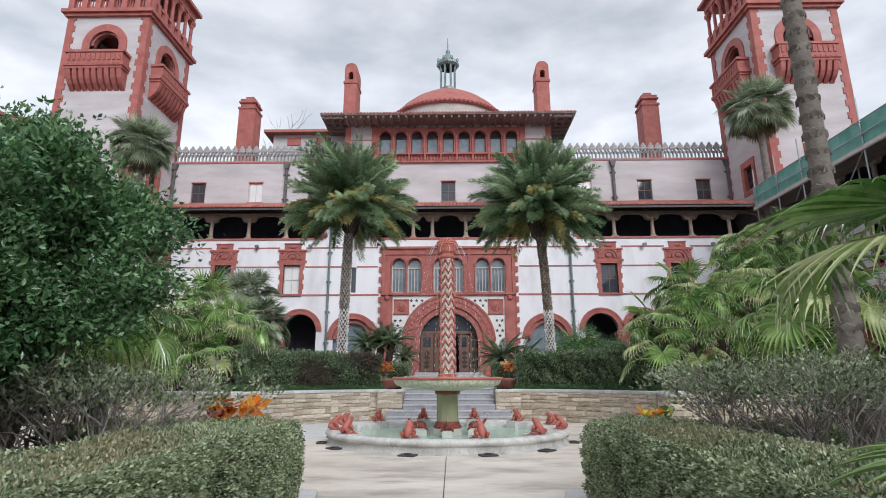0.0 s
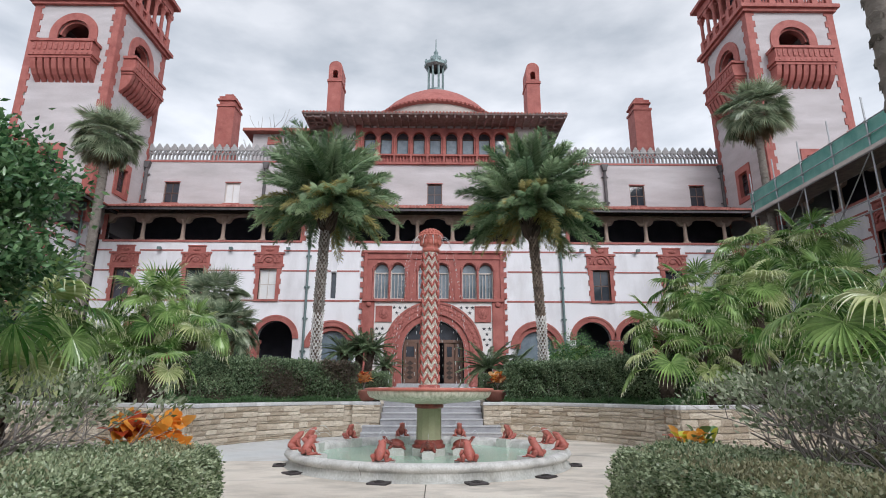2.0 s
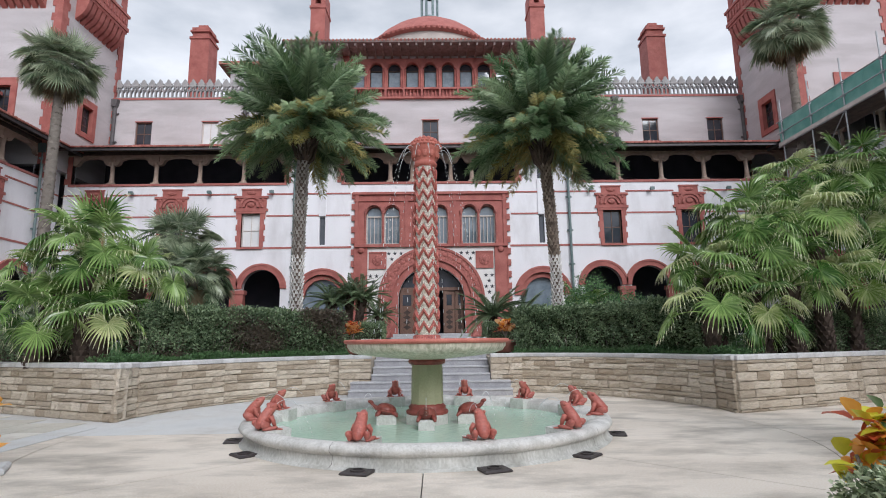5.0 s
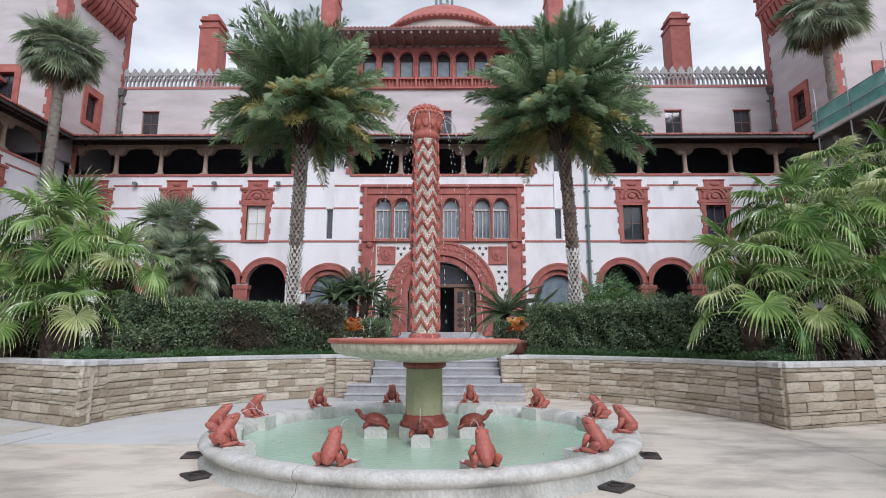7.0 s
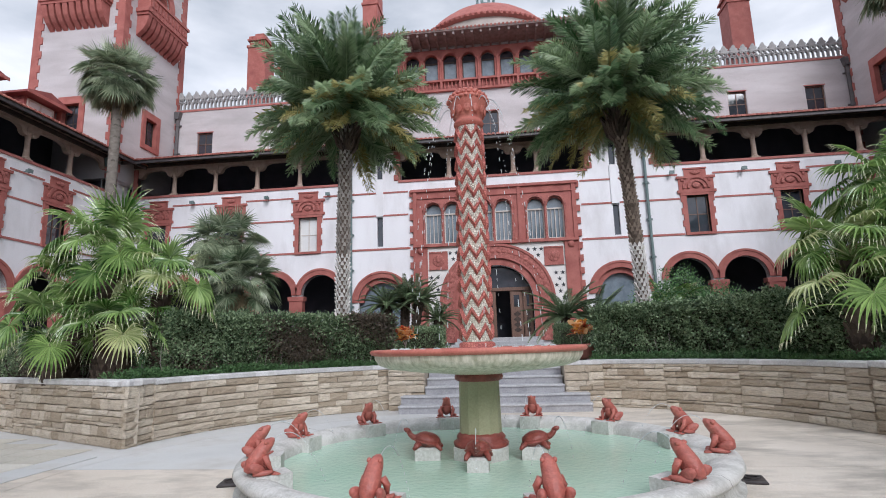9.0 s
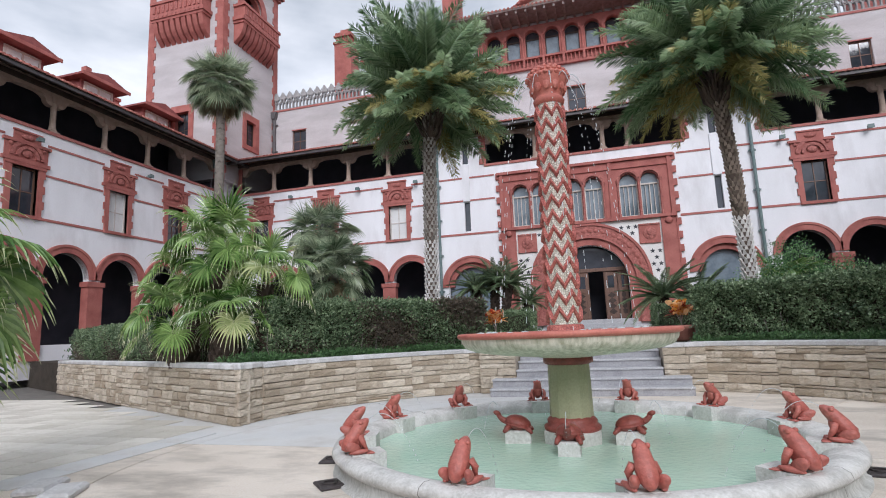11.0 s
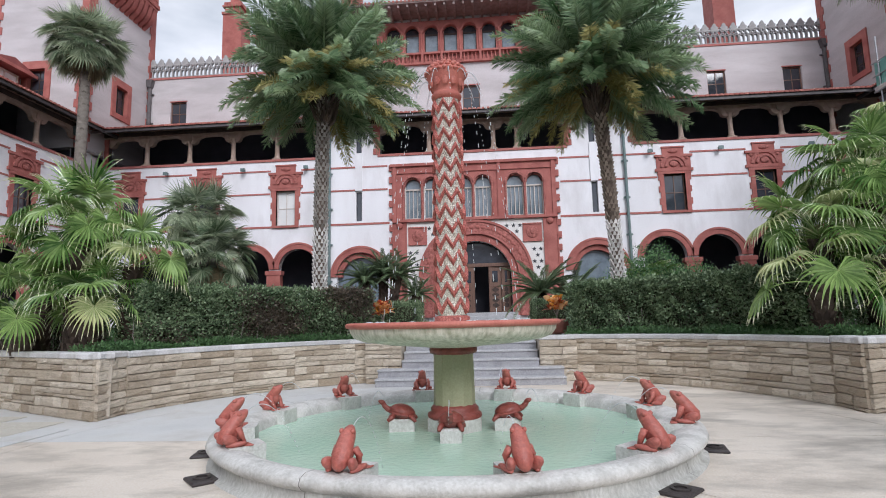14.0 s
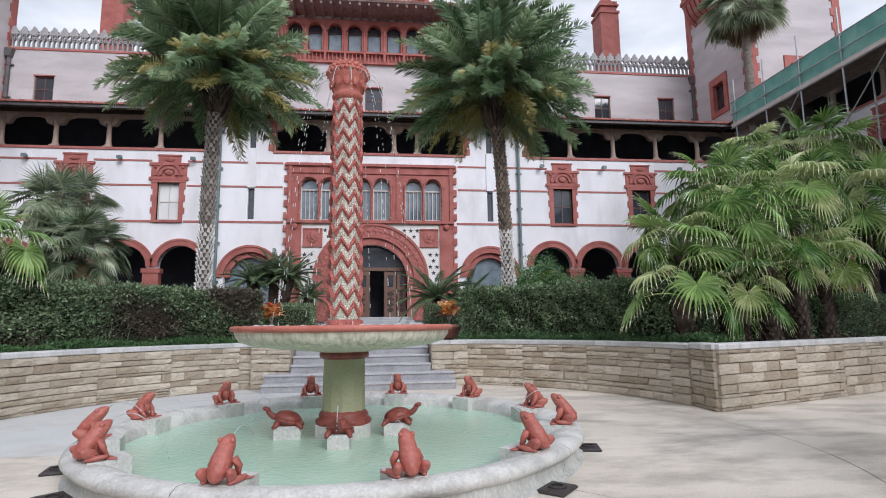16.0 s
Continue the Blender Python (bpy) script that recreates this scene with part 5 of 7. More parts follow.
def dormer(parent, u):
    d = part("dormer", Geo().box(u - 1.15, u + 1.15, 3.6, 8.0, 15.3, 17.15), SHINGLE, parent, "red shingled dormer with a wide window")
    part("dormer_roof", Geo().prism([(u - 1.6, 17.1), (u + 1.6, 17.1), (u + 1.6, 17.22), (u, 17.7), (u - 1.6, 17.22)], 2.9, 9.0), SHINGLE, d)
    part("dormer_fascia", Geo().box(u - 1.64, u + 1.64, 2.84, 2.9, 17.04, 17.24), TERRACOTTA, d)
    part("dormer_frame", Geo().wall(u - 0.95, u + 0.95, 15.55, 16.98, 3.5, 3.6, [(u - 0.84, u + 0.84, 15.66, 16.88, False)]), SASH, d)
    part("dormer_bar", Geo().box(u - 0.05, u + 0.05, 3.52, 3.6, 15.66, 16.88), SASH, d)
    part("pane", Geo().box(u - 0.84, u + 0.84, 3.56, 3.595, 15.66, 16.88), BLIND, d)


for u in (20.8, 16.3, 11.8, 7.3, 2.8):
    dormer(west, u)
chimney(west, 17.6, 6.2, 16.0, 19.4, 0.8, 0.8, False)
chimney(west, 19.4, 6.2, 16.0, 19.4, 0.8, 0.8, False)
south = tagged(part("wall_south", Geo().box(-40, 40, -34.5, -34, LOW, 14), STUCCO), "plain pale wall closing the courtyard", "wall", kind="structure")


# ---- the fountain ----
fountain = thing("fountain", "round stone fountain with a red and white zigzag column", "fountain")
SINK = -0.095
POOL_M = Matrix.Translation((0, 0, SINK)) @ Matrix.Diagonal((0.975, 0.975, 1, 1))
pool = part("pool_rim", Geo().lathe([(3.12, 0.15), (3.17, 0.18), (3.21, 0.225), (3.19, 0.275), (3.12, 0.31), (3.0, 0.305), (2.88, 0.27), (2.8, 0.23), (2.78, 0.05)], 96), POOL_STONE, fountain, "", True, m=POOL_M)
part("pool_wall", Geo().lathe([(3.2, -0.02), (3.19, 0.015), (3.135, 0.035), (3.11, 0.09), (3.115, 0.152)], 96), POOL_WALL_SHADED, fountain, "grey stained outer wall, darkened for the shade under its rim", True, m=POOL_M)
part("pool_floor", Geo().lathe([(2.8, 0.03), (0.0, 0.03)], 48), POOL_STONE, fountain, m=POOL_M)
part("water", Geo().lathe([(2.79, 0.125), (1.6, 0.127), (0.0, 0.126)], 64), WATER, fountain, "milky green pool water", True, m=POOL_M)
for turn in (-112, -38, 20, 84, 152):
    part("rim_joint", Geo().lathe([(3.225, 0.02), (3.145, 0.05), (3.125, 0.15), (3.175, 0.178), (3.214, 0.225), (3.194, 0.277), (3.122, 0.313), (3.0, 0.308), (2.88, 0.273)], 1, 0, 0, turn, turn + 0.14), SLAB_EDGE, fountain, m=POOL_M)
part("plinth", Geo().lathe([(0.40, 0.03), (0.40, 0.28), (0.37, 0.3)], 8, 0, 0, 22.5, 382.5), POOL_STONE, fountain, m=POOL_M)
part("base_moulding", Geo().lathe([(0.375, 0.29), (0.385, 0.32), (0.375, 0.35), (0.33, 0.375), (0.34, 0.41), (0.31, 0.45), (0.28, 0.47)], 16), TURTLE_CLAY, fountain, "dark coral-red clay moulding", True, m=POOL_M)
part("shaft", Geo().lathe([(0.285, 0.36), (0.275, 1.06)], 12), SHAFT_GREEN, fountain, "olive-green shaft")
part("collar", Geo().lathe([(0.28, 1.04), (0.325, 1.06), (0.335, 1.10), (0.32, 1.14), (0.30, 1.16)], 32), TURTLE_CLAY, fountain, "dark red collar", True)
bowl = part("bowl", Geo().lathe([(0.30, 1.13), (0.45, 1.15), (0.9, 1.19), (1.22, 1.235), (1.36, 1.285), (1.415, 1.36), (1.425, 1.42)], 64), BOWL_STONE, fountain, "stained olive stone bowl", True)
part("bowl_rim", Geo().lathe([(1.42, 1.41), (1.465, 1.425), (1.485, 1.455), (1.465, 1.485), (1.40, 1.49), (1.34, 1.46)], 64), CORAL, bowl, "coral-red rim", True)
part("bowl_water", Geo().lathe([(1.36, 1.465), (0.2, 1.465)], 48), WATER, bowl, "", True)
column = part("column_core", Geo().lathe([(0.205, 1.46), (0.195, 3.0), (0.175, 4.72)], 32), MOSAIC, fountain, "white pebble mosaic", True)
part("column_foot", Geo().lathe([(0.27, 1.44), (0.275, 1.485), (0.25, 1.50), (0.25, 1.545), (0.215, 1.565)], 32), CORAL_BAND, fountain, "", True)
teeth, rows_z, pitch_z = 7, 14, 0.222
for k in range(rows_z):
    g = Geo()
    zc = 1.70 + pitch_z * k
    n = teeth * 8
    v, f = [], []
    rad = 0.205 - 0.03 * (zc - 1.5) / 3.2
    for i in range(n):
        a = 2 * math.pi * i / n
        ph = (i % 8) / 8
        zig = abs(ph - 0.5) * 2
        lift = 0.15 * (zig - 0.5)
        bulge = 0.018 * (1 - zig) + 0.006
        for dz, dr in ((-0.048, 0.0), (-0.036, 0.026), (0.0, 0.034 + bulge), (0.038, 0.022), (0.048, 0.0)):
            r = rad + dr
            v.append((r * math.cos(a), r * math.sin(a), zc + lift + dz))
    for i in range(n):
        j = (i + 1) % n
        for q in range(4):
            f.append((5 * i + q, 5 * j + q, 5 * j + q + 1, 5 * i + q + 1))
    g.add(v, f)
    part("zigzag_band", g, CORAL_BAND, column, "raised coral zigzag band" if k == 0 else "")
cap = part("capital", Geo().lathe([(0.18, 4.70), (0.215, 4.73), (0.225, 4.77), (0.205, 4.80), (0.19, 4.83), (0.215, 4.88), (0.255, 4.98), (0.29, 5.08), (0.295, 5.12), (0.26, 5.18), (0.19, 5.25), (0.09, 5.30), (0, 5.31)], 32), CORAL, fountain, "carved coral-red palm capital", True)
nubs = Geo()
for ring, (r, z, s, n) in enumerate(((0.29, 5.11, 0.038, 24), (0.26, 5.175, 0.04, 20), (0.20, 5.235, 0.04, 15), (0.12, 5.28, 0.04, 9), (0.035, 5.30, 0.045, 3))):
    for i in range(n):
        a = 2 * math.pi * (i + 0.5 * (ring % 2)) / n
        nubs.ball((r * math.cos(a), r * math.sin(a), z), (s, s, s * 0.8), seg=7, rings=5)
for i in range(12):
    a = 2 * math.pi * i / 12
    nubs.ball((0.24 * math.cos(a), 0.24 * math.sin(a), 4.95), (0.03, 0.052, 0.08), (0, 0, math.degrees(a)), 7, 5)
part("capital_leaves", nubs, CORAL, cap)


def frog():
    """A seated clay frog facing -x: broad haunches, upright body, snout lifted."""
    g = Geo()
    g.tube([(0.135, 0, 0.04), (0.115, 0, 0.065), (0.07, 0, 0.115), (0.015, 0, 0.195), (-0.035, 0, 0.27), (-0.08, 0, 0.325), (-0.125, 0, 0.37), (-0.16, 0, 0.40), (-0.178, 0, 0.414)],
           [0.03, 0.06, 0.09, 0.092, 0.082, 0.076, 0.06, 0.036, 0.008], 14)
    g.ball((-0.035, 0, 0.16), (0.075, 0.08, 0.12), (0, -24, 0), 12, 8)
    for s in (-1, 1):
        g.ball((-0.068, s * 0.058, 0.378), (0.03, 0.022, 0.028), (0, 0, 0), 9, 7)
        g.ball((0.05, s * 0.115, 0.085), (0.115, 0.045, 0.062), (0, -28, s * 16), 12, 8)
        g.ball((-0.01, s * 0.145, 0.035), (0.12, 0.038, 0.032), (0, 6, s * -16), 10, 6)
        for q in (-22, 4, 30):
            g.ball((-0.135, s * (0.15 + 0.0012 * q), 0.014), (0.065, 0.016, 0.013), (0, 0, s * -q), 7, 5)
        g.tube([(-0.05, s * 0.085, 0.22), (-0.065, s * 0.125, 0.145), (-0.105, s * 0.10, 0.06), (-0.125, s * 0.085, 0.012)], [0.04, 0.036, 0.027, 0.024], 9)
        for q in (-26, 0, 26):
            g.ball((-0.155, s * (0.085 + 0.0011 * q), 0.012), (0.042, 0.013, 0.011), (0, 0, s * -q), 7, 5)
    return mesh_of("frog", g, FROG_CLAY, True)


FROG = frog()
BLOCK = mesh_of("frog_block", Geo().prism([(-0.27, 0.05), (0.10, 0.05), (0.12, 0.318), (-0.27, 0.325)], -0.165, 0.165), POOL_STONE)
FROG_ANGLES = [105 - 30 * (i - 3) - 0.6 + d for i, d in enumerate((0.6, 2.4, 1.6, 1.2, -0.5, 0.3, -0.8, 1.5, 0.3, 0.2, -0.3, -6.5))]
GRATE = mesh_of("grate", Geo().slab(-0.14, 0.14, -0.18, 0.18, 0.0, 0.035, 0.015).lathe([(0.09, 0.03), (0.09, 0.05), (0.06, 0.05), (0.06, 0.04)], 14), IRON)
frog_rng = random.Random(3)
for i, a in enumerate(FROG_ANGLES):
    block = part("frog_block", BLOCK, POOL_STONE, fountain, m=pose(2.86 * math.cos(radians(a)), 2.86 * math.sin(radians(a)), SINK, 0, 0, a))
    f = new("frog_statue", FROG)
    f.matrix_basis = pose(2.92 * math.cos(radians(a)), 2.92 * math.sin(radians(a)), SINK + 0.318, 0, 0, a + frog_rng.uniform(-9, 9)) @ Matrix.Diagonal((0.95, 0.95, 0.86, 1))
    tagged(f, "seated coral-red clay frog on the pool's rim", "frog statue", group="frogs round the pool")
    g = new("floor_grate", GRATE)
    ga = a + frog_rng.uniform(-2, 2)
    g.matrix_basis = pose(3.2 * math.cos(radians(ga)), 3.2 * math.sin(radians(ga)), LOW + 0.001, 0, 0, a + frog_rng.uniform(-6, 6))
    tagged(g, "flat black iron light plate on the pavement by the pool", "floor plate", group="plates round the pool")


def turtle():
    g = Geo()
    g.ball((0, 0, 0.10), (0.20, 0.165, 0.115), (0, 12, 0), 16, 9)
    g.ball((0, 0, 0.07), (0.22, 0.185, 0.04), (0, 12, 0), 16, 6)
    g.tube([(-0.15, 0, 0.12), (-0.22, 0, 0.145), (-0.265, 0, 0.185), (-0.285, 0, 0.225)], [0.05, 0.044, 0.038, 0.038], 8)
    g.ball((-0.305, 0, 0.245), (0.06, 0.04, 0.036), (0, 20, 0), 8, 6)
    for s in (-1, 1):
        g.tube([(-0.11, s * 0.10, 0.07), (-0.17, s * 0.14, 0.02), (-0.21, s * 0.15, -0.01)], [0.042, 0.036, 0.024], 7)
        g.tube([(0.12, s * 0.11, 0.05), (0.19, s * 0.15, 0.0), (0.21, s * 0.16, -0.03)], [0.038, 0.03, 0.022], 7)
    return mesh_of("turtle", g, TURTLE_CLAY, True)


TURTLE = turtle()
PEDESTAL = mesh_of("turtle_block", Geo().slab(-0.17, 0.17, -0.13, 0.13, 0.03, 0.33, 0.02), POOL_STONE)
for a in (-90, -5, 185, 90):
    p = (0.72 * math.cos(radians(a)), 0.72 * math.sin(radians(a)))
    part("turtle_block", PEDESTAL, POOL_STONE, fountain, m=pose(*p, SINK - 0.04, 0, 0, a + 180))
    t = new("turtle_statue", TURTLE)
    t.matrix_basis = pose(*p, SINK + 0.285, 0, 0, a + 180) @ Matrix.Diagonal((0.9, 0.95, 0.9, 1))
    tagged(t, "dark red clay turtle on a stone block in the pool", "turtle statue", group="turtles in the pool")

# falling water: broken threads from the capital, thin jets from frogs and turtles
jets = Geo()
jet_rng = random.Random(11)


def stream(p, vx, vy, vz, fall, r, solid=0.35):
    s, step = 0.0, 0.016
    while s < 2.5:
        a = [p[0] + vx * s, p[1] + vy * s, p[2] + vz * s - 4.9 * s * s]
        u = s + step * (1.0 if s < solid else jet_rng.uniform(0.15, 0.8))
        b = [p[0] + vx * u, p[1] + vy * u, p[2] + vz * u - 4.9 * u * u]
        if a[2] < fall:
            break
        jets.tube([a, b], r * jet_rng.uniform(0.7, 1.2), 4, True)
        s += step * (1.0 if s < solid else jet_rng.uniform(0.9, 2.4))


for i in range(12):
    a = 2 * math.pi * (i + 0.3) / 12
    sp = jet_rng.uniform(0.62, 0.82)
    stream((0.29 * math.cos(a), 0.29 * math.sin(a), 5.05), sp * math.cos(a), sp * math.sin(a), 0.75, 1.47, 0.006, 0.3)
for i, a in enumerate(FROG_ANGLES):
    c, s = math.cos(radians(a)), math.sin(radians(a))
    stream((2.75 * c, 2.75 * s, 0.575), -1.3 * c, -1.3 * s, 1.0, SINK + 0.13, 0.004, 0.25)
for a in (-90, -5, 185, 90):
    c, s = math.cos(radians(a)), math.sin(radians(a))
    stream((0.98 * c, 0.98 * s, 0.49), 0.5 * c, 0.5 * s, 1.2, SINK + 0.13, 0.004, 0.3)
tagged(part("falling_water", jets, SPRAY, fountain), "thin broken threads of falling water", kind="stuff")
foam = Geo()
for i in range(26):
    a, r = jet_rng.uniform(0, 6.28), jet_rng.uniform(1.05, 1.3)
    foam.ball((r * math.cos(a), r * math.sin(a), 1.475), (jet_rng.uniform(0.02, 0.07), jet_rng.uniform(0.02, 0.07), jet_rng.uniform(0.012, 0.035)), seg=6, rings=4)
tagged(part("splash_foam", foam, SPRAY, fountain), kind="stuff")


# ---- foliage ----
def leaf_cloud(points, ways, length, width, rng, fold=0.25):
    """One small folded leaf at every point, pointing along its way."""
    n = len(points)
    ways = ways / (np.linalg.norm(ways, axis=1, keepdims=True) + 1e-9)
    rand = rng.normal(size=(n, 3))
    side = np.cross(ways, rand)
    side /= np.linalg.norm(side, axis=1, keepdims=True) + 1e-9
    up = np.cross(side, ways)
    ln = (length * rng.uniform(0.65, 1.25, n))[:, None]
    wd = (width * rng.uniform(0.7, 1.2, n))[:, None]
    base, tip = points, points + ways * ln
    mid = points + ways * ln * 0.45
    l, r = mid + side * wd * 0.5 + up * wd * fold, mid - side * wd * 0.5 + up * wd * fold
    v = np.stack([base, l, tip, r], 1).reshape(-1, 3)
    me = bpy.data.meshes.new("leaves")
    me.vertices.add(4 * n)
    me.vertices.foreach_set("co", v.astype(np.float32).ravel())
    idx = np.arange(n)[:, None] * 4
    tri = np.concatenate([idx + [0, 2, 1], idx + [0, 3, 2]], 1).astype(np.int32).ravel()
    me.loops.add(6 * n)
    me.loops.foreach_set("vertex_index", tri)
    me.polygons.add(2 * n)
    me.polygons.foreach_set("loop_start", np.arange(2 * n, dtype=np.int32) * 3)
    me.update(calc_edges=True)
    return me


def leaves(name, me, material, parent, label=""):
    me.materials.append(material)
    return tagged(part(name, me, material, parent, label), kind="stuff")


def clipped_hedge(name, label, path, width, z0, z1, material, density, leaf=(0.05, 0.028), rough=0.05, seed=1, skin=None, core=SOIL_AND_SHADE, hollow=0.1, top_skin=None):
    """A clipped hedge along a line: a dark core painted as its inner shade, bare stems low down, and a shell of leaves
    with hollows in it.
    """
    rng = np.random.default_rng(seed)
    r = random.Random(seed)
    h = thing(name, label, "hedge")
    body, stems = Geo(), Geo()
    pts, outs, roof = [], [], []
    last = len(path) - 2
    for k, ((x0, y0), (x1, y1)) in enumerate(zip(path, path[1:])):
        ln = math.hypot(x1 - x0, y1 - y0)
        dx, dy = (x1 - x0) / ln, (y1 - y0) / ln
        nx, ny = -dy, dx
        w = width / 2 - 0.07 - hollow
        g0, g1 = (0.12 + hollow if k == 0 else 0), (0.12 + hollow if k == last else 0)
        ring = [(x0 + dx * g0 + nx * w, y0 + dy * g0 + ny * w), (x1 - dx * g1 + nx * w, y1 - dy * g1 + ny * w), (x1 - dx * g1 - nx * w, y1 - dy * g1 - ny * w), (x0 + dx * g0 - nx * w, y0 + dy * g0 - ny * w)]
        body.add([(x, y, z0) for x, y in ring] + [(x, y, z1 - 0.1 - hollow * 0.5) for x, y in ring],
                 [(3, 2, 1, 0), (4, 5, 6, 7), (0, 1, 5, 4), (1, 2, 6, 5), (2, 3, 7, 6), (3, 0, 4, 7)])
        for _ in range(int(ln * 9)):
            a, sg = r.random() * ln, r.choice((-1, 1))
            o = sg * r.uniform(w, width / 2 - 0.05)
            p = Vector((x0 + dx * a + nx * o * 0.8, y0 + dy * a + ny * o * 0.8, z0))
            q = Vector((x0 + dx * (a + r.uniform(-0.2, 0.2)) + nx * o, y0 + dy * (a + r.uniform(-0.2, 0.2)) + ny * o, z0 + (z1 - z0) * r.uniform(0.25, 0.5)))
            stems.tube([p, p.lerp(q, 0.5) + Vector((r.gauss(0, 0.04), r.gauss(0, 0.04), 0)), q], [0.013, 0.009, 0.004], 4, False)
        faces = [("top", ln * width), ("a", ln * (z1 - z0)), ("b", ln * (z1 - z0))]
        faces += [("e0", width * (z1 - z0))] * (k == 0) + [("e1", width * (z1 - z0))] * (k == last)
        for kind, area in faces:
            n = int(area * density)
            u, q = rng.random(n), rng.random(n)
            if kind == "top":
                off, z, along = (q - 0.5) * width, np.full(n, z1), u * ln
                out = np.tile([0, 0, 1.0], (n, 1))
            elif kind in "ab":
                sg = 1 if kind == "a" else -1
                off, z, along = np.full(n, sg * width / 2), z0 + 0.05 + q ** 0.8 * (z1 - z0 - 0.05), u * ln
                out = np.tile([nx * sg, ny * sg, 0.25], (n, 1))
            else:
                sg = -1 if kind == "e0" else 1
                off, z, along = (u - 0.5) * width, z0 + 0.05 + q ** 0.8 * (z1 - z0 - 0.05), np.full(n, 0.0 if kind == "e0" else ln)
                out = np.tile([dx * sg, dy * sg, 0.25], (n, 1))
            p = np.stack([x0 + dx * along + nx * off, y0 + dy * along + ny * off, z], 1)
            edge = np.clip((z - (z1 - 0.3)) / 0.3, 0, 1) ** 2
            if kind == "top":
                p[:, 2] -= 0.16 * np.abs(off / (width / 2)) ** 3
            p[:, 0] -= nx * off * edge * 0.14
            p[:, 1] -= ny * off * edge * 0.14
            X, Y, Z = p.T
            lump = np.sin(X * 5.1 + Z * 3) * np.sin(Y * 4.3 + 1.3) * np.cos(Z * 6.2 + X * 2) * rough
            fine = np.sin(X * 17 + Y * 5) * np.sin(Y * 19 + Z * 13) * np.sin(Z * 21 - X * 9) * rough * 0.9
            dents = np.clip(np.sin(X * 2.9 + Y * 2.1 + seed) * np.sin(Z * 3.7 + X * 1.7 + seed) + 0.45 * np.sin(X * 7.3 - Y * 6.1 + Z * 5) - 0.25, 0, 1)
            low = 0.25 if kind == "top" else 0.55 + 0.9 * np.clip(1 - (z - z0) / (z1 - z0), 0, 1)
            p += out * (lump + fine + rng.normal(0, rough * 0.45, n) - rough * 0.4 - hollow * dents * low)[:, None]
            pts.append(p)
            outs.append(out + rng.normal(0, 0.6, (n, 3)))
            roof.append(np.full(n, kind == "top"))
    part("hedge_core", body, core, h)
    tagged(part("stem_tangle", stems, TWIG, h, "thin bare grey stems"), kind="stuff")
    pts, outs, roof = np.concatenate(pts), np.concatenate(outs), np.concatenate(roof)
    pick = np.zeros(len(pts), bool)
    if skin is not None:
        pick = (np.sin(pts[:, 0] * 1.3 + pts[:, 1] * 0.8) * np.sin(pts[:, 2] * 2.2 + pts[:, 0]) + rng.normal(0, 0.3, len(pts))) > 0.4
    if top_skin is not None:
        skin, pick = top_skin, roof & (np.sin(pts[:, 0] * 2.3 + pts[:, 1] * 1.7) + rng.normal(0, 0.8, len(pts)) > 0.2)
    leaves("hedge_leaves", leaf_cloud(pts[~pick], outs[~pick], leaf[0], leaf[1], rng), material, h)
    if skin is not None:
        leaves("bronzed_leaves", leaf_cloud(pts[pick], outs[pick], leaf[0], leaf[1], rng), skin, h)
    return h


for side, seed in ((-1, 21), (1, 22)):
    clipped_hedge("hedge", "low clipped hedge of small glossy green leaves beside the walk", [(side * 2.45, -13.2), (side * 2.45, -7.6)], 1.32, LOW + 0.05, 0.93, CLIPPED_LEAF, 7500, (0.034, 0.02), 0.05, seed, hollow=0.13, top_skin=OLIVE_TIP)
    clipped_hedge("hedge", "low clipped hedge of small glossy green leaves edging the bed", [(side * 3.12, -8.05), (side * 4.6, -8.0)], 0.95, LOW + 0.05, 0.9, CLIPPED_LEAF, 6000, (0.036, 0.021), 0.05, seed + 2, hollow=0.12, top_skin=OLIVE_TIP)


def bed_arc(side, r, a0, a1, n):
    """Points on a line that follows the curved wall at a distance behind it."""
    line = [arc_point(side, a0 + (a1 - a0) * i / n, r) for i in range(n + 1)]
    return line if side > 0 else line[::-1]


clipped_hedge("hedge", "dense dark hedge with bronzed patches on the raised bed", bed_arc(-1, 7.62, 67, 19, 5), 1.0, BED_Z, 2.43, HEDGE_LEAF, 2300, (0.075, 0.045), 0.11, 31, BROWN_LEAF, hollow=0.2)
clipped_hedge("hedge", "dense dark green clipped hedge on the raised bed", bed_arc(1, 7.62, 67, 19, 5), 1.0, BED_Z, 2.45, HEDGE_LEAF, 2300, (0.075, 0.045), 0.11, 32, hollow=0.2)
clipped_hedge("hedge", "dark clipped hedge behind the fan palms", [(9.3, 5.2), (15.5, 7.2)], 1.4, BED_Z, 2.15, HEDGE_LEAF, 1700, (0.06, 0.036), 0.08, 33)
clipped_hedge("hedge", "dark bronzed hedge running along the raised bed", [(-20, 10.2), (-13.5, 7.4), (-10.2, 6.0)], 1.5, BED_Z, 2.25, HEDGE_LEAF, 1500, (0.06, 0.036), 0.08, 34, BROWN_LEAF)
for x, y, w, top, seed in ((-2.75, 12.2, 1.6, 2.2, 41), (2.9, 12.0, 1.7, 2.15, 42)):
    clipped_hedge("hedge", "small clipped green hedge beside the entrance walk", [(x - 0.8, y), (x + 0.8, y)], w, 0.98, top, HEDGE_LEAF, 1800, (0.055, 0.034), 0.07, seed)


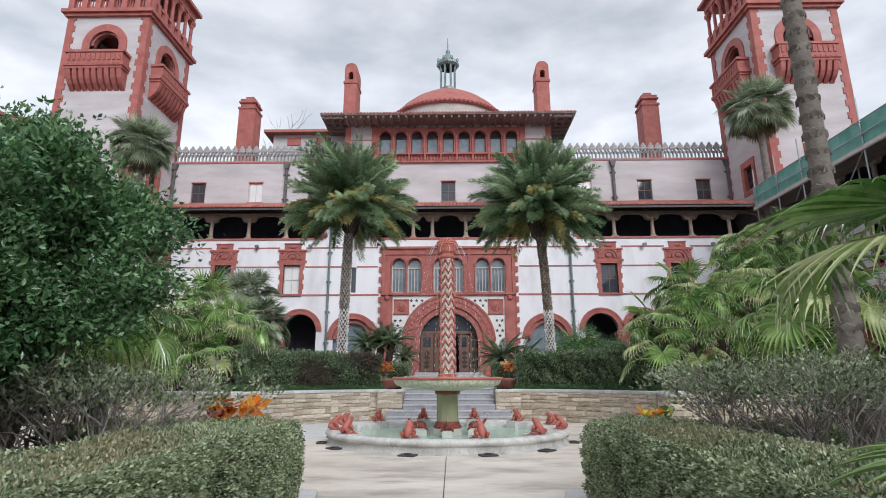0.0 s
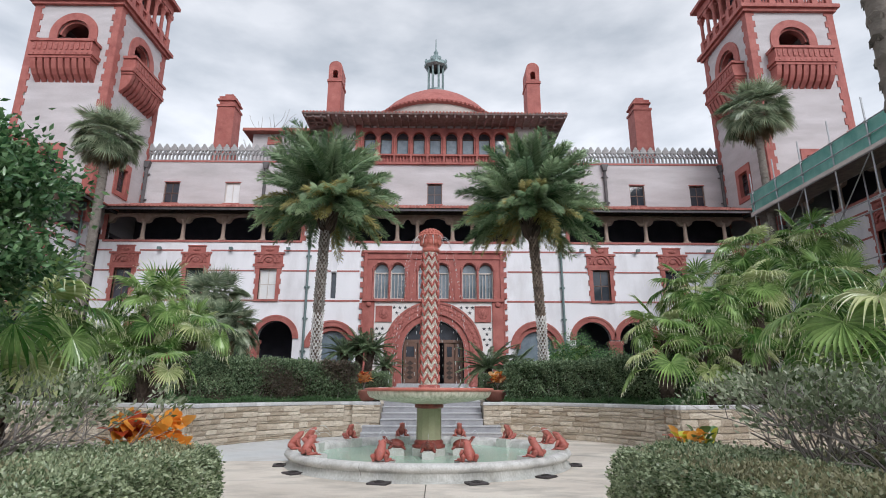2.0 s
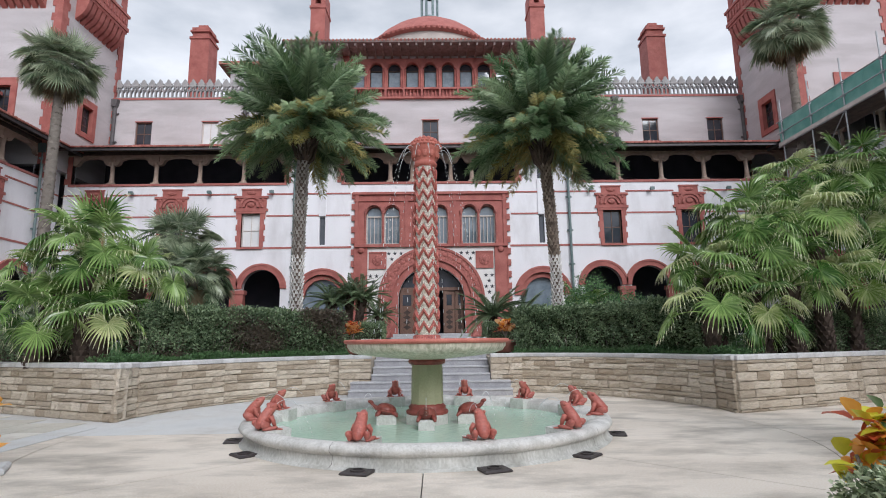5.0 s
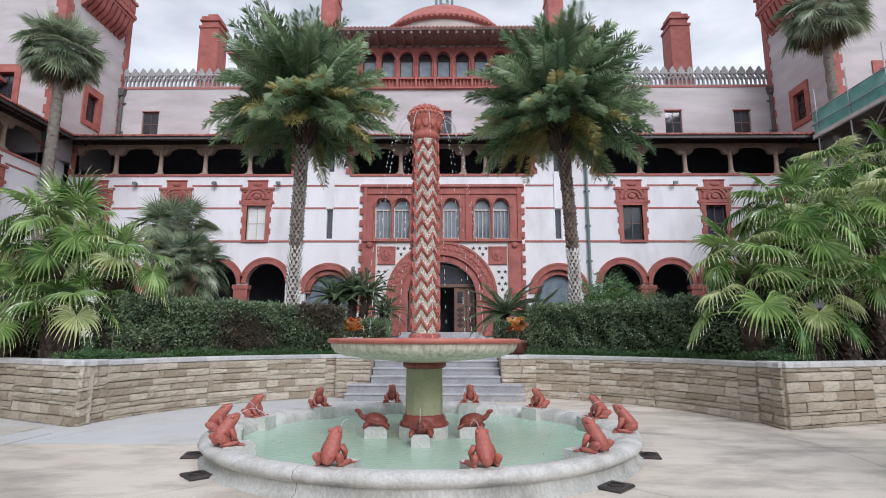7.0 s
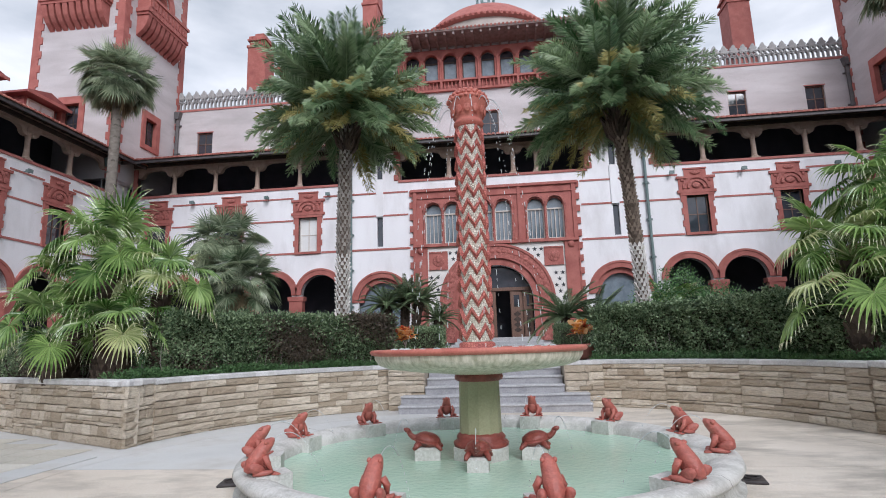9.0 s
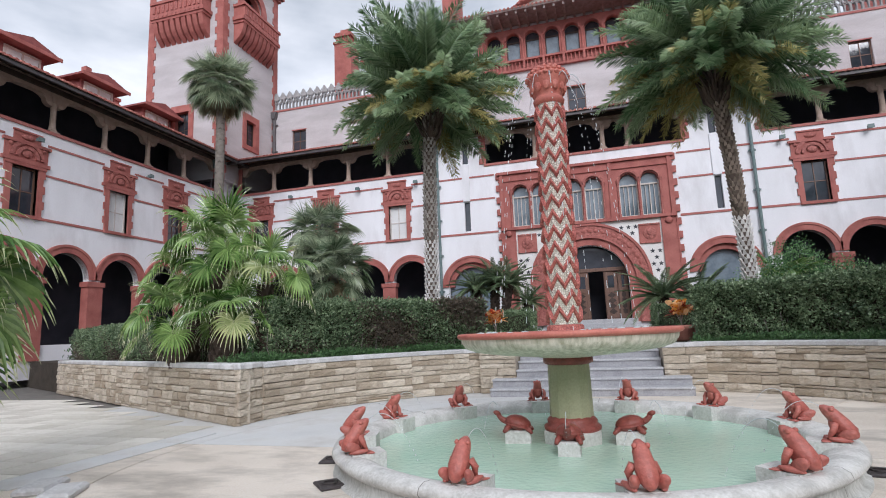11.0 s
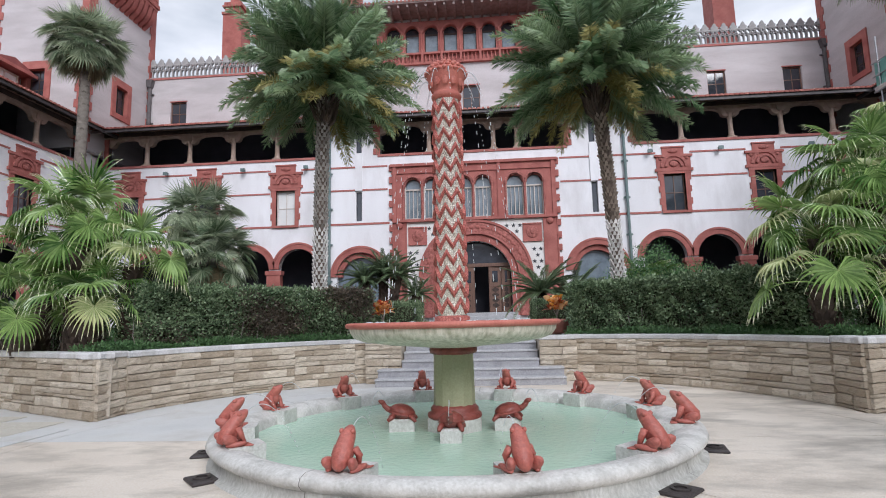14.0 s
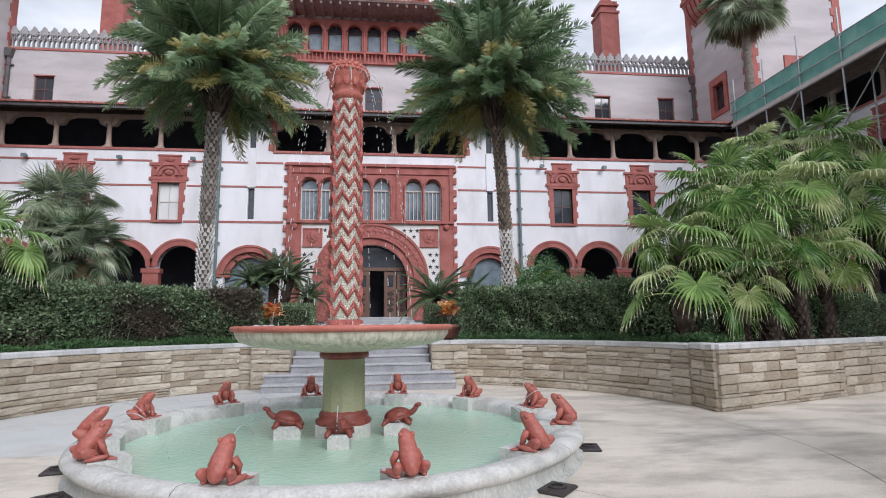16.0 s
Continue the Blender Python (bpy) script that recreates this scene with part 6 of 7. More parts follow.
def ground_cover(side, seed):
    rng = np.random.default_rng(seed)
    n = 16000
    a = radians(10) + rng.random(n) * radians(58)
    r = ARC_R + 0.35 + rng.random(n) ** 1.3 * 0.9
    z = BED_Z + rng.random(n) * (0.12 + 0.14 * np.sin(a * 9 + r * 4) ** 2)
    p = np.stack([side * r * np.cos(a), ARC_C[1] + r * np.sin(a), z], 1)
    g = thing("ground_cover", "low leafy green groundcover on the raised bed", "groundcover", kind="stuff")
    leaves("ground_leaves", leaf_cloud(p, rng.normal(0, 0.7, (n, 3)) + [0, -0.2, 0.8], 0.07, 0.034, rng), GROUNDCOVER, g)


ground_cover(-1, 51)
ground_cover(1, 52)


def lawn(name, label, x0, x1, y0, y1, n, seed, height=0.3):
    rng = np.random.default_rng(seed)
    p = np.stack([rng.uniform(x0, x1, n), rng.uniform(y0, y1, n), np.full(n, BED_Z + 0.01)], 1)
    p[:, 2] += rng.random(n) * height
    g = thing(name, label, "groundcover", kind="stuff")
    leaves("ground_leaves", leaf_cloud(p, rng.normal(0, 0.6, (n, 3)) + [0, 0, 0.9], 0.2, 0.07, rng), GROUNDCOVER, g)


lawn("garden_planting", "low green planting in front of the arcade", -22, -2.6, 10.5, 22.5, 9000, 61, 0.5)
lawn("garden_planting", "low green planting in front of the arcade", 2.6, 22, 10.5, 22.5, 9000, 62, 0.5)


# palms ---------------------------------------------------------------
def pinnate_frond(length, droop, lift, leaflets, leaf_len, seed, width=0.035, vee=0.5, plume=0.8):
    """A feather frond along +x with folded leaflets on both sides of an arching rib."""
    r = random.Random(seed)
    g = Geo()
    rib = []
    for i in range(9):
        t = i / 8
        rib.append(Vector((length * t * (1 - 0.12 * droop * t), 0, lift * length * t - droop * length * t ** 2.2)))
    g.tube(rib, [0.028 * (1 - 0.85 * i / 8) + 0.004 for i in range(9)], 4)

    def at(t):
        k = min(7, int(t * 8))
        return rib[k].lerp(rib[k + 1], t * 8 - k), (rib[k + 1] - rib[k]).normalized()

    for i in range(leaflets):
        t = 0.12 + 0.88 * (i + r.uniform(-0.3, 0.3)) / leaflets
        t = min(max(t, 0.05), 0.999)
        p, way = at(t)
        ln = leaf_len * (0.45 + 0.75 * math.sin(math.pi * min(1, 0.12 + 0.88 * t)) ** 0.7) * r.uniform(0.85, 1.1)
        for s in (-1, 1):
            out = (way * (0.55 + 0.5 * t) + Vector((0, s * 1.0, 0)) + Vector((0, 0, vee + r.uniform(-plume, plume)))).normalized()
            tip = p + out * ln + Vector((0, 0, -0.22 * ln))
            mid = p + out * ln * 0.5
            side = out.cross(Vector((0, 0, 1))).normalized() * width * 0.5
            k = len(g.v)
            g.v += [tuple(p), tuple(mid + side), tuple(tip), tuple(mid - side)]
            g.f += [(k, k + 1, k + 2), (k, k + 2, k + 3)]
    return g


def fan_leaf(radius, stalk, n, spread, el, nod, seed, limp=1.0, cut=0.46):
    """A fan leaf rising from the origin in the xz plane: an arched stalk at elevation el, then a pleated blade
    bent over by nod degrees, whose free segment tips go limp and hang straight down."""
    r = random.Random(seed)
    g = Geo()
    path, p = [Vector((0, 0, 0))], Vector((0, 0, 0))
    for i in range(5):
        e = radians(el - 9 * i)
        p = p + Vector((math.cos(e), 0, math.sin(e))) * stalk / 5
        path.append(p)
    g.tube(path, [0.024, 0.018, 0.015, 0.013, 0.012, 0.011], 5)
    e = radians(el - 36 - nod)
    ax, side = Vector((math.cos(e), 0, math.sin(e))), Vector((0, 1, 0))
    up = ax.cross(side)
    down = Vector((0, 0, -1))
    if up.z < 0 and el > -40:
        up = -up
    steps = (0.03, 0.26, cut, 0.61, 0.71, 0.81, 0.91, 1.0)
    widths = (1.0, 1.0, 0.94, 0.55, 0.4, 0.28, 0.16, 0.03)
    for i in range(n):
        a = radians(-spread + 2 * spread * (i + 0.5) / n)
        da = radians(spread / n) * 0.92
        edge = abs(a) / radians(spread)
        R = radius * (1.0 - 0.18 * edge ** 2) * r.uniform(0.9, 1.06)
        soft = limp * r.uniform(0.55, 1.35)
        flat = ax * math.cos(a) + side * math.sin(a) + up * (0.16 * edge)
        q = p.copy()
        before = 0.0
        k = len(g.v)
        for t, w in zip(steps, widths):
            pull = 0.10 * t + soft * 5.2 * max(0.0, t - cut * 0.92) ** 1.35
            way = (flat + down * pull).normalized()
            q = q + way * (t - before) * R
            before = t
            hw = R * min(t, cut) * math.tan(da) * w
            across = (side * math.cos(a) - ax * math.sin(a)) * hw
            crease = up * (0.8 * hw)
            g.v += [tuple(q - across + crease), tuple(q - crease), tuple(q + across + crease)]
        for j in range(7):
            b = k + 3 * j
            g.f += [(b, b + 1, b + 4, b + 3), (b + 1, b + 2, b + 5, b + 4)]
    return g


def scaled_trunk(height, r0, r1, seed, rows, per, size, lean=(0, 0), flare=0.25):
    """A palm trunk clad in leaf-base scales, with a smooth core."""
    rng = random.Random(seed)
    core, scales = Geo(), Geo()
    rad = lambda t: r0 + (r1 - r0) * t + flare * r0 * math.exp(-t * 12)
    mid = lambda t: (lean[0] * t * t, lean[1] * t * t, height * t)
    core.tube([mid(i / 12) for i in range(13)], [rad(i / 12) for i in range(13)], 16)
    for i in range(rows):
        t = (i + 0.5) / rows
        cx, cy, cz = mid(t)
        for j in range(per):
            a = 2 * math.pi * (j + 0.5 * (i % 2)) / per + rng.uniform(-0.05, 0.05)
            c, s = math.cos(a), math.sin(a)
            r = rad(t)
            w, h, d = size[0] * rng.uniform(0.8, 1.15), size[1] * rng.uniform(0.85, 1.2), size[2] * rng.uniform(0.6, 1.4)
            P = lambda u, o, z: (cx + (r + o) * c - u * s, cy + (r + o) * s + u * c, cz + z)
            scales.add([P(-w, -0.01, -h), P(w, -0.01, -h), P(w * 0.75, d * 0.8, h * 0.3), P(-w * 0.75, d * 0.8, h * 0.3), P(0, d * 1.25, h * 0.95), P(0, 0.0, h * 1.2)],
                       [(0, 1, 2, 3), (3, 2, 4), (1, 5, 4, 2), (0, 3, 4, 5)])
    return core, scales


FRONDS = [mesh_of("frond", pinnate_frond(L, dr, li, 105, 0.42, k, 0.027, ve, 0.95), DATE_LEAF) for k, (L, dr, li, ve) in enumerate(((2.85, 0.42, 0.12, 0.25), (2.8, 0.30, 0.10, 0.3), (2.95, 0.52, 0.16, 0.2), (2.75, 0.20, 0.08, 0.35), (2.8, 0.36, 0.1, 0.25)))]
FRONDS_OLD = [mesh_of("frond", pinnate_frond(2.4, 0.5, 0.05, 80, 0.36, 20 + k, 0.028, 0.2, 1.1), DATE_OLIVE) for k in range(2)]


def date_palm(x, y, top, label, seed, girth, dark, lean):
    r = random.Random(seed)
    palm = thing("date_palm", label, "palm tree", pose(x, y, BED_Z - 0.05), group="date palms by the steps")
    hgt = top - BED_Z
    core, scales = scaled_trunk(hgt, girth * 0.9, girth * 0.8, seed, 64, 9, (0.05, 0.07, 0.05), (lean, 0), flare=0.15)
    trunk = part("trunk", core, PALM_BARK_DARK, palm, "", True)
    upper, lower = Geo(), Geo()
    for i in range(len(scales.v) // 6):
        block = scales.v[6 * i:6 * i + 6]
        (upper if block[0][2] > hgt * 0.44 else lower).add(block, [(0, 1, 2, 3), (3, 2, 4), (1, 5, 4, 2), (0, 3, 4, 5)])
    tagged(part("trunk_cladding", lower, PALM_BARK, trunk, "pale scarred bark"), kind="stuff")
    tagged(part("trunk_cladding", upper, dark, trunk, "old leaf bases"), kind="stuff")
    boots = Geo()
    for k in range(60):
        a, t = r.uniform(0, 6.28), r.uniform(0, 1)
        z = hgt - 0.95 + 1.1 * t
        d = girth * 0.9
        boots.tube([(lean + d * 0.8 * math.cos(a), d * 0.8 * math.sin(a), z), (lean + (d + 0.14) * math.cos(a), (d + 0.14) * math.sin(a), z + 0.16), (lean + (d + 0.2 + 0.25 * t) * math.cos(a), (d + 0.2 + 0.25 * t) * math.sin(a), z + 0.45)], [0.05, 0.04, 0.02], 5)
    part("stalk_stub", boots, PALM_BARK_DARK, palm)
    n = 150
    for k in range(n):
        t = (k + 0.5) / n
        el = 89 - 102 * t ** 0.85 + r.uniform(-9, 9)
        az = k * 137.508 + r.uniform(-12, 12)
        old = t > 0.4 and r.random() < 0.25
        me = r.choice(FRONDS_OLD) if old else r.choice(FRONDS)
        sc = r.uniform(0.9, 1.08) * (1.12 - 0.16 * t)
        m = pose(lean, 0, hgt + 0.10 + 0.22 * (1 - t), 0, 0, az) @ pose(0.12, 0, 0, r.uniform(-25, 25), -el, 0) @ Matrix.Diagonal((sc, sc, sc, 1))
        part("frond", me, DATE_LEAF, palm, m=m)
    return palm


date_palm(-4.53, 8.4, 8.6, "tall date palm with a dense round crown of green fronds", 5, 0.215, GREY_BOOT, 0.12)
date_palm(4.29, 8.25, 8.35, "date palm with dark leaf bases and arching feathery fronds", 9, 0.19, PALM_BOOT, -0.32)


def tipped(me, n, tip_from=10):
    """Gives the ends of a fan's n segments a pale straw colour, the light on their bends painted in."""
    me.materials.append(FAN_TIP)
    first = len(me.polygons) - 14 * n
    for k in range(n):
        for j in range(tip_from, 14):
            me.polygons[first + 14 * k + j].material_index = 1
    return me


BINS = (84, 66, 48, 30, 12, -8, -28)


def fan_set(seed, material, radius, stalk, n, nods, limps, tips=True, spread=152):
    """Leaves for every elevation of a crown, two shapes for each."""
    shelf = {}
    for b, el in enumerate(BINS):
        shelf[el] = []
        for k in range(2):
            me = mesh_of("fan_leaf", fan_leaf(radius * (1 - 0.06 * k), stalk * (1 + 0.15 * k), n, spread, el, nods[b] + 14 * k, seed + 10 * b + k, limps[b] * (0.7 + 0.6 * k)), material)
            shelf[el].append(tipped(me, n) if tips else me)
    return shelf


FAN_GREEN = fan_set(400, FAN_LEAF, 0.86, 0.92, 28, (-16, -2, 26, 42, 30, 10, -8), (0.35, 0.8, 1.2, 1.3, 0.8, 0.3, 0.2))
FAN_PALE = fan_set(500, FAN_LIGHT, 0.84, 0.86, 28, (-12, 4, 32, 46, 34, 14, -4), (0.5, 1.1, 1.5, 1.5, 0.9, 0.3, 0.25))
FAN_SABAL = fan_set(600, SABAL_LEAF, 0.74, 0.8, 26, (-34, -24, -6, 6, 10, 6, 0), (0.1, 0.15, 0.22, 0.4, 0.6, 0.8, 0.8), False, 135)
FAN_DRY = [mesh_of("fan_leaf", fan_leaf(0.75, 0.6, 22, 120, -40, 20, 700 + k, 1.2), DRY_LEAF) for k in range(2)]


def set_leaf(parent, shelf, el, az, z, scale, r, roll=12, x=0, y=0):
    """Sets the leaf whose elevation is nearest, turned to az."""
    near = min(BINS, key=lambda b: abs(b - el))
    m = pose(x, y, z, 0, 0, az) @ pose(0.05, 0, 0, r.uniform(-roll, roll), near - el, 0) @ Matrix.Diagonal((scale, scale, scale, 1))
    part("fan_leaf", r.choice(shelf[near]), FAN_LEAF, parent, m=m)


def crown(parent, z, count, el_hi, el_lo, scale, r, dry_from=0.85, x=0, y=0):
    for k in range(count):
        t = (k + 0.5) / count
        el = el_hi + (el_lo - el_hi) * t + r.uniform(-8, 8)
        az = k * 137.508 + r.uniform(-14, 14)
        sc = scale * r.uniform(0.85, 1.12)
        if t > dry_from:
            part("fan_leaf", r.choice(FAN_DRY), DRY_LEAF, parent, m=pose(x, y, z, r.uniform(-10, 10), r.uniform(-12, 12), az) @ Matrix.Diagonal((sc, sc, sc, 1)))
        else:
            set_leaf(parent, FAN_SABAL, max(el, -34), az, z + 0.15 * (1 - t), sc, r, 20, x, y)


def fan_crown(parent, z, count, scale, r, low=-25):
    """Upright young fans in the middle, nodding ones round them, stiff low ones beneath."""
    for k in range(count):
        t = (k + 0.5) / count
        el = 86 + (low - 86) * t ** 0.95 + r.uniform(-9, 9)
        shelf = FAN_PALE if r.random() < 0.25 else FAN_GREEN
        set_leaf(parent, shelf, el, k * 137.508 + r.uniform(-18, 18), z + 0.2 * (1 - t), scale * r.uniform(0.84, 1.1), r)


def sabal(x, y, z0, top, label, seed, girth=0.29, leaf=1.42, count=88, lean=(0, 0)):
    r = random.Random(seed)
    palm = thing("cabbage_palm", label, "palm tree", pose(x, y, z0), group="cabbage palms")
    core, scales = scaled_trunk(top - z0, girth, girth * 0.8, seed, 46, 7, (0.1, 0.06, 0.012), lean)
    trunk = part("trunk", core, SABAL_BARK, palm, "", True)
    tagged(part("bark", scales, SABAL_BARK, trunk), kind="stuff")
    crown(palm, top - z0, count, 84, -50, leaf, r, 0.86, x=lean[0], y=lean[1])
    return palm


sabal(-19.9, 17.6, BED_Z, 16.1, "tall slender cabbage palm with a round shaggy crown", 13, 0.29, 1.5)
sabal(21.1, 19.3, BED_Z, 19.2, "tall slender cabbage palm with a ragged crown", 14, 0.27, 1.7)
for x, y, top, seed in ((-9.6, 10.6, 5.2, 81), (-8.7, 9.9, 3.8, 82), (-14.0, 10.5, 2.8, 86)):
    sabal(x, y, BED_Z, top, "young cabbage palm with a full shaggy grey-green crown", seed, 0.2, 1.05, 60)
sabal(5.5, -7.4, LOW + 0.05, 13.0, "thick grey palm trunk ringed with old leaf scars", 15, 0.15, 1.4, 40)


def fan_palm(x, y, z0, stem, label, seed, count, scale, el=(78, -38), girth=0.16):
    r = random.Random(seed)
    palm = thing("fan_palm", label, "palm", pose(x, y, z0), group="fan palms")
    core, scales = scaled_trunk(stem, girth, girth * 1.1, seed, max(6, int(stem * 8)), 9, (0.06, 0.08, 0.05))
    trunk = part("trunk", core, PALM_BARK_DARK, palm, "", True)
    tagged(part("trunk_cladding", scales, PALM_BARK_DARK, trunk), kind="stuff")
    fan_crown(palm, stem, count, scale, r, el[1])
    return palm


FAN_LABEL = "bushy fan palm with pleated drooping bright green leaves"
for x, y, stem, seed, count, scale, low in ((-8.4, 3.5, 2.6, 71, 24, 0.95, 5), (-9.6, 4.0, 1.9, 72, 16, 0.88, 5), (-7.4, 3.9, 1.9, 70, 18, 0.88, 8), (-9.3, 3.2, 0.85, 73, 13, 0.9, 4), (-7.8, 3.2, 0.9, 74, 12, 0.86, 8),
                                            (8.3, 3.9, 2.9, 75, 24, 0.98, 5), (10.5, 4.5, 3.3, 78, 26, 1.02, 5), (7.3, 3.9, 2.0, 80, 18, 0.92, 8), (9.3, 3.9, 1.75, 79, 16, 0.95, 5), (6.9, 3.4, 1.05, 77, 12, 0.92, 0), (8.1, 3.3, 0.85, 76, 12, 0.9, 4), (11.9, 5.3, 1.8, 89, 20, 0.95, 0)):
    fan_palm(x, y, BED_Z - 0.03, stem, FAN_LABEL, seed, count, scale, (86, low))
for x, y, stem, seed, count, scale in ((14.1, 10.5, 6.0, 83, 36, 1.2), (17.3, 11.0, 6.6, 84, 40, 1.35), (12.6, 9.0, 3.2, 85, 30, 1.2), (7.0, 15.0, 1.5, 87, 26, 1.05), (16.0, 8.0, 4.2, 88, 30, 1.2)):
    fan_palm(x, y, BED_Z - 0.03, stem, "fan palm with a full crown of hanging green leaves", seed, count, scale, (80, -45))
overhang = thing("fan_palm", "large-leaved fan palm arching over the walk", "palm", pose(3.75, -11.3, LOW + 0.05), group="fan palms")
core, scales = scaled_trunk(2.05, 0.16, 0.17, 91, 14, 9, (0.06, 0.08, 0.05))
part("trunk", core, PALM_BARK_DARK, overhang, "", True)
tagged(part("trunk_cladding", scales, PALM_BARK_DARK, overhang), kind="stuff")
over_rng = random.Random(17)
for k, (az, el, nod, limp, stalk, size) in enumerate(((174, 72, 30, 0.3, 0.75, 1.15), (192, 50, 26, 0.35, 0.7, 1.0), (219, 12, -10, 0.3, 1.5, 0.8))):
    part("fan_leaf", mesh_of("fan_leaf", fan_leaf(size, stalk, 30, 125, el, nod, 190 + k, limp), FAN_LIGHT if k == 1 else FAN_LEAF), FAN_LEAF, overhang, m=pose(0, 0, 2.05 if k < 2 else 1.25, 0, 0, az))
for az, el in ((120, 40), (60, 35), (10, 40), (300, 35), (90, 66)):
    set_leaf(overhang, FAN_GREEN, el, az, 2.05, 1.0, over_rng, 8)
fan_palm(-7.0, -3.7, LOW + 0.05, 2.2, "fan palm standing behind the grey shrub", 93, 24, 1.1, (75, -30))
fan_palm(7.4, -3.9, LOW + 0.05, 2.3, "fan palm with narrow pale leaf tips", 94, 24, 1.1, (75, -30))

CYCAD = [mesh_of("cycad_frond", pinnate_frond(1.25, dr, 0.05, 44, 0.16, 90 + k, 0.018, 0.35, 0.15), CYCAD_LEAF) for k, dr in enumerate((0.35, 0.5, 0.25))]


def cycad(x, y, stems, label, seed, size=1.0):
    r = random.Random(seed)
    c = thing("sago_palm", label, "cycad", pose(x, y, BED_Z), group="sago palms by the entrance")
    for dx, dy, hgt in stems:
        core, scales = scaled_trunk(hgt, 0.16, 0.17, seed, max(5, int(hgt * 9)), 9, (0.05, 0.06, 0.03), (dx * 0.5, dy * 0.5))
        part("stem", core, PALM_BARK_DARK, c, "", True, m=pose(dx, dy, 0))
        tagged(part("trunk_cladding", scales, PALM_BARK_DARK, c, m=pose(dx, dy, 0)), kind="stuff")
        for k in range(34):
            t = (k + 0.5) / 34
            sc = size * r.uniform(0.85, 1.1)
            part("cycad_frond", r.choice(CYCAD), CYCAD_LEAF, c, m=pose(dx * 1.5, dy * 1.5, hgt, 0, 0, k * 137.5) @ pose(0.05, 0, 0, r.uniform(-10, 10), -(66 - 78 * t) + r.uniform(-6, 6), 0) @ Matrix.Diagonal((sc, sc, sc, 1)))


cycad(-3.75, 13.4, ((-0.35, 0, 2.2), (0.15, 0.1, 2.5), (0.55, -0.1, 2.3)), "three-stemmed sago palm with dark trunks", 101)
cycad(-2.35, 14.2, ((0, 0, 1.6),), "small sago palm beside the entrance", 102, 0.8)
cycad(2.6, 13.4, ((0, 0, 1.5),), "broad sago palm with arching dark fronds", 103, 1.35)
cycad(3.9, 14.6, ((0, 0, 1.3),), "broad sago palm with arching dark fronds", 104, 1.3)


# shrubs and trees ------------------------------------------------------
def branches(g, p, way, length, radius, depth, r, tips, spread=0.75, up=0.15):
    q = [Vector(p)]
    w = Vector(way).normalized()
    n = 4
    for i in range(n):
        w = (w + Vector((r.uniform(-1, 1), r.uniform(-1, 1), r.uniform(-1, 1) + up)) * 0.22).normalized()
        q.append(q[-1] + w * length / n)
    g.tube(q, [radius * (1 - 0.45 * i / n) for i in range(n + 1)], 5 if radius > 0.012 else 3, False)
    if depth == 0:
        tips.append((q[-1], w))
        return
    for k in range(r.choice((2, 3, 3))):
        s = r.choice((2, 3, 4))
        d = (w + Vector((r.uniform(-1, 1), r.uniform(-1, 1), r.uniform(-0.6, 1))) * spread).normalized()
        branches(g, q[s], d, length * r.uniform(0.6, 0.85), radius * 0.58, depth - 1, r, tips, spread, up)


def grey_shrub(x, y, label, seed, reach, height, count, lush):
    r = random.Random(seed)
    rng = np.random.default_rng(seed)
    sh = thing("shrub", label, "shrub", pose(x, y, LOW + 0.05))
    g, tips = Geo(), []
    for k in range(count):
        a = 6.28 * k / count + r.uniform(-0.3, 0.3)
        d = r.uniform(0.2, 1.0)
        base = (reach[0] * 0.62 * d * math.cos(a), reach[1] * 0.62 * d * math.sin(a), 0)
        branches(g, base, (math.cos(a) * 0.55, math.sin(a) * 0.55, 1.0), height * 0.5, 0.026, 3, r, tips, 0.8, 0.05)
    flat = lambda z: z if z < 0.78 * height else 0.78 * height + 0.3 * height * math.tanh((z - 0.78 * height) / (0.55 * height))
    g.v = [(vx, vy, flat(vz)) for vx, vy, vz in g.v]
    tips = [(Vector((p.x, p.y, flat(p.z))), w) for p, w in tips]
    part("twig_tangle", g, TWIG, sh, "bare tangled grey twigs")
    pts, ways = [], []
    for p, w in tips:
        hgt = p.z / height
        m = lush if hgt > 0.68 else (2 if hgt > 0.45 else 0)
        for _ in range(m):
            pts.append(p + Vector((r.gauss(0, 0.05), r.gauss(0, 0.05), r.gauss(0, 0.04))))
            ways.append(w + Vector((r.gauss(0, 0.6), r.gauss(0, 0.6), r.gauss(0.2, 0.5))))
    leaves("shrub_leaves", leaf_cloud(np.array(pts), np.array(ways), 0.06, 0.032, rng), SHRUB_LEAF, sh)


grey_shrub(-4.45, -8.35, "sparse grey shrub of tangled bare twigs and pale leaves", 111, (1.6, 0.8), 1.75, 38, 17)
grey_shrub(4.45, -8.4, "sparse grey shrub of tangled bare twigs and pale leaves", 112, (1.6, 0.8), 1.72, 38, 17)
grey_shrub(6.4, -7.9, "grey-leaved shrub of tangled twigs", 113, (1.2, 1.1), 1.65, 22, 14)
grey_shrub(-6.3, -8.2, "grey-leaved shrub of tangled twigs", 114, (1.2, 1.1), 1.65, 22, 14)


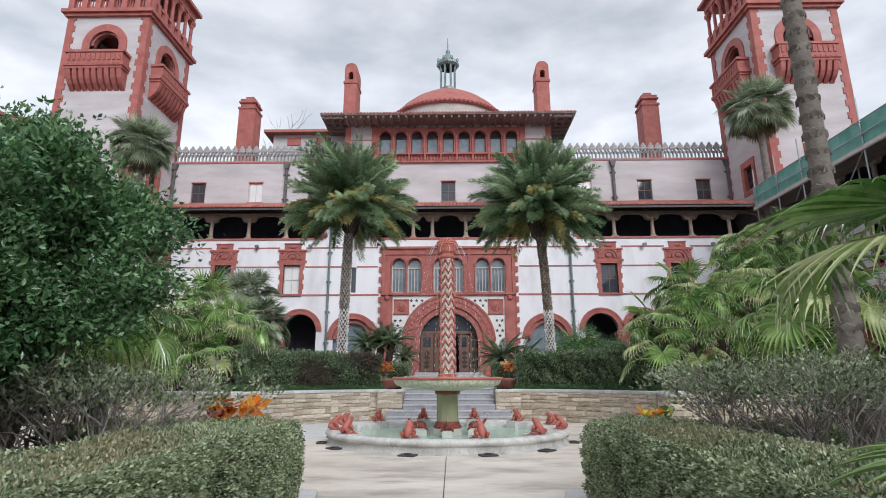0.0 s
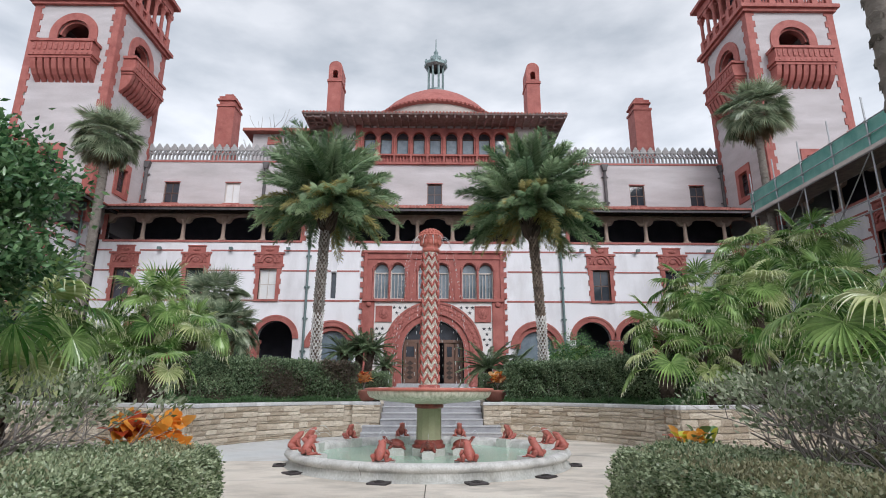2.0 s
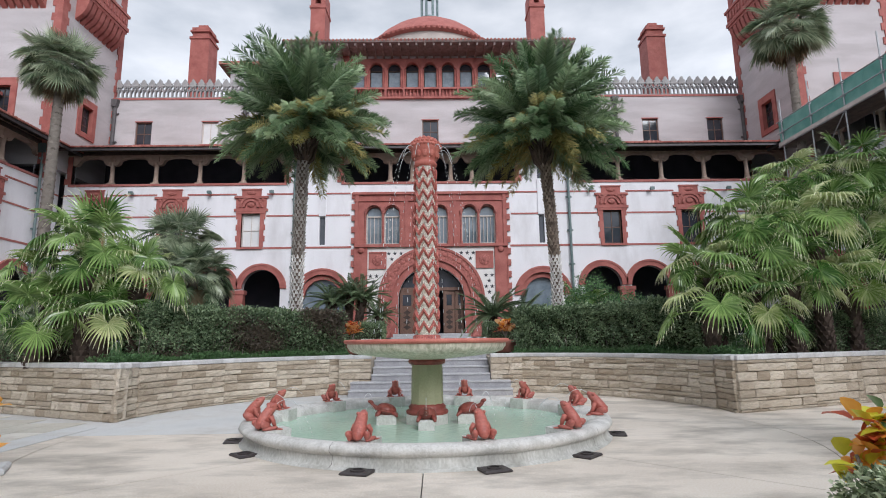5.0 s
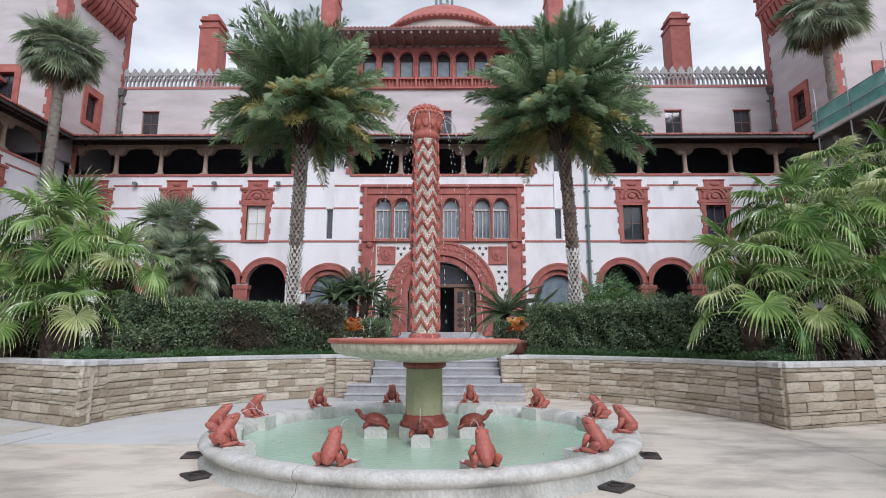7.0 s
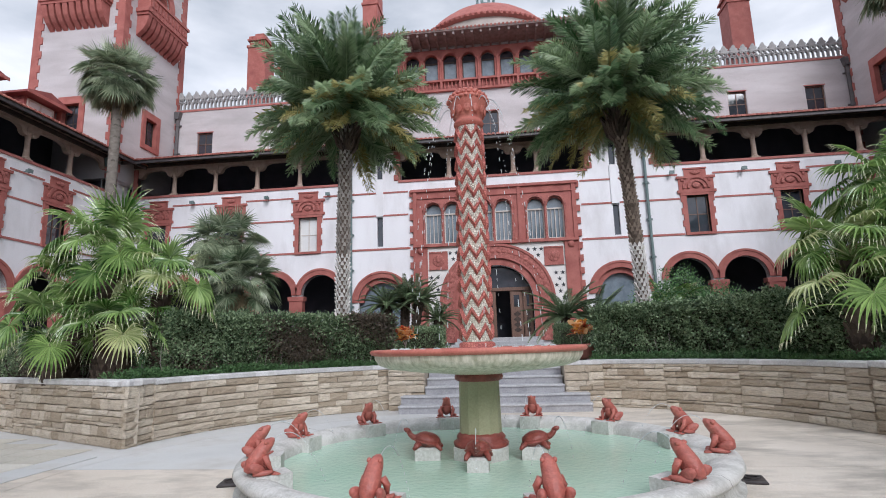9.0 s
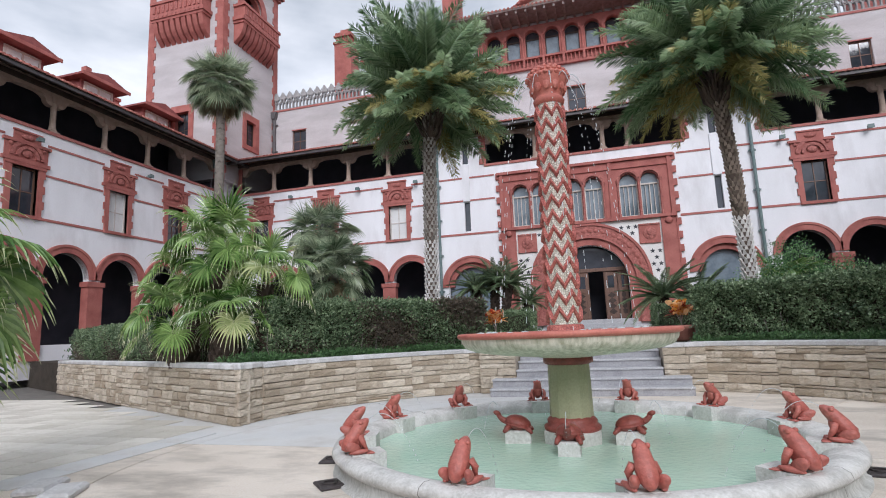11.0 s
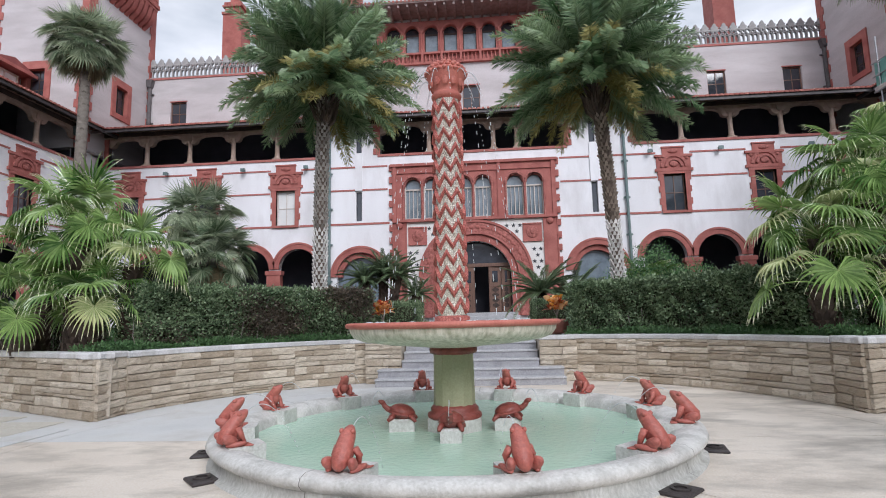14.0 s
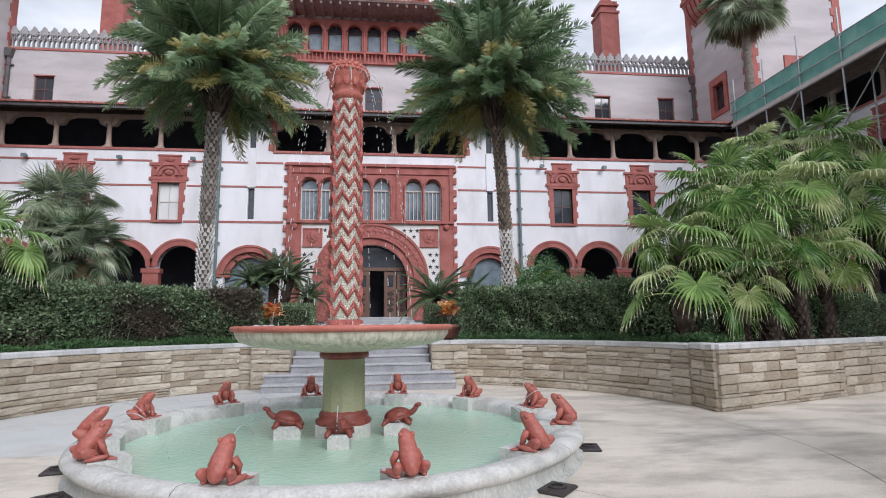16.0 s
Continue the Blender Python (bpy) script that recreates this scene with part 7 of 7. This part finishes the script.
def broadleaf(x, y, label, seed, centre, radii, n, trunk=True):
    r, rng = random.Random(seed), np.random.default_rng(seed)
    t = thing("tree", label, "tree", pose(x, y, LOW + 0.05))
    g, tips = Geo(), []
    for k in range(5):
        a = 1.26 * k
        branches(g, (0.12 * math.cos(a), 0.12 * math.sin(a), 0), (0.45 * math.cos(a), 0.45 * math.sin(a), 1), centre[2] * 0.42, 0.05, 3, r, tips, 0.7, 0.2)
    part("trunk", g, TWIG, t, "grey branching stems")
    clumps = 150
    pts, ways = [], []
    for k in range(clumps):
        d = rng.normal(size=3)
        d /= np.linalg.norm(d)
        d[2] = d[2] * 0.95
        rad = rng.uniform(0.72, 1.08) if k % 4 else rng.uniform(0.3, 0.8)
        c = np.array(centre) + d * np.array(radii) * rad
        m = n // clumps
        p = c + rng.normal(0, 0.17, (m, 3)) * [1.1, 1.1, 0.75]
        pts.append(p)
        ways.append(np.tile(d, (m, 1)) * 0.6 + rng.normal(0, 0.6, (m, 3)) + [0, 0, 0.15])
    leaves("crown", leaf_cloud(np.concatenate(pts), np.concatenate(ways), 0.085, 0.045, rng), TREE_LEAF, t, "dense glossy green leaves")


broadleaf(-5.2, -8.7, "dense broadleaf tree with glossy dark green leaves", 121, (0, 0, 2.85), (1.75, 1.6, 1.7), 66000)
broadleaf(-5.6, -10.4, "dense broadleaf tree with glossy dark green leaves", 122, (0, 0, 2.5), (1.9, 1.5, 1.7), 40000)
broadleaf(7.3, -8.6, "broadleaf shrub with dark green leaves", 123, (0, 0, 1.6), (1.2, 1.2, 1.1), 12000)
broadleaf(6.9, 14.8, "rounded green shrub in front of the arcade", 124, (0, 0, 2.8), (1.6, 1.2, 1.5), 14000)
broadleaf(9.6, 16.5, "rounded green shrub in front of the arcade", 125, (0, 0, 2.4), (1.5, 1.2, 1.3), 12000)


bare = thing("tree", "bare leafless tree rising beyond the roof", "tree", pose(-17.5, 46, -0.03))
limbs, ends = Geo(), []
limbs.tube([(0, 0, 0), (0.2, 0, 12), (0, 0.2, 20)], [0.45, 0.35, 0.25], 8)
for k in range(7):
    branches(limbs, (0, 0.2, 19.5), (math.cos(0.9 * k) * 0.55, math.sin(0.9 * k) * 0.55, 1.0), 5.0, 0.14, 3, random.Random(300 + k), ends, 0.6, 0.25)
part("trunk", limbs, TWIG, bare, "pale grey trunk and bare limbs")


def croton(x, y, z, label, seed, mats, count, size, height):
    r = random.Random(seed)
    c = thing("croton", label, "croton plant", pose(x, y, z), group="crotons")
    part("stem", Geo().tube([(0, 0, 0), (0.02, 0.01, height * 0.6)], [0.02, 0.012], 6).tube([(0, 0, height * 0.2), (0.12, -0.05, height * 0.7)], 0.012, 5).tube([(0, 0, height * 0.2), (-0.13, 0.05, height * 0.65)], 0.012, 5), TWIG, c)
    for k in range(count):
        a, t = k * 2.4 + r.uniform(-0.3, 0.3), (k + 0.5) / count
        el = 1.45 - 1.15 * t + r.uniform(-0.2, 0.2)
        ln = size * r.uniform(0.75, 1.15)
        g = Geo()
        base = Vector((r.gauss(0, 0.09), r.gauss(0, 0.09), height * r.uniform(0.45, 0.85)))
        out = Vector((math.cos(a) * math.cos(el), math.sin(a) * math.cos(el), math.sin(el)))
        side = out.cross(Vector((0, 0, 1))).normalized()
        up = side.cross(out)
        v = []
        for q, w in ((0.0, 0.03), (0.2, 0.22), (0.5, 0.3), (0.8, 0.2), (1.0, 0.01)):
            p = base + out * ln * q + Vector((0, 0, -0.35 * ln * q * q))
            v += [tuple(p - side * w * ln * 0.95 + up * w * ln * 0.3), tuple(p), tuple(p + side * w * ln * 0.95 + up * w * ln * 0.3)]
        f = []
        for j in range(4):
            f += [(3 * j, 3 * j + 1, 3 * j + 4, 3 * j + 3), (3 * j + 1, 3 * j + 2, 3 * j + 5, 3 * j + 4)]
        g.add(v, f)
        part("leaf", g, mats[min(len(mats) - 1, int(r.random() * len(mats)))], c, "", True)


croton(-2.95, -6.3, LOW + 0.05, "croton with broad orange leaves beside the hedge", 131, (CROTON_ORANGE,), 90, 0.3, 1.3)
croton(-3.45, -6.15, LOW + 0.05, "croton with dark red leaves beside the hedge", 132, (CROTON_RED, CROTON_RED, CROTON_ORANGE), 80, 0.3, 1.3)
croton(3.05, -6.3, LOW + 0.05, "croton with rusty orange and yellow leaves beside the hedge", 133, (CROTON_ORANGE, CROTON_YELLOW, CROTON_RED, CROTON_YELLOW), 70, 0.22, 1.12)
croton(3.3, -6.2, LOW + 0.05, "croton with yellow-green leaves beside the hedge", 134, (CROTON_YELLOW, TREE_LEAF, CROTON_ORANGE), 70, 0.22, 1.16)


def planted_pot(x, y, seed):
    pot = part("plant_pot", Geo().lathe([(0.30, 0), (0.42, 0.05), (0.5, 0.3), (0.56, 0.36), (0.56, 0.42), (0.5, 0.42), (0.46, 0.36), (0.0, 0.36)], 28), POT, None, "", True, m=pose(x, y, 1.05))
    tagged(pot, "wide terracotta pot beside the garden steps", "plant pot", group="pots by the steps")
    croton(x, y, 1.40, "orange croton growing in a wide terracotta pot", seed, (CROTON_ORANGE, CROTON_PALE, CROTON_PALE, CROTON_RED), 110, 0.3, 0.72)


planted_pot(-2.62, 8.5, 141)
planted_pot(2.5, 8.5, 142)

# ---- scaffolding before the east wing ----
scaffold = thing("scaffold", "steel tube scaffold with green netting along the wing", "scaffolding")
for i in range(15):
    y = 19.9 - 2.4 * i
    for x in (20.5, 21.9):
        part("standard", Geo().tube([(x, y, BED_Z if y > 5 else LOW), (x, y, 15.2 if x < 21 else 13.0)], 0.04, 8), STEEL, scaffold)
        for z in (4.5, 7.5, 10.2, 12.45, 13.2, 13.9):
            part("coupler", Geo().box(x - 0.07, x + 0.07, y - 0.07, y + 0.07, z - 0.06, z + 0.06), STEEL, scaffold)
for x in (20.45, 21.95):
    for z in (7.5, 10.2, 12.4, 13.2, 13.9):
        part("ledger", Geo().tube([(x, 20.3, z), (x, -14.5, z)], 0.035, 8), STEEL, scaffold)
for i in range(7):
    part("brace", Geo().tube([(20.4, 19.9 - 4.8 * i, 7.6), (20.4, 15.1 - 4.8 * i, 12.3)], 0.03, 6), STEEL, scaffold)
for k in range(6):
    part("plank", Geo().box(20.5 + 0.24 * k, 20.72 + 0.24 * k, -14.6, 20.2, 12.36, 12.42), PLANK, scaffold, "dark scaffold plank")
part("toe_board", Geo().box(20.40, 20.44, -14.6, 20.2, 12.42, 12.62), SASH, scaffold)
net = Geo()
for i in range(70):
    y0, y1 = 20.3 - 0.5 * i, 19.8 - 0.5 * i
    d0, d1 = 0.05 * math.sin(1.3 * i), 0.05 * math.sin(1.3 * (i + 1))
    net.add([(20.58 - d0, y0, 12.6), (20.58 - d1, y1, 12.6), (20.58, y1, 13.95), (20.58, y0, 13.95), (20.595 - d0, y0, 12.6), (20.595 - d1, y1, 12.6), (20.595, y1, 13.95), (20.595, y0, 13.95)],
            [(0, 1, 2, 3), (7, 6, 5, 4), (3, 2, 6, 7), (1, 0, 4, 5)])
part("netting", net, NETTING, scaffold, "green debris netting")
